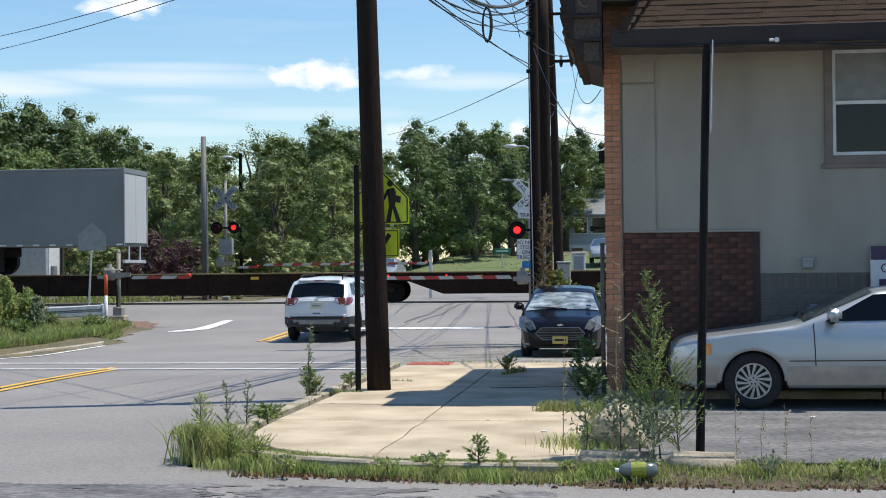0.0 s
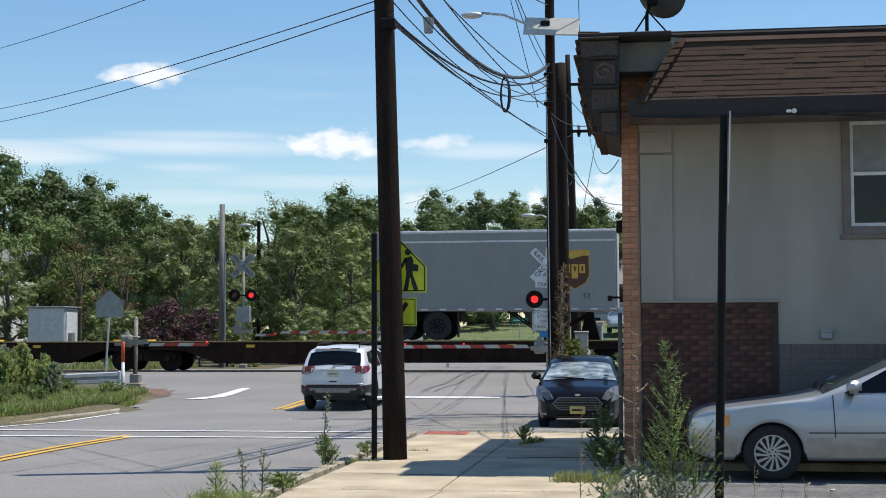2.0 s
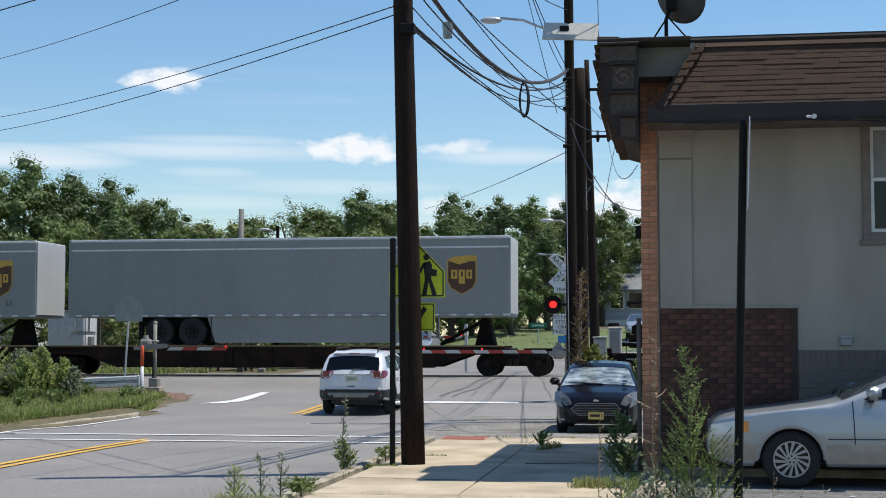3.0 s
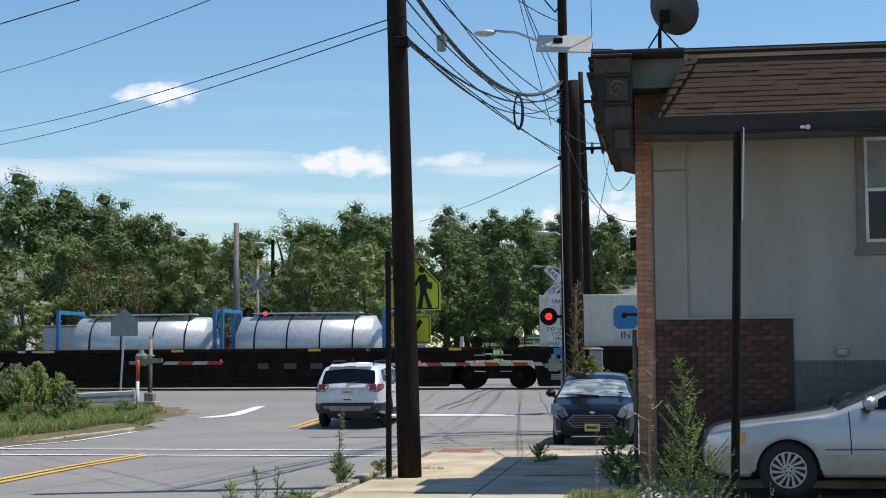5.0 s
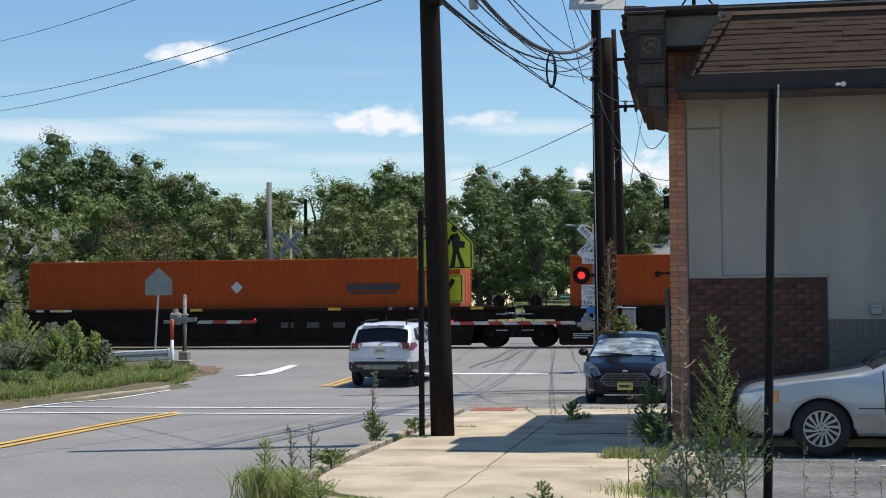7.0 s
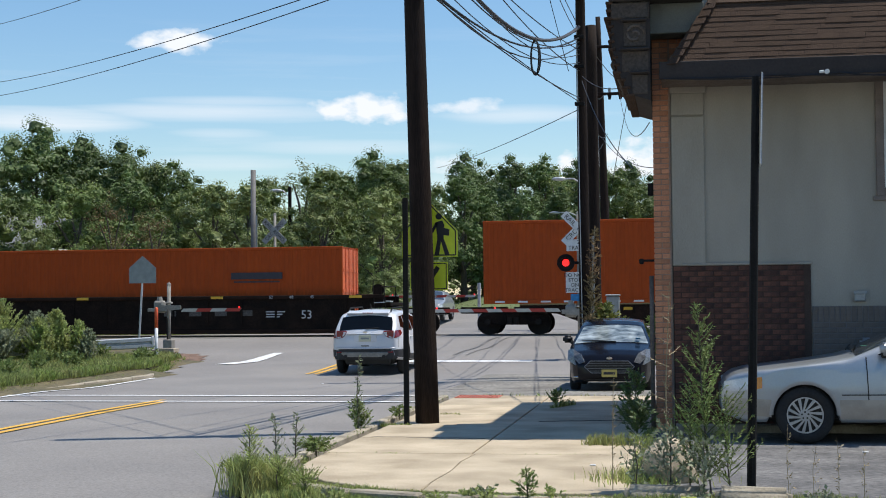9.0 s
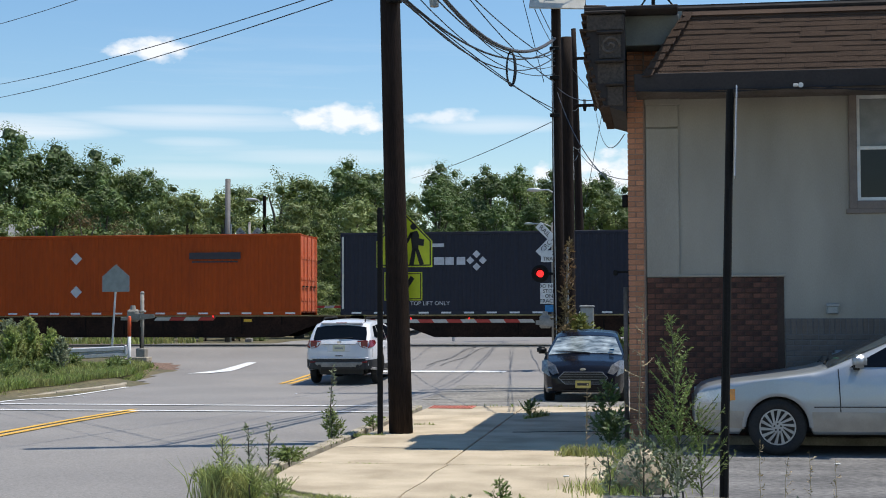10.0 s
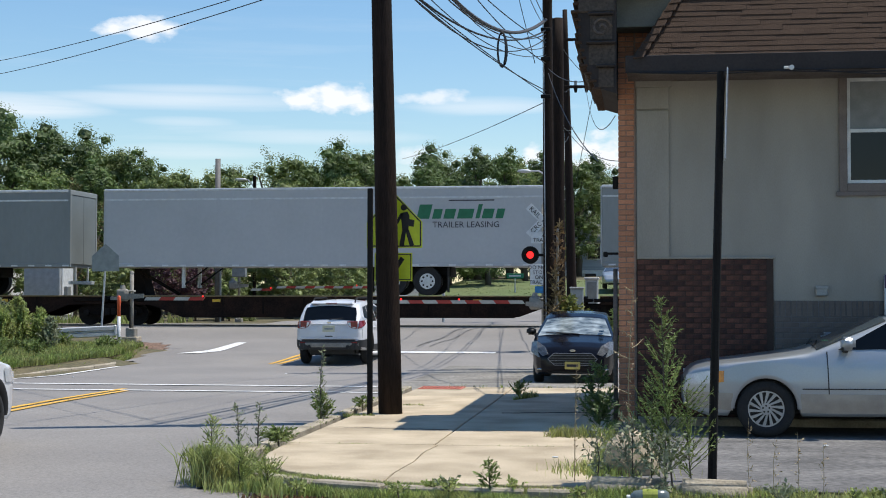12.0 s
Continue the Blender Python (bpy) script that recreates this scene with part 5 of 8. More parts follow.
def trailer(q0, ln, paint, end_paint, label, front_right, bogie_at, skirt=False, rim=STEEL_DARK, z0=2.1, h=2.82):
    """A road van trailer on the rail car; bogie_at: x of its axle pair's middle."""
    c = train_thing("van_trailer", label, "semi-trailer", q0, "road trailers on the train")
    z1 = z0 + h
    part("box_body", rbox(0.03, ln - 0.03, -1.285, 1.285, z0 + 0.1, z1 - 0.06, 0.02), paint, c)
    part("bottom_rail", rbox(0.02, ln - 0.02, -1.305, 1.305, z0, z0 + 0.14, 0.012), paint, c)
    part("top_rail", rbox(0.02, ln - 0.02, -1.30, 1.30, z1 - 0.10, z1, 0.02), ALU if paint is not TRAILER_DULL else paint, c)
    part("seam_rail", rbox(0.05, ln - 0.05, -1.292, -1.284, z1 - 0.42, z1 - 0.36, 0.003), ALU if paint is not TRAILER_DULL else paint, c)
    n = int(ln / 0.62)
    for k in range(n):
        x = 0.25 + k * (ln - 0.5) / (n - 1)
        part("conspicuity_mark", rbox(x, x + 0.24, -1.312, -1.304, z0 + 0.03, z0 + 0.085, 0.002), SIGN_WHITE if k % 2 else ALU, c)
        if paint is TRAILER_WHITE or k % 2 == 0:
            part("panel_seam", rbox(x - 0.01, x + 0.01, -1.289, -1.283, z0 + 0.15, z1 - 0.12, 0.001), paint, c)
    front, rear = (ln, 0) if front_right else (0, ln)
    s = 1 if front_right else -1
    fx = front - s * 0.02
    part("nose", rbox(min(fx, front + s * 0.02), max(fx, front + s * 0.02), -1.24, 1.24, z0 + 0.1, z1 - 0.05, 0.008), end_paint, c)
    rx = rear
    part("rear_frame", rbox(rx - 0.05, rx + 0.05, -1.30, -1.20, z0, z1, 0.01), paint, c)
    part("rear_frame", rbox(rx - 0.05, rx + 0.05, 1.20, 1.30, z0, z1, 0.01), paint, c)
    part("rear_header", rbox(rx - 0.05, rx + 0.05, -1.20, 1.20, z1 - 0.18, z1, 0.01), paint, c)
    for y0, y1 in ((-1.19, -0.01), (0.01, 1.19)):
        part("rear_door", rbox(rx - 0.035, rx + 0.035, y0, y1, z0 + 0.12, z1 - 0.2, 0.006), end_paint, c)
    part("bumper_bar", rbox(rx - 0.08, rx + 0.02, -1.15, 1.15, z0 - 0.62, z0 - 0.50, 0.01), GALV, c)
    for y in (-0.6, 0.6):
        part("bumper_post", rbox(rx - 0.06, rx, y - 0.04, y + 0.04, z0 - 0.55, z0 + 0.02, 0.006), GALV, c)
    for dx in (-0.62, 0.62):
        for y in (-1.05, 1.05):
            road_wheel(c, bogie_at + dx, y, 0.50, 1.09 + 0.5, rim)
        part("axle", tube(bmesh.new(), [(bogie_at + dx, -1, 1.59), (bogie_at + dx, 1, 1.59)], 0.07, 8), STEEL_DARK, c)
    part("slider_frame", rbox(bogie_at - 1.4, bogie_at + 1.4, -0.7, 0.7, 1.75, z0, 0.03), STEEL_DARK, c)
    for k in range(-1, 2, 2):
        part("mudflap", rbox(bogie_at + k * 1.35 - 0.01, bogie_at + k * 1.35 + 0.01, -1.28, -0.78, 1.2, z0, 0.004), RUBBER, c)
    lx = front - s * 2.9
    for y in (-0.95, 0.95):
        part("landing_leg", rbox(lx - 0.06, lx + 0.06, y - 0.06, y + 0.06, 1.35, z0 + 0.02, 0.008), GALV, c)
        part("leg_brace", tube(bmesh.new(), [(lx, y, 1.45), (lx - s * 0.9, y, z0)], 0.03, 6), STEEL_DARK, c)
    hx = front - s * 1.0
    part("hitch_stand", prism(bmesh.new(), [(hx - 0.35, 1.08), (hx + 0.35, 1.08), (hx + 0.12, z0 - 0.04), (hx - 0.12, z0 - 0.04)], "y", -0.45, 0.45), RUST_BLACK, c, "black trailer hitch")
    part("hitch_strut", tube(bmesh.new(), [(hx, -0.4, z0 - 0.1), (hx - s * 1.6, -0.4, 1.1)], 0.06, 8), RUST_BLACK, c)
    if skirt:
        a, b = sorted((lx - s * 0.4, bogie_at + s * 1.5))
        part("side_skirt", prism(bmesh.new(), [(a, 1.18), (b, 1.18), (b + 0.15, z0), (a - 0.3, z0)], "y", -1.24, -1.22), paint, c, "grey plastic side skirt")
    return c


def shield(c, x, z, s=1.0):
    """A plain brown and gold shield."""
    def out(k):
        return [(x + k * a, z + k * b) for a, b in ((-0.52, 0.52), (-0.2, 0.62), (0.2, 0.66), (0.52, 0.64), (0.52, -0.25), (0.40, -0.5), (0.0, -0.72), (-0.40, -0.5), (-0.52, -0.25))]
    b = part("logo_shield", prism(bmesh.new(), out(s), "y", -1.305, -1.296), LOGO_GOLD, c, "gold-edged brown shield")
    part("shield_field", prism(bmesh.new(), [(x + (a - x) * 0.93, z + (e - z) * 0.93 - 0.02) for a, e in out(s)[:1] + [(x - 0.1, z + 0.38 * s), (x + 0.3, z + 0.50 * s), (x + 0.52 * s, z + 0.5 * s)] + out(s)[4:]], "y", -1.309, -1.305), LOGO_BROWN, b)
    for dx, w, lo in ((-0.27, 0.22, -0.16), (0.0, 0.22, -0.34), (0.26, 0.20, -0.16)):
        part("shield_mark", bevel(box(bmesh.new(), x + dx * s - w * s / 2, x + dx * s + w * s / 2, -1.313, -1.309, z + lo * s, z + 0.15 * s), 0.0015), LOGO_GOLD, b)
        part("shield_gap", rbox(x + dx * s - 0.03 * s, x + dx * s + 0.035 * s, -1.3145, -1.313, z - 0.09 * s, z + 0.08 * s, 0.0005), LOGO_BROWN, b)


SPINE_T = [-35.7, -18.4, -1.0, 16.4, 33.8, 51.15, 68.3]
spine_car(-35.7, SPINE_T, "long low brown articulated spine car for road trailers")
well_car(72.0, [72.0, 91.7, 111.4, 131.0], "black-brown articulated double-stack well car")
well_car(134.6, [134.6, 154.6, 174.5, 194.4], "black-brown articulated double-stack well car")
spine_car(198.6, [198.6, 215.8, 233.1, 250.6, 268.0, 285.3], "long low brown articulated spine car for road trailers")

trailer(-26.0, 16.17, TRAILER_DULL, TRAILER_WHITE, "dull grey-green van trailer with white rear doors", False, 10.1)
pup = trailer(42.4, 8.4, TRAILER_GREY, TRAILER_WHITE, "short grey van trailer with a brown shield", True, 1.5)
shield(pup, 6.95, 3.55)
t2 = trailer(52.1, 16.15, TRAILER_GREY, TRAILER_WHITE, "long grey van trailer with a brown shield near its nose", True, 4.0, True)
shield(t2, 14.45, 3.58)
t3 = trailer(233.0, 16.1, TRAILER_GREY, TRAILER_DULL, "long grey van trailer with a brown shield near its nose", False, 11.7, True)
shield(t3, 1.74, 3.53)
lettering("53", 0.34, INK, t3, pose(0.78, -1.296, 2.72))
lettering("53", 0.26, INK, pup, pose(7.35, -1.296, 2.6))
t4 = trailer(250.4, 16.1, TRAILER_WHITE, TRAILER_WHITE, "white van trailer with green and black lettering", False, 11.2, rim=ALU)
# plain green slanted shapes in place of the name, black words below
for k, (dx, w, hh) in enumerate(((0, 0.5, 0.5), (0.55, 0.34, 0.34), (0.95, 0.42, 0.34), (1.43, 0.6, 0.34), (2.08, 0.16, 0.5), (2.3, 0.42, 0.34), (2.78, 0.3, 0.34))):
    x, z = 11.45 + dx, 3.78
    part("logo_block", prism(bmesh.new(), [(x, z), (x + w * 0.9, z), (x + w * 0.9 + hh * 0.25, z + hh), (x + hh * 0.25, z + hh)], "y", -1.296, -1.290), LOGO_GREEN, t4)
part("logo_bar", rbox(12.6, 14.2, -1.296, -1.290, 4.40, 4.44, 0.001), INK, t4)
lettering("TRAILER LEASING", 0.30, INK, t4, pose(13.2, -1.296, 3.56))
t5 = trailer(268.3, 16.1, TRAILER_GREY, TRAILER_WHITE, "plain silver-grey long van trailer", False, 12.7)

or1 = container(73.6, 16.15, 0.29, 2.9, ORANGE, ORANGE_SUNLIT, "orange ribbed container sunk in a well car", "orange containers")
or2 = container(136.5, 16.15, 0.29, 2.9, ORANGE, ORANGE_SUNLIT, "orange ribbed container sunk in a well car", "orange containers")
or3 = container(156.5, 16.15, 0.29, 2.9, ORANGE, ORANGE_SUNLIT, "orange ribbed container sunk in a well car", "orange containers")
or4 = container(176.4, 16.15, 0.29, 2.9, ORANGE, ORANGE_SUNLIT, "orange ribbed container sunk in a well car", "orange containers")
orh = container(197.6, 16.15, 1.09, 2.9, ORANGE, ORANGE_SUNLIT, "orange ribbed container on a spine car", "orange containers")
navy_box = container(215.2, 16.12, 1.09, 2.9, NAVY, NAVY, "navy-blue ribbed container with white markings", "containers", trim=NAVY)
white_box = container(113.0, 16.2, 0.34, 2.9, CONT_WHITE, CONT_WHITE, "dirty white ribbed container with faded blue markings", "containers", pitch=0.42, depth=0.02)


def diamond(c, x, z, s, m):
    part("placard", prism(bmesh.new(), [(x - s, z), (x, z - s), (x + s, z), (x, z + s)], "y", -1.318, -1.312), m, c)


for c, z in ((or2, 2.05), (or3, 2.05), (or4, 2.05), (orh, 3.1)):
    # plain dark bar in place of the name
    part("logo_bar", rbox(12.05, 13.95, -1.316, -1.290, z, z + 0.24, 0.001), INK, c)
    part("logo_underline", rbox(12.15, 13.85, -1.316, -1.290, z - 0.12, z - 0.07, 0.001), INK, c)
diamond(or1, 8.0, 2.3, 0.25, PALE_INK)
diamond(or2, 8.0, 2.2, 0.22, PALE_INK)
diamond(orh, 7.8, 3.15, 0.22, PALE_INK)
diamond(orh, 7.8, 1.95, 0.22, PALE_INK)
for c, z in ((orh, 1.13), (navy_box, 1.13)):
    for k in range(20):
        part("conspicuity_mark", rbox(0.4 + k * 0.8, 0.75 + k * 0.8, -1.308, -1.301, z, z + 0.06, 0.001), SIGN_WHITE, c)
# navy container: white blocks in place of the name, and a ring of diamonds
for k, w in enumerate((0.3, 0.36, 0.3, 0.3)):
    part("logo_block", rbox(2.95 + k * 0.40, 2.95 + k * 0.40 + w, -1.318, -1.290, 2.83, 3.10, 0.001), PALE_INK, navy_box)
for dx, dz in ((0, 0.22), (0.22, 0), (0, -0.22), (-0.22, 0)):
    diamond(navy_box, 4.85 + dx, 2.98 + dz, 0.14, PALE_INK)
diamond(navy_box, 7.8, 3.10, 0.22, PALE_INK)
lettering("TOP LIFT ONLY", 0.2, PALE_INK, navy_box, pose(3.2, -1.318, 1.48))
lettering("TOP LIFT ONLY", 0.2, PALE_INK, navy_box, pose(13.4, -1.318, 1.48))
for x in (1.35, 14.3):
    part("marking_bar", rbox(x, x + 0.3, -1.318, -1.29, 3.5, 3.62, 0.001), PALE_INK, navy_box)
for y0 in (-1.05, -0.45, 0.2, 0.75):
    for z in (1.55, 2.1, 2.75, 3.3):
        part("door_plate", rbox(16.115, 16.128, y0, y0 + 0.28, z, z + 0.22, 0.003), CONT_WHITE, navy_box, "pale worn plate on the door")
part("marking_bar", rbox(2.6, 3.7, -1.318, -1.29, 3.46, 3.58, 0.001), PALE_INK, navy_box)
part("white_post", rbox(15.85, 16.0, -1.322, -1.28, 1.3, 3.85, 0.01), CONT_WHITE, navy_box, "pale corner panel")
part("white_post", rbox(0.05, 0.12, -1.322, -1.28, 1.3, 3.85, 0.01), CONT_WHITE, navy_box)
# white container: blue blocks in place of the name
for x in (2.55, 3.46, 4.37):
    part("logo_block", prism(bmesh.new(), [(x, 2.18), (x + 0.13, 2.05), (x + 0.70, 2.05), (x + 0.83, 2.18), (x + 0.83, 2.72), (x + 0.70, 2.85), (x + 0.13, 2.85), (x, 2.72)], "y", -1.296, -1.284), LOGO_BLUE, white_box)
lettering("INTERMODAL", 0.36, INK, white_box, pose(3.9, -1.292, 1.82))
for k in range(10):
    part("marking_bar", rbox(12.7 + k * 0.14, 12.78 + k * 0.14, -1.292, -1.284, 2.75, 2.9, 0.001), INK, white_box)
for x in (0.55, 15.5):
    part("post_band", rbox(x, x + 0.12, -1.306, -1.28, 0.45, 3.15, 0.006), CONT_WHITE, white_box)


def tank(q0, label):
    c = train_thing("tank_container", label, "tank container", q0, "tank containers")
    bm = bmesh.new()
    tube(bm, [(0.35, 0, 1.55), (0.45, 0, 1.55), (0.6, 0, 1.55), (5.45, 0, 1.55), (5.6, 0, 1.55), (5.7, 0, 1.55)], [0.4, 0.8, 1.08, 1.08, 0.8, 0.4], 28)
    part("barrel", bm, TANK_STEEL, c, "white insulated barrel", smooth=True)
    for x in (1.2, 2.4, 3.6, 4.8):
        part("band", tube(bmesh.new(), [(x, 0, 1.55), (x + 0.05, 0, 1.55)], 1.095, 28), STEEL_DARK, c)
    for x in (0.0, 5.93):
        for y in (-1.22, 1.08):
            part("frame_post", rbox(x, x + 0.13, y, y + 0.14, 0.34, 2.9, 0.01), LOGO_BLUE, c)
        for z in (0.34, 2.76):
            part("frame_beam", rbox(x, x + 0.13, -1.08, 1.08, z, z + 0.14, 0.01), LOGO_BLUE, c)
    part("top_walk", rbox(1.0, 5.0, -0.5, 0.1, 2.72, 2.76, 0.005), GALV, c)
    part("bottom_frame", rbox(0.13, 5.93, -1.2, 1.2, 0.34, 0.45, 0.01), STEEL_DARK, c)
    return c


tank(95.3, "white tank container in a blue frame")
tank(101.5, "white tank container in a blue frame")
# folded hitches on the empty spine car, one raised with an orange head
for q, raised in ((15.3, True), (32.6, False), (-2.2, False), (26.6, False)):
    c = train_thing("trailer_hitch", "raised hitch with an orange head on the empty deck" if raised else "folded yellow hitch on the empty deck", "trailer hitch", q)
    if raised:
        part("leg", tube(bmesh.new(), [(0.4, 0, 1.03), (0.25, 0, 1.95)], 0.08, 8), RUST_BLACK, c)
        part("strut", tube(bmesh.new(), [(0.25, 0, 1.8), (-1.6, 0, 1.05)], 0.05, 8), RUST_BLACK, c)
        part("head", rbox(-0.25, 0.6, -0.4, 0.4, 1.93, 2.1, 0.05), mat("orange_hitch_paint", (0.75, 0.16, 0.03), 0.5), c, "orange hitch head")
    else:
        part("plate", rbox(0, 0.95, -1.0, 1.0, 1.03, 1.14, 0.03), REFLECTOR_YELLOW if q > 20 else RUST, c)
        part("side_plate", rbox(0.0, 0.85, -1.25, -1.225, 0.72, 0.98, 0.01), REFLECTOR_YELLOW if q == 26.6 else RUST_BLACK, c)
# ---- cars ----
CAR_WHITE = mat("white_car_paint", (0.72, 0.73, 0.75), 0.35, vary=0.02, scale=1.5, coat=0.7)
CAR_NAVY = mat("dark_blue_car_paint", (0.006, 0.0068, 0.011), 0.18, vary=0.05, scale=1.5, coat=0.05, spec=0.22)
CAR_SILVER = mat("silver_car_paint", (0.40, 0.43, 0.45), 0.36, metal=0.55, vary=0.03, scale=1.5, second=(0.36, 0.385, 0.40), coat=0.6)
CAR_GOLD = mat("champagne_lower_paint", (0.40, 0.385, 0.35), 0.4, metal=0.5, vary=0.03, coat=0.4)
CLADDING = mat("black_plastic_cladding", (0.025, 0.025, 0.026), 0.6, vary=0.1)
TINT = mat("tinted_car_glass", (0.004, 0.005, 0.006), 0.05, vary=0.02, spec=0.25)
SCREEN = mat("windscreen_glass", (0.05, 0.06, 0.065), 0.03, vary=0.05, spec=1.0, coat=1.0)
TAIL = mat("tail_lamp_red", (0.20, 0.008, 0.010), 0.2, vary=0.1, coat=0.6)
CLEAR = mat("headlamp_lens", (0.66, 0.68, 0.70), 0.2, metal=0.1, vary=0.1, coat=0.8)
AMBER = mat("amber_lens", (0.75, 0.26, 0.02), 0.25, vary=0.08, coat=0.5)
CHROME = mat("chrome", (0.75, 0.76, 0.77), 0.12, metal=1.0, vary=0.02)
ALLOY = mat("alloy_wheel", (0.42, 0.42, 0.42), 0.4, metal=0.6, vary=0.08)
PLATE_Y = mat("pale_yellow_plate", (0.72, 0.58, 0.16), 0.5, vary=0.06)
PLATE_W = mat("pale_plate", (0.66, 0.64, 0.46), 0.5, vary=0.06)


def flat(table, v):
    """Straight-line lookup."""
    if v <= table[0][0]:
        return table[0][1]
    for (a, p), (b, q) in zip(table, table[1:]):
        if v <= b:
            return p + (q - p) * (v - a) / (b - a)
    return table[-1][1]


class Shell:
    """A car's outer skin: y runs from the tail (0) to the nose, z up, x across."""

    def __init__(self, length, half, top, low, side, plan, wheels, wheel_r, crown=0.05):
        self.length, self.half, self.top_t, self.low_t, self.side_t, self.plan_t = length, half, top, low, side, plan
        self.wheels, self.arch, self.crown = wheels, wheel_r + 0.055, crown
        self.wheel_r = wheel_r

    def top(self, y):
        return flat(self.top_t, y)

    def low(self, y):
        z = flat(self.low_t, y)
        for w in self.wheels:
            d = abs(y - w)
            if d < self.arch:
                z = max(z, self.wheel_r + math.sqrt(self.arch ** 2 - d * d))
        return z

    def width(self, y, z):
        return self.half * flat(self.plan_t, y) * flat(self.side_t, z)

    def skin(self):
        ys = sorted(set([self.length * k / 90 for k in range(91)] + [w + s * self.arch * math.cos(a * math.pi / 16) for w in self.wheels for s in (-1, 1) for a in range(0, 9)]
                        + [0.02, 0.05, self.length - 0.02, self.length - 0.05]))
        bm = bmesh.new()
        rings = []
        NS, NT = 12, 6
        for y in ys:
            lo, tp = self.low(y), self.top(y)
            edge = tp - self.crown
            lo = min(lo, edge - 0.02)
            half = [(self.width(y, lo) * 0.6, lo + 0.02)]
            for k in range(NS + 1):
                z = lo + (edge - lo) * k / NS
                half.append((self.width(y, z), z))
            xe = half[-1][0]
            for k in range(1, NT):
                u = k / NT
                x = xe * (1 - u)
                half.append((x, tp - self.crown * (1 - u) ** 2.2 + 0.0))
            loop = half + [(0, tp)] + [(-x, z) for x, z in half[::-1]]
            rings.append([bm.verts.new((x, y, z)) for x, z in loop])
        for q, s in zip(rings, rings[1:]):
            n = len(q)
            for k in range(n):
                bm.faces.new((q[k], q[(k + 1) % n], s[(k + 1) % n], s[k]))
        bm.faces.new(rings[0][::-1])
        bm.faces.new(rings[-1])
        return bm

    def side_patch(self, corners, sx, lift=0.006, n=8, m=5):
        """A patch on the side skin; corners (y, z): low tail, low nose, high nose, high tail."""
        bm = bmesh.new()
        c = [Vector(p) for p in corners]
        g = []
        for i in range(n + 1):
            a, b = c[0].lerp(c[1], i / n), c[3].lerp(c[2], i / n)
            row = []
            for j in range(m + 1):
                p = a.lerp(b, j / m)
                row.append(bm.verts.new((sx * (self.width(p.x, p.y) + lift), p.x, p.y)))
            g.append(row)
        for i in range(n):
            for j in range(m):
                bm.faces.new((g[i][j], g[i + 1][j], g[i + 1][j + 1], g[i][j + 1]))
        return bm

    def top_patch(self, ya, yb, fa, fb, lift=0.008, n=8, m=8):
        """A patch on the top skin between two stations, that fraction of the width wide at each."""
        bm = bmesh.new()
        g = []
        for i in range(n + 1):
            y = ya + (yb - ya) * i / n
            f = fa + (fb - fa) * i / n
            tp = self.top(y)
            xe = self.width(y, tp - self.crown)
            row = []
            for j in range(m + 1):
                u = -1 + 2 * j / m
                row.append(bm.verts.new((u * f * xe, y, tp - self.crown * abs(u * f) ** 2.2 + lift)))
            g.append(row)
        for i in range(n):
            for j in range(m):
                bm.faces.new((g[i][j], g[i + 1][j], g[i + 1][j + 1], g[i][j + 1]))
        return bm


def tyre(r, w):
    bm = bmesh.new()
    prof = [(-w / 2 + 0.02, r * 0.62), (-w / 2, r * 0.72), (-w / 2, r * 0.88), (-w / 2 + 0.03, r * 0.98), (-w / 4, r), (w / 4, r), (w / 2 - 0.03, r * 0.98), (w / 2, r * 0.88), (w / 2, r * 0.72), (w / 2 - 0.02, r * 0.62)]
    n = 36
    rings = [[bm.verts.new((x, q * math.cos(k * 2 * math.pi / n), q * math.sin(k * 2 * math.pi / n))) for x, q in prof] for k in range(n)]
    for i in range(n):
        a, b = rings[i], rings[(i + 1) % n]
        for j in range(len(prof) - 1):
            bm.faces.new((a[j], a[j + 1], b[j + 1], b[j]))
        bm.faces.new((a[-1], a[0], b[0], b[-1]))
    return bm


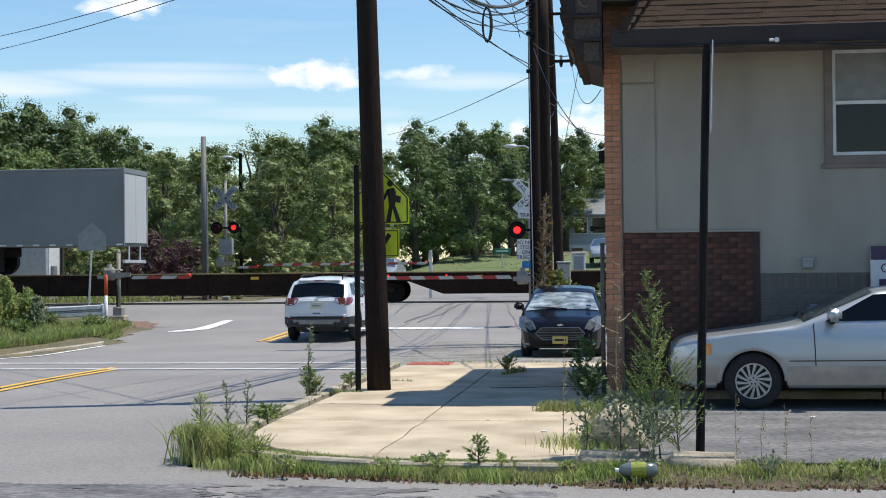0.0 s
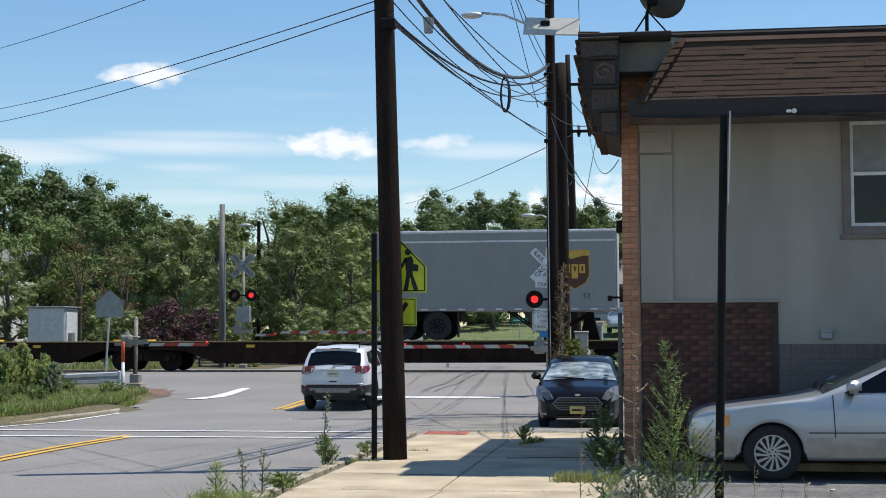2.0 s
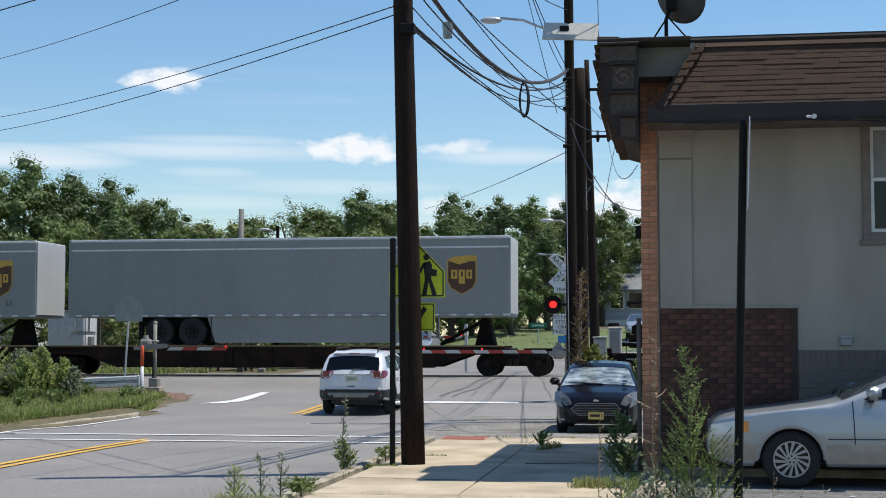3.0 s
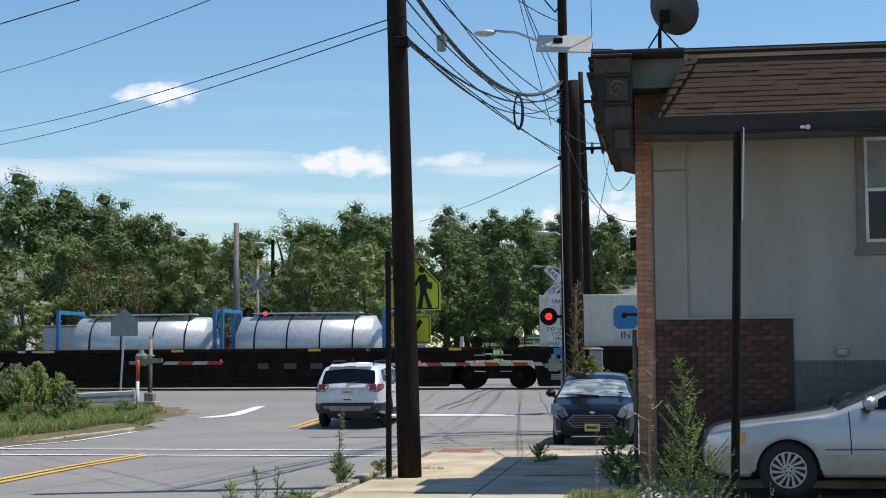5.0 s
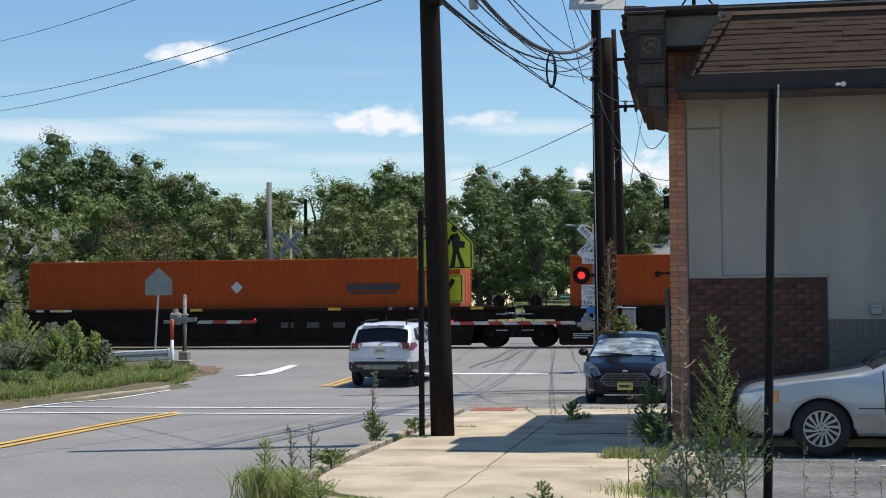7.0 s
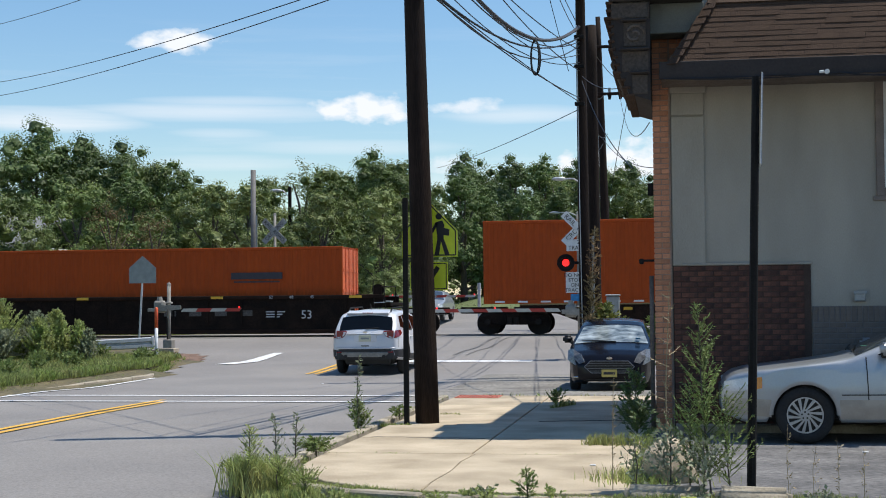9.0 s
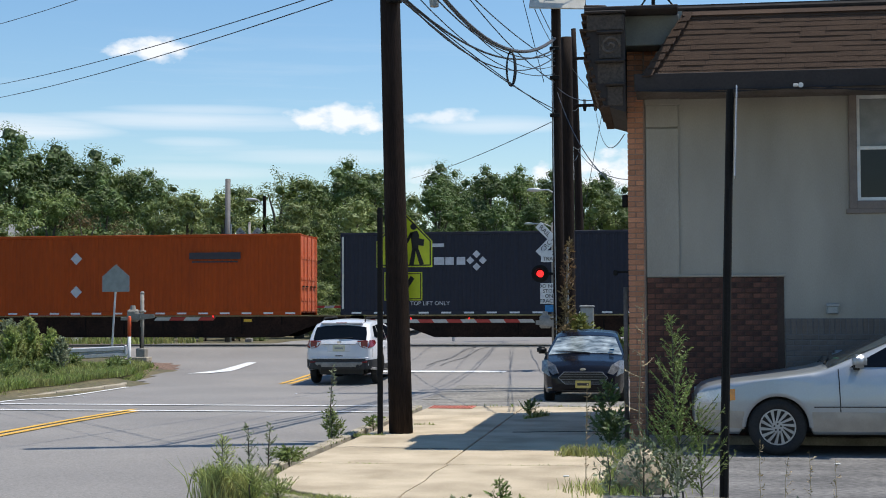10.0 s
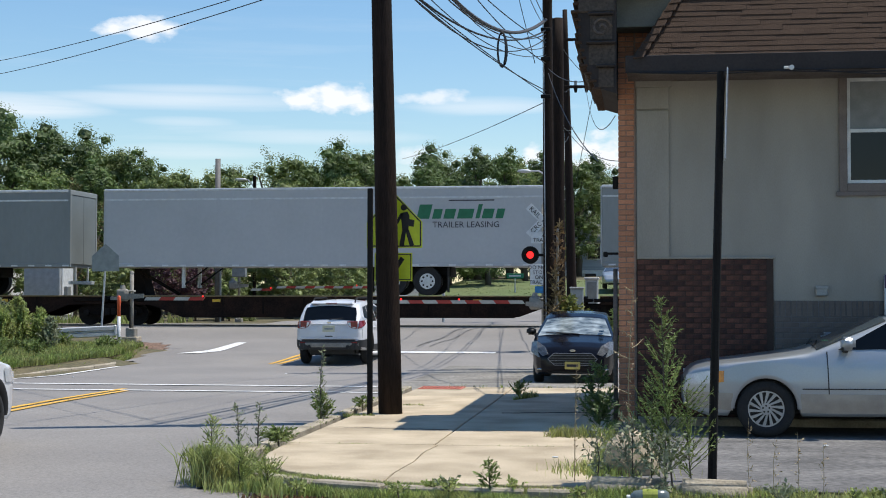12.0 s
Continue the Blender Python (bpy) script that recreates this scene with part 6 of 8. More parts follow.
def car_wheel(parent, x, y, r, out, spokes, twist=0.0, w=0.2):
    wl = part("wheel", tyre(r, w), RUBBER, parent, "black tyre on an alloy rim", smooth=True, at=pose(x, y, r))
    s = out * (w / 2 - 0.03)
    part("rim_barrel", disc(bmesh.new(), (0, 0), r * 0.64, "x", s - out * 0.05 - 0.002, s - out * 0.05 + 0.002, 24), SIGN_BLACK, wl)
    bm = bmesh.new()
    n = 32
    ra, rb = r * 0.66, r * 0.585
    lo = [[bm.verts.new((s + d, q * math.cos(k * 2 * math.pi / n), q * math.sin(k * 2 * math.pi / n))) for k in range(n)] for q, d in ((ra, out * 0.012), (rb, out * 0.012), (rb, -out * 0.02))]
    for q, t in zip(lo, lo[1:]):
        for k in range(n):
            bm.faces.new((q[k], q[(k + 1) % n], t[(k + 1) % n], t[k]))
    part("rim", bm, ALLOY, wl, smooth=False)
    part("hub", disc(bmesh.new(), (0, 0), r * 0.2, "x", min(s - out * 0.03, s + out * 0.012), max(s - out * 0.03, s + out * 0.012), 20), ALLOY, wl)
    for k in range(spokes):
        a = k * 2 * math.pi / spokes
        wd = 0.62 * math.pi * r * 0.4 / spokes
        p0, p1 = r * 0.18, r * 0.6
        b = a + twist
        quad = [(p0 * math.cos(a) - wd * 0.6 * math.sin(a), p0 * math.sin(a) + wd * 0.6 * math.cos(a)), (p0 * math.cos(a) + wd * 0.6 * math.sin(a), p0 * math.sin(a) - wd * 0.6 * math.cos(a)),
                (p1 * math.cos(b) + wd * math.sin(b), p1 * math.sin(b) - wd * math.cos(b)), (p1 * math.cos(b) - wd * math.sin(b), p1 * math.sin(b) + wd * math.cos(b))]
        part("spoke", prism(bmesh.new(), quad, "x", min(s - out * 0.025, s + out * 0.006), max(s - out * 0.025, s + out * 0.006)), ALLOY, wl)
    for k in range(5):
        a = k * 2 * math.pi / 5 + 0.3
        part("lug_hole", disc(bmesh.new(), (r * 0.115 * math.cos(a), r * 0.115 * math.sin(a)), r * 0.035, "x", s + out * 0.012 - 0.002, s + out * 0.012 + 0.002, 8), SIGN_BLACK, wl)


def car_base(name, label, sh, paint, spokes, at, twist=0.0, group="cars"):
    c = thing(name, label, "car", group, at=at)
    part("body", sh.skin(), paint, c, smooth=True)
    part("underbody", rbox(-sh.half * 0.62, sh.half * 0.62, 0.35, sh.length - 0.3, 0.24, 0.5, 0.02), SIGN_BLACK, c)
    for w in sh.wheels:
        for s in (-1, 1):
            part("wheel_well", rbox(s * sh.half * 0.55 - 0.15, s * sh.half * 0.55 + 0.15, w - sh.arch, w + sh.arch, 0.28, sh.wheel_r + sh.arch - 0.02, 0.02), SIGN_BLACK, c)
            car_wheel(c, s * (sh.half - 0.125), w, sh.wheel_r, s, spokes, twist)
    return c


def mirror(c, sh, y, z, paint, s, dx=0.12):
    x = s * sh.width(y, z)
    part("mirror", bevel(box(bmesh.new(), min(x + s * 0.02, x + s * (dx + 0.1)), max(x + s * 0.02, x + s * (dx + 0.1)), y - 0.09, y + 0.06, z, z + 0.15), 0.035, 2), paint, c, smooth=True)
    part("mirror_foot", rbox(min(x - s * 0.02, x + s * 0.06), max(x - s * 0.02, x + s * 0.06), y - 0.03, y + 0.04, z - 0.03, z + 0.04, 0.01), CLADDING, c)


def arch_trim(c, sh, w, s, paint, wide=0.05):
    """A lip round a wheel arch on one side."""
    q, n, last = bmesh.new(), 22, None
    for k in range(n + 1):
        a = math.pi * k / n
        y, z = w + (sh.arch + wide) * math.cos(a), sh.wheel_r + (sh.arch + wide) * math.sin(a)
        y2, z2 = w + (sh.arch - 0.03) * math.cos(a), sh.wheel_r + (sh.arch - 0.03) * math.sin(a)
        row = [q.verts.new((s * (sh.width(y, z) + 0.012), y, z)), q.verts.new((s * (sh.width(y2, z2) + 0.012), y2, z2)), q.verts.new((s * (sh.width(y2, z2) - 0.06), y2, z2))]
        if last:
            q.faces.new((last[0], last[1], row[1], row[0]))
            q.faces.new((last[1], last[2], row[2], row[1]))
        last = row
    part("arch_trim", q, paint, c, smooth=True)


def suv(at, label, name="suv"):
    L = 4.52
    sh = Shell(L, 0.925, [(0, 0.93), (0.025, 1.03), (0.07, 1.14), (0.20, 1.30), (0.36, 1.50), (0.43, 1.565), (0.55, 1.61), (0.9, 1.655), (1.6, 1.68), (2.3, 1.66), (2.72, 1.57), (3.45, 1.13), (3.55, 1.10), (4.2, 0.97), (4.42, 0.86), (4.52, 0.70)],
               [(0, 0.50), (0.12, 0.44), (0.5, 0.36), (4.2, 0.30), (4.52, 0.36)],
               [(0.25, 0.94), (0.45, 0.985), (0.75, 1.0), (0.98, 0.985), (1.10, 0.94), (1.30, 0.86), (1.50, 0.775), (1.62, 0.70), (1.70, 0.62)],
               [(0, 0.80), (0.03, 0.86), (0.10, 0.915), (0.25, 0.96), (0.5, 0.99), (1.0, 1.0), (3.4, 1.0), (4.1, 0.96), (4.4, 0.86), (4.52, 0.76)], (0.93, 3.62), 0.355, 0.065)
    c = car_base(name, label, sh, CAR_WHITE, 5, at)
    part("rear_window", sh.top_patch(0.085, 0.365, 0.87, 0.90), TINT, c, "dark rear window", smooth=True)
    part("windscreen", sh.top_patch(2.76, 3.42, 0.9, 0.93), TINT, c, smooth=True)
    for s in (-1, 1):
        part("side_window", sh.side_patch([(0.50, 1.22), (1.02, 1.14), (1.10, 1.50), (0.74, 1.48)], s), TINT, c, smooth=True)
        part("side_window", sh.side_patch([(1.08, 1.13), (1.95, 1.09), (1.95, 1.535), (1.16, 1.51)], s), TINT, c, smooth=True)
        part("side_window", sh.side_patch([(2.03, 1.09), (3.05, 1.08), (2.70, 1.46), (2.03, 1.535)], s), TINT, c, smooth=True)
        part("lower_cladding", sh.side_patch([(1.33, 0.36), (3.22, 0.32), (3.22, 0.48), (1.33, 0.50)], s, 0.012), CLADDING, c)
        part("bumper_corner", sh.side_patch([(0.02, 0.46), (0.56, 0.42), (0.54, 0.66), (0.0, 0.64)], s, 0.012), CLADDING, c, "black plastic bumper corner")
        for w in sh.wheels:
            arch_trim(c, sh, w, s, CLADDING)
        lm = part("tail_lamp", sh.side_patch([(0.0, 0.93), (0.44, 1.06), (0.40, 1.14), (0.06, 1.13)], s, 0.014), TAIL, c, "red wrap-round tail lamp", smooth=True)
        part("lamp_face", bevel(prism(bmesh.new(), [(s * 0.47, 1.115), (s * 0.53, 0.99), (s * 0.60, 0.945), (s * 0.735, 0.925), (s * 0.745, 1.13)], "y", -0.014, 0.07), 0.012), TAIL, lm)
        part("clear_lens", bevel(prism(bmesh.new(), [(s * 0.49, 1.085), (s * 0.545, 0.99), (s * 0.585, 0.975), (s * 0.565, 1.09)], "y", -0.020, 0.0), 0.004), CLEAR, lm)
        part("clear_lens", bevel(prism(bmesh.new(), [(s * 0.62, 0.955), (s * 0.72, 0.94), (s * 0.72, 0.965), (s * 0.62, 0.98)], "y", -0.020, 0.0), 0.004), CLEAR, lm)
        part("headlamp", sh.side_patch([(3.95, 0.74), (4.36, 0.72), (4.36, 0.84), (3.92, 0.90)], s, 0.01), CLEAR, c, smooth=True)
        part("rear_reflector", rbox(min(s * 0.60, s * 0.74), max(s * 0.60, s * 0.74), -0.044, 0.0, 0.565, 0.595, 0.006), TAIL, c)
        part("exhaust", tube(bmesh.new(), [(s * 0.50, -0.06, 0.47), (s * 0.50, 0.2, 0.47)], 0.048, 12), SIGN_BLACK, c)
        part("roof_rail", tube(bmesh.new(), [(s * 0.55, 0.62, 1.60), (s * 0.55, 0.80, 1.70), (s * 0.55, 2.2, 1.72), (s * 0.55, 2.4, 1.64)], 0.022, 8), STEEL_DARK, c)
        part("hatch_seam", sh.side_patch([(0.10, 0.70), (0.112, 0.70), (0.14, 0.93), (0.128, 0.93)], s, 0.004, 2, 4), SIGN_BLACK, c)
        part("door_seam", sh.side_patch([(1.30, 0.52), (1.312, 0.52), (1.16, 1.10), (1.148, 1.10)], s, 0.004, 2, 8), SIGN_BLACK, c)
        part("door_seam", sh.side_patch([(2.0, 0.46), (2.012, 0.46), (2.0, 1.08), (1.988, 1.08)], s, 0.004, 2, 8), SIGN_BLACK, c)
        part("door_handle", rbox(min(s * 0.90, s * 0.95), max(s * 0.90, s * 0.95), 1.35, 1.55, 0.93, 0.965, 0.01), CAR_WHITE, c)
        mirror(c, sh, 2.95, 1.08, CAR_WHITE, s)
    part("rear_bumper", bevel(prism(bmesh.new(), [(-0.70, -0.035), (0.70, -0.035), (0.80, 0.05), (0.84, 0.16), (-0.84, 0.16), (-0.80, 0.05)], "z", 0.39, 0.655), 0.03, 2), CLADDING, c, "black lower bumper")
    part("skid_plate", bevel(prism(bmesh.new(), [(-0.60, 0.575), (-0.62, 0.54), (-0.50, 0.455), (0.50, 0.455), (0.62, 0.54), (0.60, 0.575)], "y", -0.055, 0.0), 0.012), CAST_GREY, c, "silver skid plate")
    part("bumper_step", bevel(prism(bmesh.new(), [(-0.72, -0.03), (0.72, -0.03), (0.80, 0.04), (-0.80, 0.04)], "z", 0.66, 0.70), 0.012), CAR_WHITE, c)
    part("hatch_pull", rbox(-0.10, 0.10, -0.016, 0.01, 0.725, 0.75, 0.006), SIGN_BLACK, c)
    part("plate_recess", rbox(-0.30, 0.30, -0.006, 0.03, 0.84, 1.02, 0.01), CAR_WHITE, c)
    part("hatch_strip", rbox(-0.46, 0.46, -0.012, 0.05, 1.03, 1.055, 0.006), CAR_WHITE, c)
    pl = part("number_plate", rbox(-0.16, 0.16, -0.022, -0.006, 0.85, 1.01, 0.004), PLATE_W, c, "pale number plate")
    part("plate_bar", rbox(-0.11, 0.11, -0.0235, -0.022, 0.905, 0.95, 0.0005), SIGN_BACK, pl)
    part("emblem", disc(bmesh.new(), (0, 1.085), 0.06, "y", 0.02, 0.06, 18, 0.42), CHROME, c)
    part("wiper", tube(bmesh.new(), [(0.0, 0.075, 1.17), (0.34, 0.095, 1.20)], 0.012, 6), SIGN_BLACK, c)
    part("spoiler", bevel(prism(bmesh.new(), [(0.34, 1.555), (0.36, 1.595), (0.62, 1.64), (0.62, 1.58), (0.42, 1.53)], "x", -0.55, 0.55), 0.015), CAR_WHITE, c)
    part("brake_light", rbox(-0.14, 0.14, 0.332, 0.36, 1.565, 1.585, 0.004), TAIL, c)
    part("antenna", tube(bmesh.new(), [(0, 0.85, 1.66), (0, 0.72, 1.80)], 0.008, 5), SIGN_BLACK, c)
    return c


suv(pose(-8.02, 36.78, road_z(38.5) - 0.01, 0, 0, 0), "white compact SUV with dark rear window waiting at the crossing")


def hatchback(at):
    L = 4.05
    sh = Shell(L, 0.86, [(0, 0.85), (0.06, 1.0), (0.4, 1.36), (0.6, 1.43), (1.4, 1.475), (2.1, 1.43), (2.35, 1.36), (3.12, 0.99), (3.2, 0.965), (3.7, 0.86), (3.93, 0.76), (4.05, 0.60)],
               [(0, 0.35), (0.2, 0.24), (3.85, 0.20), (4.05, 0.26)],
               [(0.2, 0.93), (0.4, 0.985), (0.65, 1.0), (0.88, 0.985), (1.0, 0.93), (1.2, 0.83), (1.36, 0.745), (1.5, 0.69)],
               [(0, 0.86), (0.3, 0.96), (0.8, 1.0), (3.2, 1.0), (3.65, 0.96), (3.9, 0.87), (4.05, 0.74)], (0.72, 3.21), 0.305, 0.045)
    c = car_base("hatchback", "dark blue compact car parked facing the sidewalk", sh, CAR_NAVY, 7, at)
    # the pale cloudy sky reflection is painted into the windscreen's colour
    part("windscreen", sh.top_patch(2.40, 3.10, 0.90, 0.93), mat("windscreen_painted_reflection", (0.40, 0.45, 0.45), 0.15, vary=0.3, scale=3, fine=7, second=(0.05, 0.07, 0.075), amount=1.0, coat=0.8, stretch=(1, 2, 2)), c, "windscreen with a pale cloudy sky reflection in its colour", smooth=True)
    part("rear_window", sh.top_patch(0.08, 0.4, 0.85, 0.9), TINT, c, smooth=True)
    for s in (-1, 1):
        part("side_window", sh.side_patch([(0.75, 1.02), (1.7, 0.99), (1.7, 1.34), (0.85, 1.33)], s), TINT, c, smooth=True)
        part("side_window", sh.side_patch([(1.78, 0.99), (2.85, 0.97), (2.35, 1.28), (1.78, 1.34)], s), TINT, c, smooth=True)
        q = bmesh.new()
        pts = [(0.45, 3.98, 0.60), (0.64, 3.92, 0.53), (0.81, 3.72, 0.63), (0.81, 3.52, 0.83), (0.69, 3.72, 0.85), (0.53, 3.89, 0.76)]
        vs = [q.verts.new((s * (x + 0.045), y + 0.085, z + 0.03)) for x, y, z in pts]
        cen = q.verts.new((s * 0.72, 3.93, 0.74))
        for k in range(6):
            q.faces.new((vs[k], vs[(k + 1) % 6], cen))
        hl = part("headlamp", q, mat("hazy_headlamp_lens", (0.17, 0.175, 0.18), 0.10, vary=0.4, scale=9, fine=30, second=(0.09, 0.09, 0.10), amount=0.8, coat=0.5), c, "swept-back clear headlamp")
        hl.modifiers.new("thick", "SOLIDIFY").thickness = 0.03
        part("fog_trim", rbox(min(s * 0.50, s * 0.72), max(s * 0.50, s * 0.72), 3.93, 4.03, 0.30, 0.335, 0.01), CHROME, c)
        mirror(c, sh, 2.75, 0.98, SIGN_BLACK, s)
        part("wiper", tube(bmesh.new(), [(s * 0.1, 3.11, 1.01), (s * 0.1 + 0.5, 3.05, 1.04)], 0.01, 5), SIGN_BLACK, c)
    hexa = [(-0.50, 0.53), (-0.38, 0.645), (0.38, 0.645), (0.50, 0.53), (0.36, 0.405), (-0.36, 0.405)]
    gl = part("grille", prism(bmesh.new(), hexa, "y", 4.0, 4.055), SIGN_BLACK, c, "black hexagonal grille with chrome bars")
    for k in range(4):
        z = 0.44 + k * 0.052
        w = 0.50 - abs(z - 0.53) * 0.95
        part("grille_bar", rbox(-w + 0.02, w - 0.02, 4.05, 4.062, z, z + 0.009, 0.002), mat("dull_grille_chrome", (0.30, 0.31, 0.32), 0.3, metal=0.8), gl)
    for (ax, az), (bx, bz) in zip(hexa, hexa[1:] + hexa[:1]):
        part("grille_rim", tube(bmesh.new(), [(ax, 4.055, az), (bx, 4.055, bz)], 0.008, 6), mat("dull_grille_chrome", (0.30, 0.31, 0.32), 0.3, metal=0.8), gl)
    part("lower_intake", rbox(-0.55, 0.55, 3.97, 4.045, 0.24, 0.38, 0.02), SIGN_BLACK, c)
    pl = part("number_plate", rbox(-0.155, 0.155, 4.06, 4.085, 0.325, 0.475, 0.004), PLATE_Y, c, "pale yellow number plate")
    part("plate_bar", rbox(-0.115, 0.115, 4.085, 4.089, 0.375, 0.425, 0.002), INK, pl)
    part("emblem", disc(bmesh.new(), (0, 0.70), 0.06, "y", 3.99, 4.03, 18, 0.42), CHROME, c)
    part("inspection_sticker", rbox(0, 0.10, -0.003, 0.0, 0, 0.07, 0.001), LOGO_BLUE, c, at=pose(-0.60, 3.02, 1.05, -60))
    return c


hatchback(pose(-1.47, 33.8, road_z(32) + 0.01, 0, 0, 180))


def sedan(at):
    L = 4.95
    t = [(0, 0.62), (0.06, 0.76), (0.14, 0.81), (0.3, 0.85), (0.8, 0.91), (1.2, 0.965), (1.40, 1.00), (1.46, 1.02), (2.30, 1.37), (2.6, 1.40), (3.2, 1.41), (3.6, 1.36), (4.15, 1.08), (4.25, 1.04), (4.8, 0.98), (4.95, 0.72)]
    sh = Shell(L, 0.905, [(L - u, z) for u, z in t[::-1]],
               [(0, 0.36), (0.25, 0.26), (4.7, 0.24), (4.95, 0.34)],
               [(0.2, 0.92), (0.42, 0.985), (0.62, 1.0), (0.86, 0.975), (0.98, 0.93), (1.2, 0.81), (1.42, 0.70)],
               [(0, 0.84), (0.3, 0.95), (0.9, 1.0), (4.0, 1.0), (4.5, 0.94), (4.8, 0.85), (4.95, 0.74)], (L - 0.92 - 2.91, L - 0.92), 0.325, 0.05)
    c = car_base("sedan", "silver older sedan parked beside the building", sh, CAR_SILVER, 14, at, twist=0.35)
    part("windscreen", sh.top_patch(L - 2.28, L - 1.49, 0.92, 0.94), SCREEN, c, smooth=True)
    part("rear_window", sh.top_patch(L - 4.13, L - 3.62, 0.92, 0.92), TINT, c, smooth=True)
    for s in (-1, 1):
        part("side_window", sh.side_patch([(L - 2.85, 1.02), (L - 1.72, 1.00), (L - 2.28, 1.30), (L - 2.85, 1.33)], s), TINT, c, smooth=True)
        part("side_window", sh.side_patch([(L - 3.95, 1.04), (L - 2.93, 1.02), (L - 2.93, 1.33), (L - 3.6, 1.29)], s), TINT, c, smooth=True)
        part("lower_panel", sh.side_patch([(L - 3.45, 0.28), (L - 1.30, 0.28), (L - 1.30, 0.50), (L - 3.45, 0.50)], s, 0.005), CAR_GOLD, c, smooth=True)
        part("side_moulding", sh.side_patch([(L - 3.42, 0.560), (L - 1.32, 0.550), (L - 1.32, 0.562), (L - 3.42, 0.572)], s, 0.012, m=2), CLADDING, c)
        part("front_bumper_side", sh.side_patch([(L - 0.55, 0.30), (L - 0.03, 0.34), (L - 0.03, 0.52), (L - 0.55, 0.50)], s, 0.01), CAR_GOLD, c, smooth=True)
        part("headlamp", sh.side_patch([(L - 0.335, 0.61), (L - 0.03, 0.58), (L - 0.03, 0.70), (L - 0.315, 0.755)], s, 0.008), CLEAR, c, smooth=True)
        part("corner_lamp", sh.side_patch([(L - 0.45, 0.63), (L - 0.345, 0.61), (L - 0.325, 0.745), (L - 0.45, 0.755)], s, 0.012), AMBER, c, "amber corner lamp", smooth=True)
        for y in (L - 1.62, L - 2.90):
            part("door_seam", sh.side_patch([(y - 0.006, 0.32), (y + 0.006, 0.32), (y + 0.03, 0.98), (y + 0.018, 0.98)], s, 0.004, 2, 8), SIGN_BLACK, c)
        part("door_handle", rbox(min(s * 0.88, s * 0.925), max(s * 0.88, s * 0.925), L - 2.95, L - 2.78, 0.80, 0.83, 0.01), CAR_SILVER, c)
        mirror(c, sh, L - 1.80, 1.0, CAR_SILVER, s, 0.13)
        arch_trim(c, sh, L - 0.92, s, CAR_SILVER, 0.015)
        arch_trim(c, sh, L - 0.92 - 2.91, s, CAR_SILVER, 0.015)
        part("wiper", tube(bmesh.new(), [(s * 0.3 - 0.25, L - 1.47, 1.035), (s * 0.3 + 0.25, L - 1.57, 1.08)], 0.01, 5), SIGN_BLACK, c)
    part("grille", rbox(-0.42, 0.42, L - 0.06, L + 0.01, 0.52, 0.64, 0.01), SIGN_BLACK, c)
    part("inspection_sticker", rbox(-0.75, -0.65, L - 1.62, L - 1.56, 1.10, 1.105, 0.001), LOGO_GREEN, c)
    return c


# nose towards the sidewalk
sedan(pose(0.43 + 4.95, 17.93, 0.0, 0, 0, 90))
passing = suv(pose(-6.5, 7.0, road_z(10), 0, 0, 0), "white SUV rolling up to the crossing", "moving_suv")
# ---- trees and plants ----
LEAF = [mat("leaf_mid_green", (0.125, 0.180, 0.045), 0.55, vary=0.2, scale=0.35, fine=3, second=(0.185, 0.225, 0.065), island=0.35, obj=0.22, translucent=0.28, amount=0.9),
        mat("leaf_dark_green", (0.098, 0.150, 0.042), 0.55, vary=0.2, scale=0.35, fine=3, second=(0.125, 0.178, 0.05), island=0.35, obj=0.22, translucent=0.26, amount=0.9),
        mat("leaf_light_green", (0.185, 0.235, 0.068), 0.55, vary=0.2, scale=0.35, fine=3, second=(0.235, 0.265, 0.09), island=0.35, obj=0.2, translucent=0.3, amount=0.9),
        mat("leaf_purple", (0.11, 0.05, 0.055), 0.6, vary=0.2, scale=0.5, fine=3, island=0.4, translucent=0.3),
        mat("leaf_rusty", (0.20, 0.11, 0.05), 0.7, vary=0.2, scale=0.5, fine=3, second=(0.11, 0.13, 0.04), island=0.4, translucent=0.3, amount=0.9),
        mat("weed_leaf", (0.165, 0.225, 0.062), 0.6, vary=0.2, scale=2, fine=12, second=(0.20, 0.245, 0.075), island=0.45, translucent=0.35, amount=0.8)]
BARK = mat("grey_bark", (0.11, 0.09, 0.07), 0.9, vary=0.3, scale=3, fine=20, bump=0.6, stretch=(3, 3, 0.5))
STRAW = mat("dry_stalk", (0.42, 0.33, 0.19), 0.9, vary=0.25, fine=20, island=0.3)
GRASS = mat("grass_blade", (0.25, 0.33, 0.085), 0.7, vary=0.2, scale=0.8, fine=6, second=(0.34, 0.32, 0.13), island=0.45, translucent=0.45, amount=0.8)


ICO = bmesh.new()
bmesh.ops.create_icosphere(ICO, subdivisions=2, radius=1.0)
ICO.verts.ensure_lookup_table()
CORE_V = np.array([tuple(v.co) for v in ICO.verts])
CORE_F = np.array([[v.index for v in f.verts] for f in ICO.faces])
ICO.free()


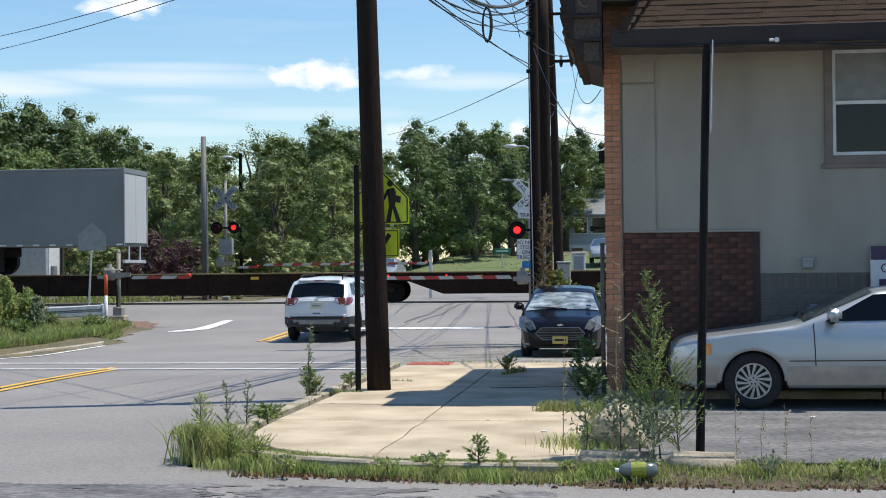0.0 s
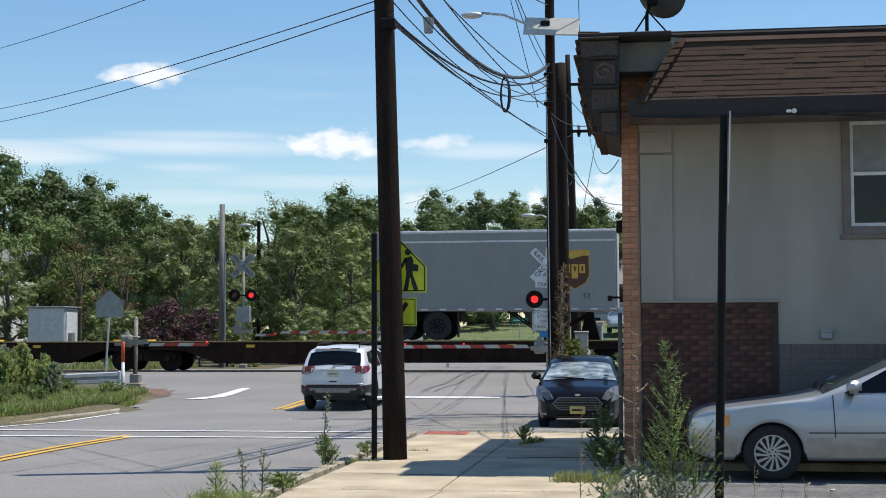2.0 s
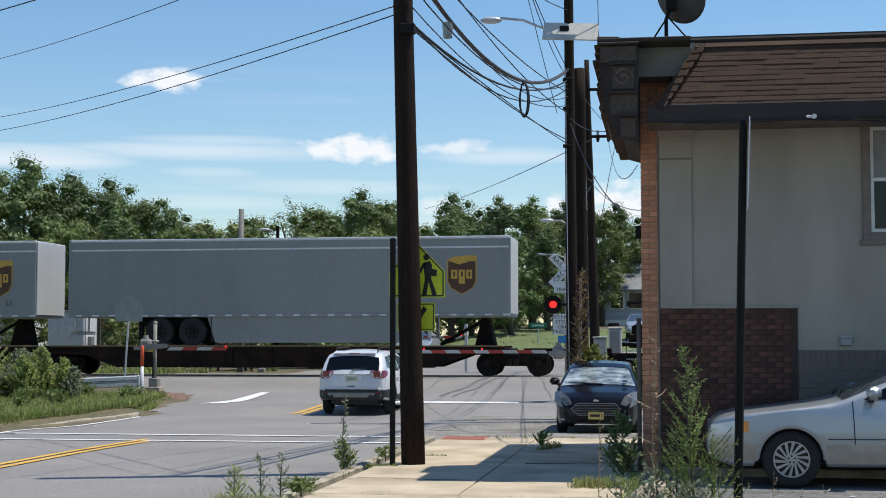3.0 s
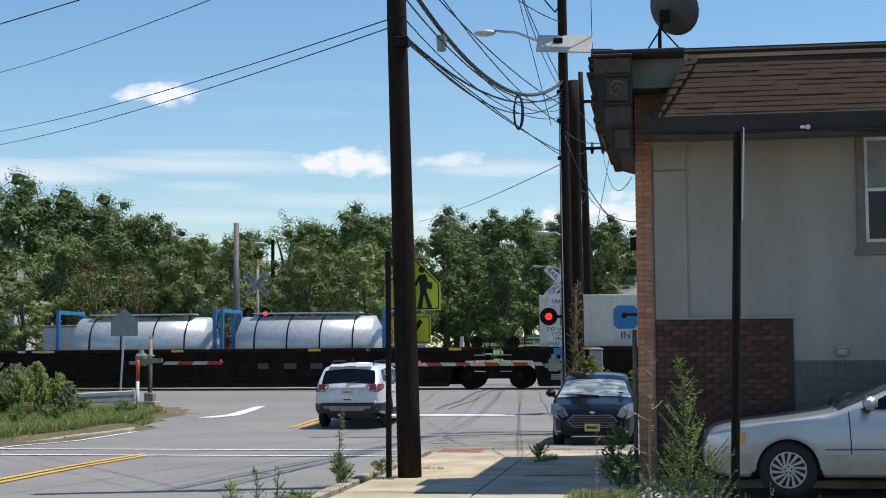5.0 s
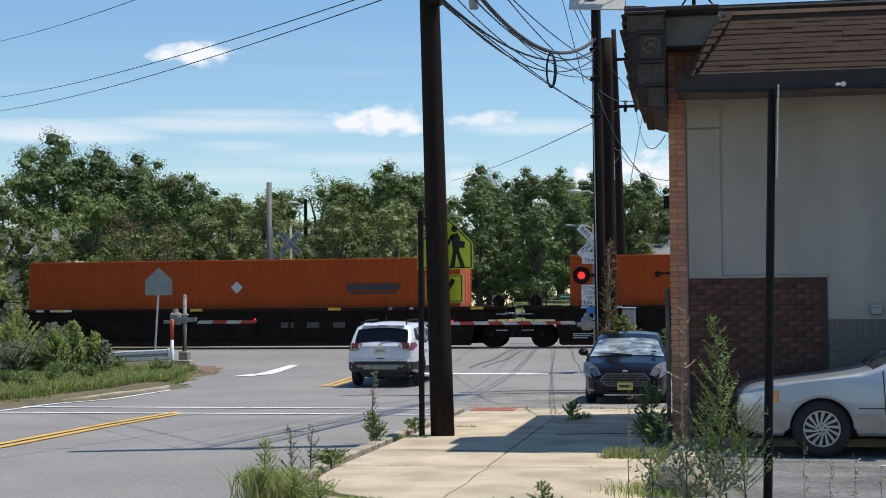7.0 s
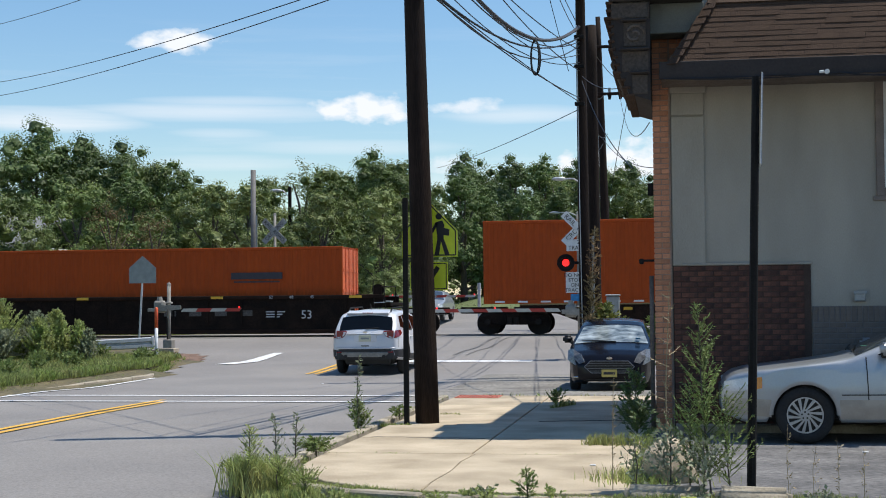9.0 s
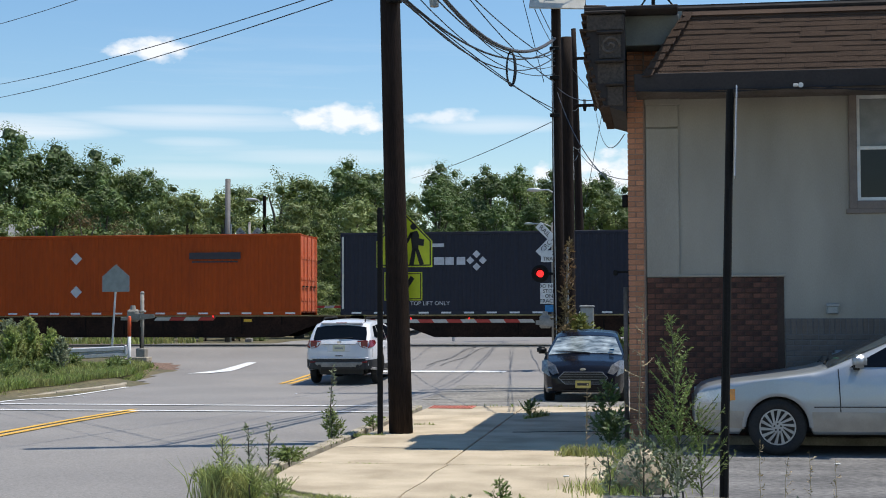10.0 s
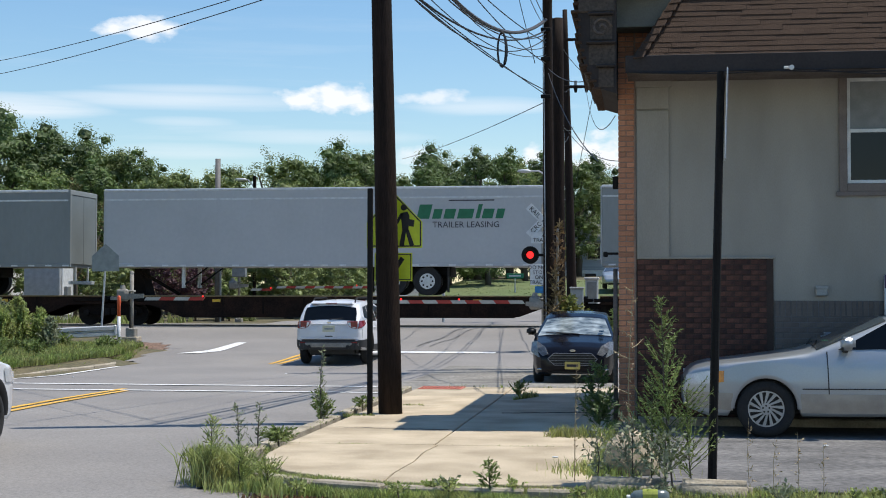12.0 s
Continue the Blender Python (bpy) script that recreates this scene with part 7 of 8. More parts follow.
def leaf_cloud(clumps, size, per, seed, core=0.72):
    """Many small pointed leaves over dense uneven clumps. clumps: centre and radius of each."""
    rnd = np.random.default_rng(seed)
    tri, V, F4, F3, at = CORE_F, [], [], [], 0
    for c, r in clumps:
        c = np.array(c)
        n = max(12, int(per * r * r))
        d = rnd.normal(size=(n, 3))
        d[:, 2] += 0.25
        d /= np.linalg.norm(d, axis=1)[:, None]
        p = c + d * (r * (0.66 + 0.52 * rnd.random(n) ** 1.4))[:, None] * np.array((1, 1, 0.8))
        nrm = d * 0.9 + rnd.normal(size=(n, 3)) * 0.38 + np.array((0, 0, 0.3))
        nrm /= np.linalg.norm(nrm, axis=1)[:, None]
        t = np.cross(nrm, rnd.normal(size=(n, 3)))
        t /= np.linalg.norm(t, axis=1)[:, None] + 1e-9
        b = np.cross(nrm, t)
        s = (size * rnd.uniform(0.55, 1.35, n))[:, None]
        V.append(np.stack([p - t * s, p - b * s * 0.5 + nrm * s * 0.15, p + t * s, p + b * s * 0.5 + nrm * s * 0.15], 1).reshape(-1, 3))
        F4 += (np.arange(n * 4).reshape(-1, 4) + at).tolist()
        at += n * 4
        if core:
            k = rnd.uniform(0.5, 1.05, len(CORE_V))
            V.append(c + CORE_V * (k * r * core)[:, None] * np.array((1, 1, 0.8)))
            F3 += (tri + at).tolist()
            at += len(CORE_V)
    me = bpy.data.meshes.new("crown")
    me.from_pydata(np.concatenate(V).tolist(), [], F4 + F3)
    return me


def make_tree(label, h, w, leaf, seed, trunk=0.3, size=0.1, per=90, name="tree", boughs=11, sub=7, low=0.25, core=0.58, tip=0.40):
    """A trunk with limbs, each limb carrying one bough of several leaf clumps."""
    rnd = random.Random(seed)
    t = thing(name, label, "tree" if name == "tree" else "shrub", "trees beyond the tracks")
    th = h * 0.6
    bend = [(rnd.uniform(-0.1, 0.1) * k, rnd.uniform(-0.1, 0.1) * k, th * k / 4) for k in range(5)]
    part("trunk", tube(bmesh.new(), bend, [trunk * (1 - 0.17 * k) for k in range(5)], 9), BARK, t, smooth=True)
    clumps = []
    for k in range(boughs):
        u = (k + rnd.uniform(0.1, 0.9)) / boughs
        a = k * 2.4 + rnd.uniform(-0.5, 0.5)
        z = h * (low + (0.90 - low) * u)
        wide = w / 2 * math.sqrt(max(0.04, 1 - ((u - tip) / (1.04 - tip if u > tip else 0.75)) ** 2))
        br = w * rnd.uniform(0.15, 0.23)
        rr = max(0.0, wide - br) * rnd.uniform(0.75, 1.05)
        c = Vector((rr * math.cos(a), rr * math.sin(a), z))
        zb = max(0.2, min(th * 0.95, z * 0.62))
        part("limb", tube(bmesh.new(), [(bend[2][0], bend[2][1], zb), (c.x * 0.5, c.y * 0.5, zb + (z - zb) * 0.6), tuple(c)], [trunk * 0.4, trunk * 0.25, 0.03], 6), BARK, t)
        clumps.append((tuple(c), br * 0.75))
        for j in range(sub):
            d = Vector((rnd.gauss(0, 1), rnd.gauss(0, 1), rnd.gauss(0.45, 0.8))).normalized()
            clumps.append((tuple(c + Vector((d.x, d.y, d.z * 0.85)) * br * rnd.uniform(0.75, 1.1)), br * rnd.uniform(0.32, 0.55)))
    for k in range(4):
        clumps.append(((rnd.uniform(-0.06, 0.06) * w, rnd.uniform(-0.06, 0.06) * w, h * rnd.uniform(0.88, 0.98)), w * rnd.uniform(0.05, 0.09)))
    me = leaf_cloud(clumps, size, per, seed, core)
    me.materials.append(leaf)
    ob = new("crown", me)
    ob.parent = t
    return t


KIT = [make_tree("tall dark green broadleaf tree", 12, 9.5, LEAF[1], 1, size=0.092, per=180, boughs=16, sub=8, low=0.22),
       make_tree("full mid-green leafy tree", 9, 7.0, LEAF[0], 2, size=0.084, per=225, boughs=13, sub=7, low=0.14),
       make_tree("small airy light green tree", 8, 5.5, LEAF[2], 3, size=0.07, per=300, boughs=11, sub=6, low=0.18, core=0.6),
       make_tree("slender light green tree with open crown", 10, 4.4, LEAF[2], 4, size=0.07, per=260, boughs=9, sub=5, low=0.35, core=0.0),
       make_tree("dense tall dark green tree", 10, 6.0, LEAF[1], 5, size=0.084, per=225, boughs=14, sub=7, low=0.10, tip=0.25),
       make_tree("leafy green roadside shrub", 3.2, 3.6, LEAF[2], 6, trunk=0.06, name="shrub", size=0.05, per=520, boughs=10, sub=6, low=0.12, core=0.6),
       make_tree("thin half-dead rusty brown tree", 7.5, 3.6, LEAF[4], 7, trunk=0.14, size=0.065, per=250, boughs=9, sub=5, low=0.28, core=0.0),
       make_tree("rounded shrub with purple leaves", 3.2, 3.4, LEAF[3], 8, trunk=0.06, name="shrub", size=0.06, per=420, boughs=10, sub=6, low=0.18, core=0.5)]
USED = [False] * len(KIT)


def plant(kind, x, y, scale=1.0, turn=None, sink=0.1):
    if x > -14 and y > 85:
        scale *= 0.86
    m = pose(x, y, ground_z(x, y) - sink, 0, 0, random.uniform(0, 360) if turn is None else turn)
    if not USED[kind]:
        USED[kind] = True
        KIT[kind].matrix_basis = m @ Matrix.Diagonal((scale, scale, scale, 1))
        return KIT[kind]
    t = copy_thing(KIT[kind], m)
    t.matrix_basis = m @ Matrix.Diagonal((scale, scale, scale, 1))
    return t


# high trees on the skyline: kind, x, y, scale
for k, x, y, s in ((0, -40.5, 88, 1.02), (0, -36.0, 92, 0.93), (0, -37.9, 89, 0.94), (1, -34.4, 90, 1.12), (4, -31.0, 94, 0.90), (1, -44, 80, 1.15), (4, -32.0, 90, 1.04), (4, -33.5, 86, 0.95), (1, -29.5, 92, 0.86), (1, -37.0, 74, 0.95), (1, -31.0, 72, 0.86),
                   (6, -28.2, 70, 0.95), (6, -25.6, 69, 0.85), (1, -27.0, 76, 0.82), (2, -24.2, 74, 0.95), (3, -25.0, 96, 1.08), (1, -22.5, 78, 0.92), (2, -21.0, 70, 0.90), (3, -23.0, 92, 1.0), (0, -20.5, 96, 0.88),
                   (1, -18.8, 76, 0.94), (2, -17.5, 71, 0.86), (4, -17.0, 90, 1.0), (1, -15.5, 80, 0.98), (2, -14.8, 72, 0.86), (4, -13.6, 92, 1.02), (1, -14.0, 79, 0.74), (4, -11.2, 98, 1.08), (4, -9.4, 102, 1.10),
                   (3, -8.2, 100, 0.98), (4, -7.2, 104, 1.06), (4, -8.4, 110, 1.05), (0, -3.6, 112, 0.86), (4, -2.0, 118, 0.98), (4, 0.4, 116, 0.96), (4, 2.5, 112, 0.95), (4, -13.2, 108, 1.06), (4, -10.4, 113, 1.1), (4, -6.2, 114, 1.08), (1, -4.9, 108, 1.1), (4, -0.9, 122, 1.08), (0, -15, 106, 0.86), (0, -26, 108, 0.84),
                   (4, -12.6, 94, 0.85), (4, -9.8, 92, 0.80), (4, -7.8, 96, 0.82), (1, -46, 70, 1.0), (0, -50, 84, 1.0), (1, -41, 68, 0.85), (1, -34, 66, 0.62), (1, -38.5, 64, 0.6), (2, -29.5, 64.5, 0.62), (2, -19.5, 66, 0.6)):
    plant(k, x, y, s)
for k, x, y, s in ((7, -21.6, 63.8, 0.95), (7, -20.2, 64.4, 0.85), (5, -23.5, 64, 0.8), (5, -18.8, 65, 0.75), (5, -15.4, 65.5, 0.85), (5, -13.4, 66.5, 0.85), (5, -25.2, 65.8, 0.8), (5, -31.0, 61.5, 0.9)):
    plant(k, x, y, s)
# a wooded ridge closing the distance
rid = []
rnd = random.Random(9)
for k in range(150):
    rid.append(((-110 + k * 1.6 + rnd.uniform(-1, 1), rnd.uniform(118, 140), rnd.uniform(2, 9.4)), rnd.uniform(1.8, 3.0)))
for k in range(90):
    rid.append(((-62 + k * 0.58 + rnd.uniform(-0.6, 0.6), rnd.uniform(99, 112), rnd.uniform(1.2, 5.4)), rnd.uniform(1.2, 2.0)))
me = leaf_cloud(rid, 0.16, 90, 77)
me.materials.append(LEAF[1])
tagged(new("far_woods", me), "dark green woods closing the distance", "woods", kind="stuff")
# ---- small plants along the kerbs ----


def blades(name, area, count, h0, h1, material, label, seed, base=None, width=0.006):
    """Grass over an area: a function that draws a random place."""
    rnd = random.Random(seed)
    V, F = [], []
    for _ in range(count):
        x, y = area(rnd)
        z = (base or ground_z)(x, y) - 0.02
        h = rnd.uniform(h0, h1) * (0.6 + 0.8 * abs(noise.noise((x * 0.8, y * 0.8, seed))))
        a = rnd.uniform(0, 2 * math.pi)
        lean = h * rnd.uniform(0.1, 0.7)
        dx, dy = math.cos(a), math.sin(a)
        w = width * rnd.uniform(0.7, 1.6)
        b = rnd.uniform(0, math.pi)
        wx, wy = w * math.cos(b), w * math.sin(b)
        i = len(V)
        V += [(x - wx, y - wy, z), (x + wx, y + wy, z), (x + dx * lean * 0.35 + wx * 0.8, y + dy * lean * 0.35 + wy * 0.8, z + h * 0.6),
              (x + dx * lean * 0.35 - wx * 0.8, y + dy * lean * 0.35 - wy * 0.8, z + h * 0.6), (x + dx * lean, y + dy * lean, z + h)]
        F += [(i, i + 1, i + 2, i + 3), (i + 3, i + 2, i + 4)]
    me = bpy.data.meshes.new(name)
    me.from_pydata(V, [], F)
    me.materials.append(material)
    return tagged(new(name, me), label, "grass", kind="stuff")


def along(pts, spread_):
    def pick(rnd):
        k = rnd.randrange(len(pts) - 1)
        u = rnd.random()
        return (pts[k][0] + (pts[k + 1][0] - pts[k][0]) * u + rnd.gauss(0, spread_ * 0.4), pts[k][1] + (pts[k + 1][1] - pts[k][1]) * u + rnd.gauss(0, spread_))
    return pick


CORNER = [(-4.25, 14.6), (-4.1, 13.9), (-3.75, 13.25), (-3.2, 12.75), (-2.6, 12.45), (-1.8, 12.28), (-1.0, 12.22), (0.2, 12.2)]


def strip_z(x, y):
    if x < -0.5:
        return -0.105 + 0.004 * noise.noise((x * 3, y * 3, 0))
    return -0.135 + 0.125 * math.exp(-((y - 12.42) / 0.42) ** 2) + 0.025 * noise.noise((x * 3, y * 3, 0))


LUSH = mat("fresh_grass_blade", (0.30, 0.38, 0.11), 0.7, vary=0.2, scale=1.5, fine=6, second=(0.42, 0.41, 0.17), island=0.5, translucent=0.45, amount=0.9)
RUSSET = mat("dry_leaf_litter", (0.26, 0.15, 0.075), 0.9, vary=0.3, fine=20, island=0.5)
strip = setting("grass_strip_soil", sheet(spread(-5.0, 14, 190), spread(11.6, 15.0, 36), lambda x, y: strip_z(x, y),
                                          lambda x, y: (x > -0.45 and y < 13) or min(math.hypot(x - a[0] - (b[0] - a[0]) * u, y - a[1] - (b[1] - a[1]) * u) for a, b in zip(CORNER, CORNER[1:]) for u in (0, 0.33, 0.67)) < 0.17), mat("leaf_litter_soil", (0.07, 0.052, 0.034), 0.95, vary=0.5, scale=3, fine=30, bump=0.9, second=(0.13, 0.095, 0.055)), "littered soil along the kerb", smooth=True)
blades("kerb_grass", along(CORNER[1:4], 0.10), 5500, 0.06, 0.17, LUSH, "rank fresh grass round the kerb corner", 1, lambda x, y: -0.09, 0.0045)
blades("kerb_grass", along([(-3.3, 12.72), (-2.6, 12.36), (-1.8, 12.2), (-1.0, 12.16)], 0.06), 5200, 0.07, 0.17, LUSH, "short uneven grass along the kerb", 4, lambda x, y: max(strip_z(x, y), -0.09), 0.004)
blades("kerb_grass", along(CORNER[5:], 0.12), 8000, 0.03, 0.13, LUSH, "short uneven grass along the kerb", 5, lambda x, y: max(strip_z(x, y), -0.09), 0.0045)
blades("kerb_grass", along([(-0.6, 12.25), (2, 12.22), (5, 12.22), (9, 12.3)], 0.14), 15000, 0.03, 0.14, LUSH, "weedy grass strip before the parking lot", 2, strip_z, 0.0045)
blades("kerb_grass", along([(-3.75, 13.45), (-3.15, 12.95), (-2.55, 12.62), (-1.8, 12.45), (-1.0, 12.38), (-0.3, 12.36)], 0.04), 4500, 0.03, 0.11, LUSH, "short grass creeping over the pavement edge", 6, lambda x, y: -0.02, 0.004)
blades("dry_litter", along([(-3.4, 12.4), (0, 11.98), (5, 11.98)], 0.10), 3200, 0.02, 0.05, RUSSET, "dry leaves and straw in the gutter", 3, lambda x, y: -0.10, 0.012)
for seed, pts, n, h in ((11, [(-4.0, 15.75), (-2.3, 15.75)], 130, 0.05), (12, [(-2.2, 15.75), (-0.5, 15.75)], 110, 0.05), (13, [(-4.0, 19.3), (-3.6, 19.35)], 140, 0.10), (14, [(-3.4, 25.55), (-0.5, 25.55)], 1500, 0.12),
                        (15, [(-0.46, 13), (-0.42, 18.6)], 900, 0.12), (16, [(-4.12, 17.4), (-4.1, 25.3)], 420, 0.07), (17, [(-2.0, 22.5), (-1.7, 23.3)], 160, 0.16), (18, [(-1.1, 16.9), (-0.5, 16.9)], 420, 0.2),
                        (19, [(-3.75, 21.2), (-3.2, 21.22)], 90, 0.07)):
    blades("joint_grass", along(pts, 0.03 if n < 400 else 0.10), n, h * 0.4, h, GRASS, "tufts of grass in the pavement joints", seed, lambda x, y: 0.0 if y < 25.4 else road_z(y))


def verge_area(rnd):
    y = rnd.uniform(26, 43.2)
    return verge_edge(y) - 0.2 - 11 * rnd.random() ** 1.3, y


def kerb_fringe(rnd):
    y = rnd.uniform(22, 42)
    return verge_edge(y) - rnd.uniform(0.1, 0.8), y


blades("verge_grass", verge_area, 60000, 0.10, 0.30, GRASS, "rough green verge grass", 21, width=0.014)
blades("verge_grass", kerb_fringe, 15000, 0.08, 0.26, GRASS, "short grass hanging over the verge kerb", 24, width=0.01)
blades("verge_grass", lambda r: (r.uniform(-70, -19.5), r.uniform(57, 62)), 5000, 0.2, 0.6, GRASS, "weeds beyond the tracks", 22, width=0.03)
blades("verge_grass", lambda r: (r.uniform(-24, 6), r.uniform(78, 97)), 7000, 0.08, 0.18, LAWN, "mown lawn grass", 23, width=0.03)


def weed(label, x, y, h, w, branches, leaf, size, seed, z=0.0, stem=0.008, per=7, droop=0.0, m=None, slim=0.17, taper=0.75):
    """A tall weed: stem, rising side shoots, narrow leaves."""
    rnd = random.Random(seed)
    p = thing("weed", label, "weed", "weeds along the kerb")
    top = Vector((rnd.uniform(-0.06, 0.06) * h, 0, h))
    part("stem", tube(bmesh.new(), [(0, 0, -0.03), tuple(top * 0.5 + Vector((rnd.uniform(-0.03, 0.03), 0, 0))), tuple(top)], [stem, stem * 0.8, stem * 0.3], 6), m or BARK, p)
    V, F = [], []
    sb = bmesh.new()

    def leaf_at(c, d):
        s = size * rnd.uniform(0.6, 1.3)
        n = Vector((rnd.gauss(0, 1), rnd.gauss(0, 1), rnd.gauss(0, 1))).normalized()
        t = (d * 0.8 + n * 0.8).normalized()
        b = t.cross(n).normalized() * s * slim
        i = len(V)
        V.extend([tuple(c), tuple(c + t * s * 0.5 + b), tuple(c + t * s), tuple(c + t * s * 0.5 - b)])
        F.append((i, i + 1, i + 2, i + 3))
    for k in range(branches):
        u = 0.08 + 0.9 * k / branches
        a = rnd.uniform(0, 2 * math.pi)
        ln = w / 2 * (1.06 - u) ** taper * rnd.uniform(0.6, 1.2) + 0.03
        o = top * u
        d = Vector((math.cos(a), math.sin(a), 0.75 - droop)).normalized()
        pts = [o + d * ln * q + Vector((0, 0, 0.25 * ln * q * q)) for q in (0, 0.5, 1.0)]
        tube(sb, pts, [stem * 0.45, stem * 0.35, stem * 0.2], 4)
        n = max(4, int(per * ln * 10))
        for j in range(n):
            q = 0.12 + 0.88 * j / n
            leaf_at(o + d * ln * q + Vector((0, 0, 0.25 * ln * q * q)), d)
    for j in range(int(h * 40)):
        leaf_at(top * rnd.uniform(0.15, 1.0), Vector((rnd.gauss(0, 1), rnd.gauss(0, 1), 0.5)).normalized())
    tagged(part("branchwork", sb, m or leaf, p), kind="stuff")
    me = bpy.data.meshes.new("foliage")
    me.from_pydata(V, [], F)
    me.materials.append(leaf)
    ob = tagged(new("foliage", me), kind="stuff")
    ob.parent = p
    p.matrix_basis = pose(x, y, z)
    return p


WEED = LEAF[5]
DUSTY = mat("dusty_leaf", (0.21, 0.25, 0.14), 0.7, vary=0.2, scale=2, fine=12, second=(0.30, 0.31, 0.21), island=0.35, translucent=0.3, amount=0.8)
weed("tall feathery green weed at the kerb", 0.22, 12.62, 1.62, 1.0, 90, WEED, 0.034, 31, per=12, stem=0.009, slim=0.15, taper=1.15)
weed("tall feathery green weed at the kerb", 0.38, 12.55, 0.85, 0.80, 34, WEED, 0.034, 32, per=11, slim=0.15, taper=1.0)
weed("tall feathery green weed at the kerb", 0.04, 12.70, 0.90, 0.65, 30, WEED, 0.034, 33, per=11, slim=0.15, taper=1.0)
weed("dusty grey-green bushy weed", -0.12, 12.45, 0.60, 0.75, 22, DUSTY, 0.05, 34, per=5, slim=0.26)
weed("dusty grey-green bushy weed", 0.15, 12.35, 0.48, 0.7, 20, DUSTY, 0.05, 35, per=5, slim=0.26)
weed("dusty grey-green bushy weed", -0.42, 12.60, 0.48, 0.55, 14, DUSTY, 0.045, 36, per=5, slim=0.26)
weed("pale dry stalk with curled shoots", -0.15, 13.1, 1.80, 0.55, 16, STRAW, 0.03, 37, per=1.6, m=STRAW, stem=0.008, droop=0.5)
weed("thin pale dry stalk", -0.62, 12.9, 1.0, 0.16, 10, STRAW, 0.03, 38, per=2, m=STRAW, stem=0.005)
weed("bushy green corner weed", -3.92, 13.05, 0.58, 0.40, 46, LUSH, 0.045, 41, z=-0.08, per=7, slim=0.12)
weed("bushy green corner weed", -3.6, 12.85, 0.30, 0.6, 40, LUSH, 0.045, 42, z=-0.08, per=6, slim=0.12)
weed("bushy green corner weed", -3.3, 12.62, 0.18, 0.5, 36, LUSH, 0.045, 43, z=-0.06, per=6, slim=0.12)
weed("bushy green corner weed", -4.2, 13.35, 0.2, 0.5, 30, LUSH, 0.045, 44, z=-0.08, per=10)
weed("slim green weed on the kerb", -4.27, 15.15, 0.55, 0.28, 18, DUSTY, 0.05, 45, z=-0.1, per=5)
weed("slim green weed on the kerb", -4.12, 15.35, 0.50, 0.24, 16, DUSTY, 0.05, 46, z=-0.05, per=5)
weed("low yellow-green weed on the kerb", -3.95, 15.6, 0.16, 0.5, 26, WEED, 0.06, 47, per=9, droop=0.5)
weed("tall thin weed at the kerb", -4.18, 18.75, 1.05, 0.14, 22, DUSTY, 0.05, 48, z=-0.1, per=5)
weed("tall thin weed at the kerb", -4.2, 18.8, 0.45, 0.40, 40, WEED, 0.06, 49, z=-0.1, per=10)
weed("low weed at the pole's foot", -3.95, 20.4, 0.16, 0.35, 20, WEED, 0.06, 50, per=8, droop=0.4)
weed("small weed on the grass strip", -1.3, 12.3, 0.26, 0.22, 16, WEED, 0.06, 51, z=-0.03, per=8)
weed("small weed in a pavement joint", -1.95, 22.8, 0.22, 0.4, 26, WEED, 0.06, 52, per=9)
weed("dark creeper at the corner pier", -0.62, 18.6, 0.75, 0.6, 36, LEAF[1], 0.07, 53, per=8)
weed("dark creeper at the corner pier", -0.55, 17.6, 0.40, 0.6, 36, LEAF[1], 0.07, 54, per=10)
weed("yellow-green shrub at the poles' foot", -1.75, 34.95, 1.75, 1.5, 80, mat("yellowing_leaf", (0.21, 0.20, 0.05), 0.7, vary=0.2, scale=2, fine=12, second=(0.13, 0.17, 0.04), island=0.35, translucent=0.3, amount=0.9), 0.14, 55, z=-0.25, per=7, stem=0.02)
weed("dead brown vine climbing a pole", -2.22, 34.75, 3.6, 0.75, 60, LEAF[4], 0.12, 56, z=-0.25, per=5, stem=0.015, m=STRAW)
weed("green shrub behind the car", -0.55, 36.5, 1.45, 1.2, 60, WEED, 0.13, 57, z=-0.25, per=8)
for k, (x, h) in enumerate(((1.25, 0.5), (1.45, 0.42), (1.05, 0.45), (2.6, 0.5), (2.75, 0.35), (0.85, 0.6))):
    weed("thin dry grass stalk by the lot", x, 12.5, h, 0.1, 5, STRAW, 0.03, 60 + k, per=3, m=STRAW, stem=0.003)
def clump(cx, cy, r):
    return lambda rnd: (rnd.gauss(cx, r), rnd.gauss(cy, r))


for seed, x, y, r, n, h in ((201, -3.88, 13.15, 0.12, 1900, 0.40), (202, -3.6, 12.85, 0.14, 1100, 0.17), (203, -3.1, 12.6, 0.15, 700, 0.15), (204, -0.35, 13.6, 0.22, 900, 0.2), (205, -4.12, 15.4, 0.1, 300, 0.22)):
    blades("grass_clump", clump(x, y, r), n, h * 0.4, h, LUSH, "tall rank grass clump at the kerb", seed, lambda x, y: -0.09 if x < -1 else 0.0, 0.0045)
rw = random.Random(5)
for k in range(18):
    x = rw.uniform(-3.0, 3.6)
    weed("low leafy weed in the grass strip", x, 12.2 + rw.uniform(-0.12, 0.15), rw.uniform(0.04, 0.10), rw.uniform(0.14, 0.28), 12, LUSH if k % 3 else DUSTY, 0.04, 300 + k, z=-0.03, per=6, droop=0.3, slim=0.3)
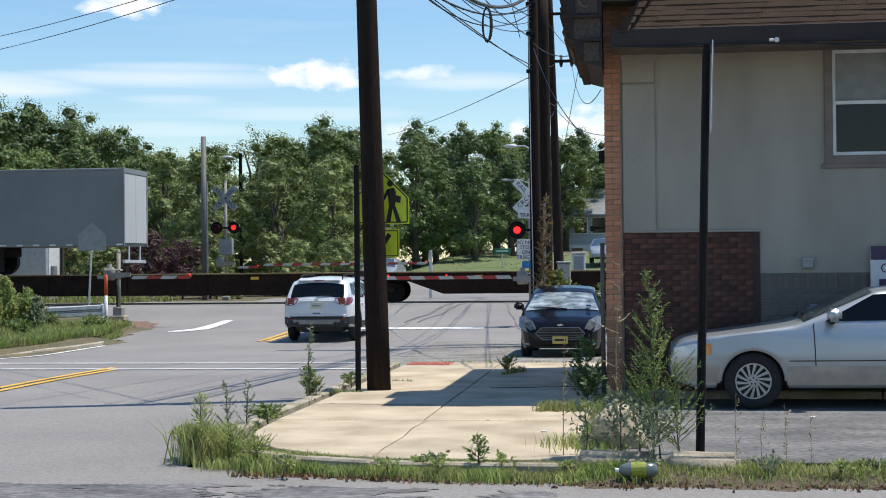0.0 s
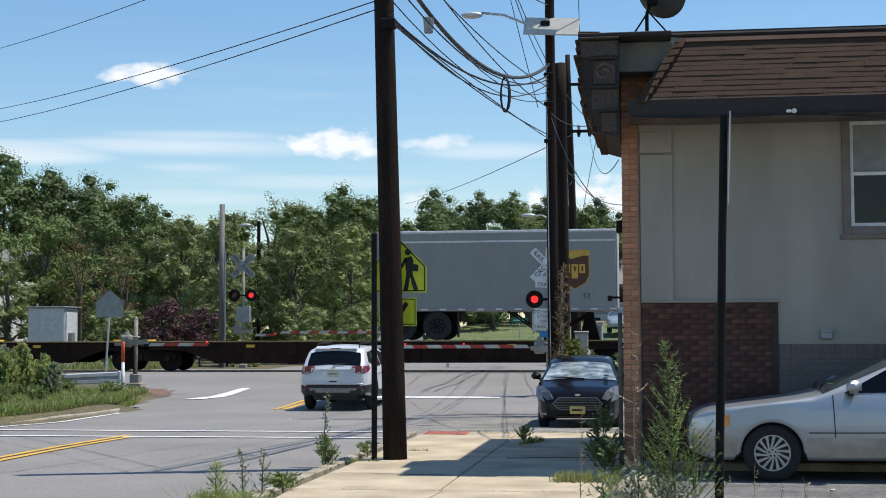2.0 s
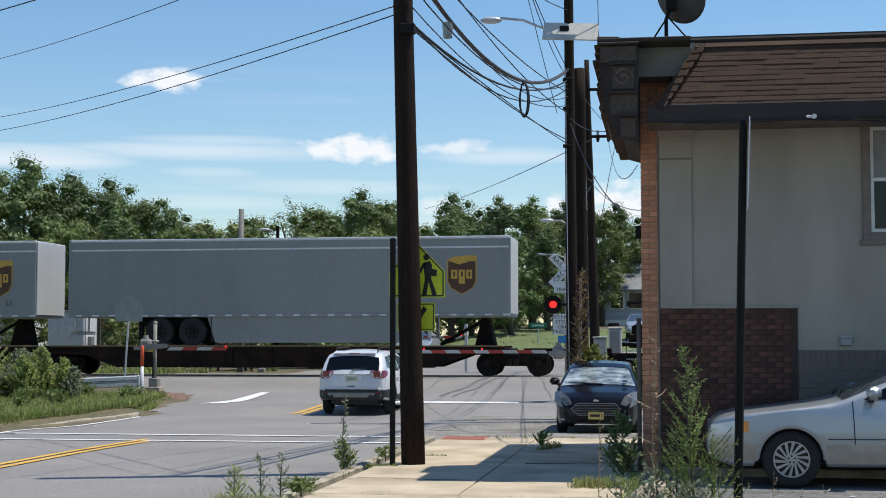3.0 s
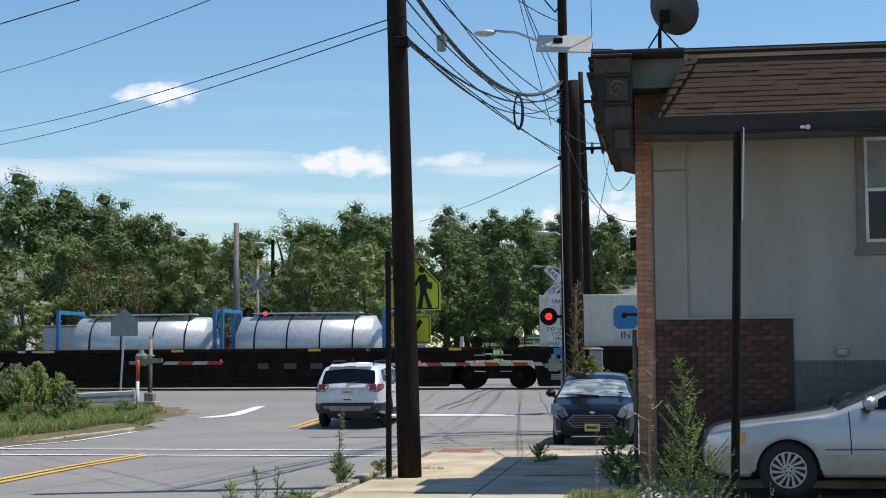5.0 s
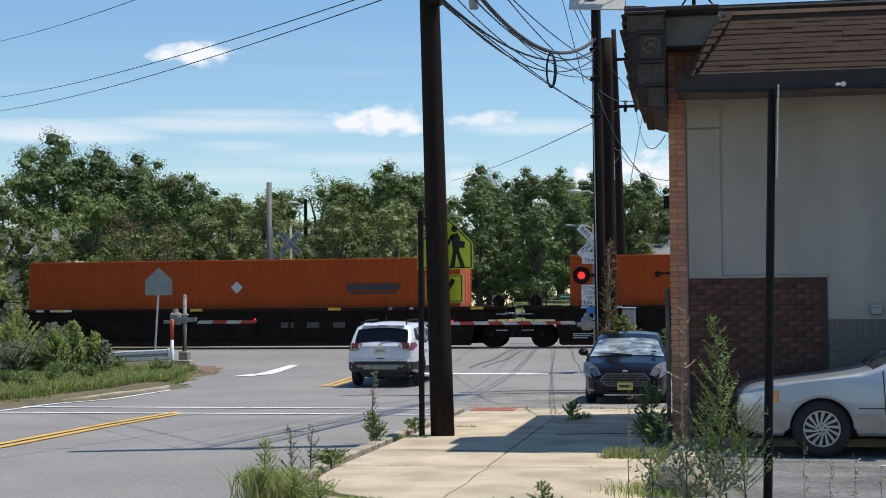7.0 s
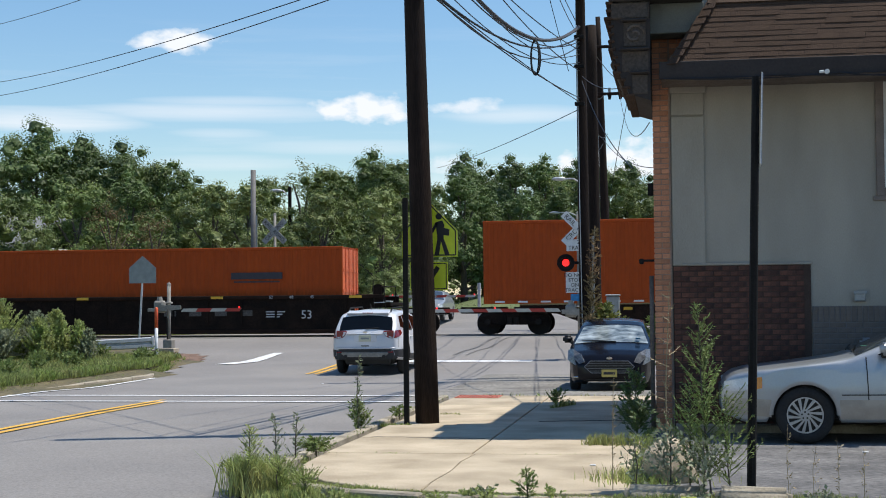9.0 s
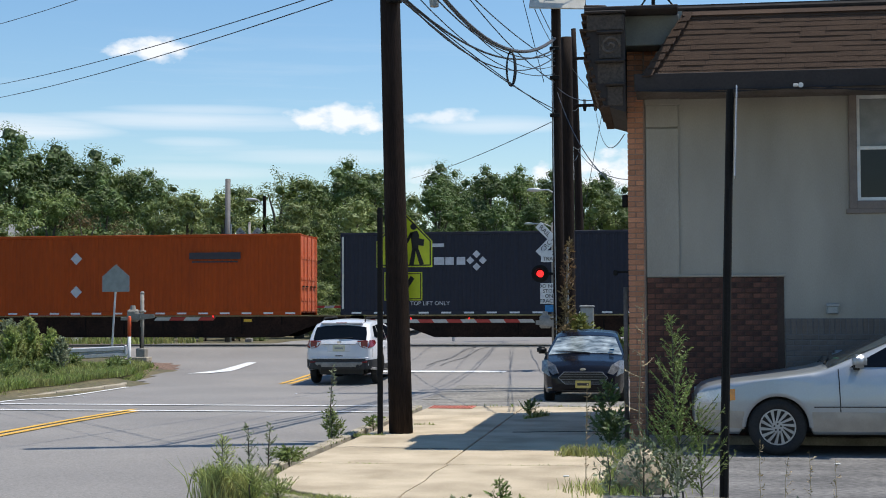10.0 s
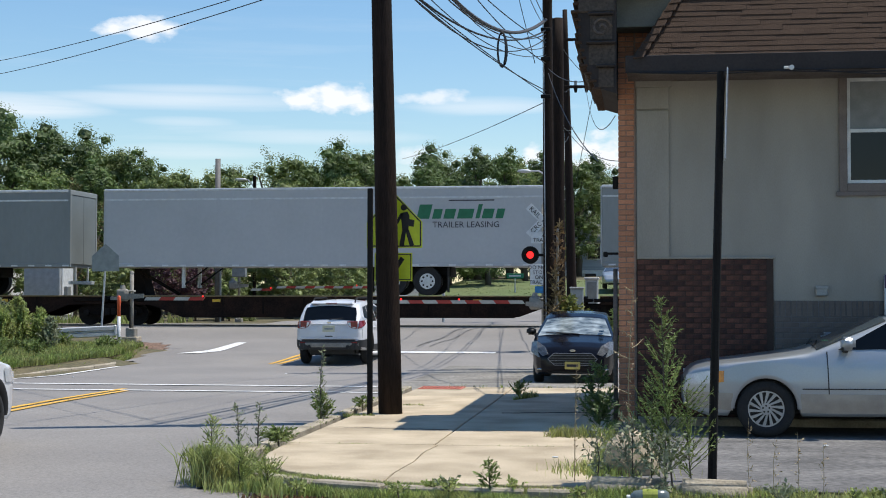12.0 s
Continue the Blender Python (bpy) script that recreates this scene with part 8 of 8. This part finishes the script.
# bushes on the verge
for x, y, s in ((-18.4, 39.2, 0.34), (-19.8, 39.2, 0.38), (-21.2, 39.0, 0.4), (-22.6, 39.2, 0.42)):
    plant(5, x, y, s)
for k, (x, y, h, w) in enumerate(((-16.5, 38.6, 1.2, 1.0), (-16.1, 38.3, 0.95, 0.8), (-17.2, 37.7, 1.25, 1.2), (-17.4, 39.0, 1.5, 1.3), (-16.9, 38.2, 1.4, 0.7), (-19.2, 38.9, 2.0, 1.4), (-20.7, 38.4, 1.9, 1.5), (-18.6, 38.2, 1.75, 2.0), (-19.8, 37.6, 1.8, 2.2), (-17.7, 38.6, 1.45, 1.5), (-16.9, 39.4, 0.75, 1.0), (-21.2, 38.5, 1.5, 2.2), (-22.5, 37.5, 1.6, 2.2), (-18.0, 36.9, 0.9, 1.6), (-20.5, 36.2, 1.0, 1.8), (-24, 39, 1.7, 2.4))):
    weed("leafy green bush on the verge", x, y, h, w, 130, DUSTY if k % 4 == 1 else LUSH, 0.06, 80 + k, z=ground_z(x, y), per=12, slim=0.28, stem=0.012, taper=0.9)
for k in range(16):
    x, y = -14.2 - 5.5 * random.random(), 30 + 11 * random.random()
    weed("low verge weed in the grass", x, y, 0.35, 0.7, 26, WEED, 0.09, 100 + k, z=ground_z(x, y), per=7)
chips = setting("wood_chips", sheet(spread(-16.4, -13.6, 14), spread(38.5, 44.5, 16), lambda x, y: max(road_z(y), ground_z(x, y)) + 0.015 + 0.03 * noise.noise((x * 4, y * 4, 5)),
                                    lambda x, y: (x + 15.35) ** 2 / 0.9 + (y - 42.4) ** 2 / 4.5 < 1), mat("red_brown_chips", (0.19, 0.12, 0.085), 0.95, vary=0.45, scale=4, fine=25, bump=0.9), "red-brown wood chips round the gate's foot")

# things lying at the kerb
bo = thing("plastic_bottle", "crushed clear bottle with a yellow-green label", "bottle")
GLASSY = mat("clear_plastic", (0.13, 0.16, 0.15), 0.12, vary=0.1, spec=0.8)
part("bottle_body", tube(bmesh.new(), [(-0.15, 0, 0), (-0.12, 0, 0), (-0.05, 0.01, 0), (0.05, 0, 0.003), (0.13, 0, 0), (0.16, 0, 0)], [0.02, 0.05, 0.062, 0.058, 0.06, 0.04], 14), GLASSY, bo, smooth=True, at=pose(0.02, 12.0, 0.0, 0, 0, 6))
part("bottle_label", tube(bmesh.new(), [(-0.05, 0.01, 0), (0.07, 0, 0.002)], [0.064, 0.062], 14), mat("yellow_green_label", (0.26, 0.30, 0.03), 0.5, vary=0.2), bo, at=pose(0.02, 12.0, 0.0, 0, 0, 6))
part("cap", tube(bmesh.new(), [(-0.18, 0, 0), (-0.15, 0, 0)], 0.018, 10), SIGN_WHITE, bo, at=pose(0.02, 12.0, 0.0, 0, 0, 6))
for x, y, ln, rz_ in ((-0.50, 12.28, 0.70, 2), (0.24, 12.27, 0.62, -3)):
    cs = thing("broken_kerbstone", "weathered broken concrete kerbstone in the grass", "kerbstone", "broken kerbstones")
    part("stone", bevel(box(bmesh.new(), 0, ln, 0, 0.18, -0.14, 0.11), 0.05, 3), KERB, cs, smooth=True, at=pose(x, y, 0, 0, 1, rz_))
st = thing("pale_stone", "pale rounded rock behind the weeds", "rock")
bm = bmesh.new()
bmesh.ops.create_icosphere(bm, subdivisions=2, radius=0.27)
for v in bm.verts:
    v.co *= 1 + 0.25 * noise.noise(v.co * 5)
part("rock", bm, CONCRETE, st, at=pose(-0.12, 13.6, 0.12))
for k in range(5):
    lt = thing("litter", "small white scrap on the ground", "litter", "scraps of litter")
    part("scrap", rbox(-0.03, 0.03, -0.02, 0.02, 0, 0.012, 0.004), SIGN_WHITE, lt, at=pose((-0.9, 1.9, -8.2, -12.5, 2.4)[k], (14.7, 16.2, 33, 31, 12.05)[k], (0.003, 0.002, road_z(33) + 0.004, road_z(31) + 0.004, -0.02)[k], 0, 0, 40 * k))
# ---- far things ----


def house(label, x0, x1, y, base, eave, ridge, upper, lower, roof_m, wins):
    h = thing("house", label, "house", "far houses")
    mid = base + (eave - base) * 0.48
    part("wall", box(bmesh.new(), x0, x1, y, y + 8, base, mid), lower, h, "pale lower wall")
    part("upper_wall", box(bmesh.new(), x0, x1, y - 0.05, y + 8.05, mid, eave), upper, h, "blue-grey siding")
    part("roof", prism(bmesh.new(), [(y - 0.5, eave - 0.05), (y + 4, ridge), (y + 8.5, eave - 0.05), (y + 8.5, eave - 0.2), (y + 4, ridge - 0.18), (y - 0.5, eave - 0.2)], "x", x0 - 0.4, x1 + 0.4), roof_m, h, "grey shingle roof")
    for x, z, w, hh in wins:
        wd = part("window", rbox(x - 0.08, x + w + 0.08, y - 0.1, y + 0.02, z - 0.08, z + hh + 0.08, 0.02), WINDOW_FRAME, h)
        part("pane", box(bmesh.new(), x, x + w, y - 0.13, y - 0.10, z, z + hh), PANE, wd)
    return h


SIDING = mat("blue_grey_siding", (0.36, 0.42, 0.47), 0.7, vary=0.06, scale=2, stretch=(0.2, 0.2, 6))
ROOFG = mat("grey_roof_shingle", (0.23, 0.235, 0.235), 0.9, vary=0.15, scale=2, fine=14)
house("blue-grey two-storey house with a grey roof", -6.5, 8, 108, 1.2, 5.5, 7.6, SIDING, WINDOW_FRAME, ROOFG,
      [(-4.2, 4.1, 0.9, 1.1), (-2.9, 4.1, 1.6, 1.1), (-4.4, 2.0, 0.8, 1.0), (-2.7, 2.0, 0.8, 1.0), (0.2, 4.1, 1.6, 1.1), (1.0, 1.6, 1.6, 1.2)])
house("white house showing between the trees", -43.5, -37, 80, 1.0, 5.0, 7.0, WINDOW_FRAME, WINDOW_FRAME, ROOFG, [(-42.5, 3.4, 0.9, 1.2), (-40.5, 3.4, 0.9, 1.2), (-38.8, 3.4, 0.9, 1.2)])


def street_lamp(label, x, y, z, arm, tilt, shaft):
    s = thing("street_lamp", label, "street lamp", "far street lamps")
    part("shaft", tube(bmesh.new(), [(x + arm, y, 0.3), (x + arm, y, z + 0.3)], 0.09, 10), shaft, s)
    part("arm", tube(bmesh.new(), [(x + arm, y, z - 0.3), (x + arm * 0.5, y, z + tilt), (x + 0.2, y, z + tilt)], 0.035, 8), GALV, s)
    bm = bmesh.new()
    bmesh.ops.create_uvsphere(bm, u_segments=12, v_segments=7, radius=1, matrix=Matrix.Translation((x, y, z + tilt)) @ Matrix.Diagonal((0.36, 0.15, 0.1, 1)))
    part("luminaire", bm, GALV, s, smooth=True)


street_lamp("cobra-head street lamp on a grey pole", -5.9, 72, 7.5, 1.4, 0.1, GALV)
street_lamp("cobra-head street lamp on a grey pole", -8.1, 95, 7.2, 1.9, 0.1, GALV)
street_lamp("cobra-head street lamp on a grey pole", -10.7, 112, 7.0, 4.2, 0.2, GALV)
street_lamp("street lamp on a dark wooden pole", -21.1, 75, 7.45, 0.75, 0.1, POLE)

fs = thing("street_name_sign", "small green street sign on a post", "sign")
part("post", tube(bmesh.new(), [(-7.6, 86, 0.4), (-7.6, 86, 2.6)], 0.04, 6), GALV, fs)
part("plate", rbox(-8.1, -7.1, 85.96, 86.0, 2.45, 2.75, 0.006), mat("sign_green", (0.02, 0.20, 0.11), 0.5), fs)
part("plate_bar", rbox(-7.95, -7.25, 85.955, 85.962, 2.56, 2.64, 0.001), SIGN_WHITE, fs)


def far_car(x, y, paint, label):
    sh = Shell(4.4, 0.88, [(0, 0.7), (0.1, 0.9), (0.7, 1.0), (1.2, 1.4), (2.4, 1.42), (3.2, 0.98), (4.2, 0.8), (4.4, 0.55)], [(0, 0.3), (4.4, 0.3)],
               [(0.2, 0.95), (0.6, 1.0), (0.95, 0.96), (1.4, 0.72)], [(0, 0.85), (0.4, 1), (3.9, 1), (4.4, 0.8)], (0.85, 3.5), 0.31)
    c = car_base("parked_car", label, sh, paint, 5, pose(x, y, ground_z(x, y) + 0.06, 0, 0, 180))
    part("windscreen", sh.top_patch(2.45, 3.15, 0.9, 0.93), SCREEN, c, smooth=True)
    for s in (-1, 1):
        part("headlamp", sh.side_patch([(4.0, 0.6), (4.35, 0.55), (4.35, 0.68), (4.0, 0.75)], s, 0.01), CLEAR, c)
    return c


far_car(-11.95, 72, mat("grey_car_paint", (0.30, 0.31, 0.32), 0.3, vary=0.03, coat=0.7), "small grey car waiting beyond the tracks")
far_car(-1.6, 88, CAR_SILVER, "pale car parked beyond the tracks")

# far roadside fence and boxes beyond the tracks
fr = thing("far_gate", "far striped crossing gate beyond the train", "crossing gate")
gate_arm(fr, -15.6, -8.6, 61.0, 1.85)
part("far_post", tube(bmesh.new(), [(-8.4, 61, 0.2), (-8.4, 61, 2.4)], 0.07, 8), GALV, fr)

# sale board on the wall
av = thing("notice_board", "purple and white property notice on the wall", "notice")
SB = (2.95, 4.45, 1.09, 1.87)
PURPLE = mat("purple_print", (0.055, 0.028, 0.075), 0.5, vary=0.05)
part("board", rbox(SB[0], SB[1], 18.90, 18.94, SB[2], SB[3], 0.004), SIGN_WHITE, av)
part("header", rbox(SB[0], SB[1], 18.894, 18.90, SB[3] - 0.17, SB[3], 0.002), PURPLE, av)
lettering("AVAILABLE", 0.165, SIGN_WHITE, av, pose(3.64, 18.891, SB[3] - 0.088))
lettering("COMMERCIAL", 0.17, PURPLE, av, pose(3.60, 18.897, SB[3] - 0.28))
part("print_bar", rbox(SB[0] + 0.1, SB[1] - 0.3, 18.895, 18.90, SB[3] - 0.52, SB[3] - 0.41, 0.002), PURPLE, av)
for x in (SB[0] + 0.12, SB[1] - 0.12):
    part("batten", rbox(x - 0.03, x + 0.03, 18.94, 18.972, SB[2], SB[3], 0.004), TRIM, av)
cr = thing("wall_conduit", "thin brown conduit on the wall", "pipe")
part("conduit", tube(bmesh.new(), [(3.24, 18.985, 1.9), (3.24, 18.985, 4.4)], 0.014, 6), TRIM, cr)

# ---- brick fields ----
brick_field("brick_panel", -0.112, 1.60, 0.0, 2.07, BRICK_DARK, MORTAR, "dark red-brown brick panel low on the wall")
brick_field("grey_brick_base", 1.612, 3.6, 0.0, 1.545, BRICK_GREY, mat("grey_mortar", (0.17, 0.16, 0.16), 0.95, vary=0.1), "grey-painted brick base with an upright top course", True)
setting("far_brick_base", box(bmesh.new(), 3.61, 13.9, WALL_Y - 0.03, WALL_Y - 0.003, 0, 1.545), BRICK_GREY, "grey-painted brick base")


def motions():
    for ob, q in MOVING:
        x0 = q + OFFSET
        walk(ob, [(t, pose(x0 - SPEED * t, TRACK_Y, RZ)) for t in (0, 4, 8, 12)])
    # a second white car rolls in along the lane at the end
    walk(passing, [(0, pose(-8.15, -40.4, -0.12)), (6, pose(-8.15, -8.4, -0.12)), (9, pose(-8.15, 2.6, -0.12)), (11, pose(-8.15, 9.45, -0.12)), (11.5, pose(-8.15, 10.8, -0.12)), (12, pose(-8.15, 12.02, -0.12))])

motions()
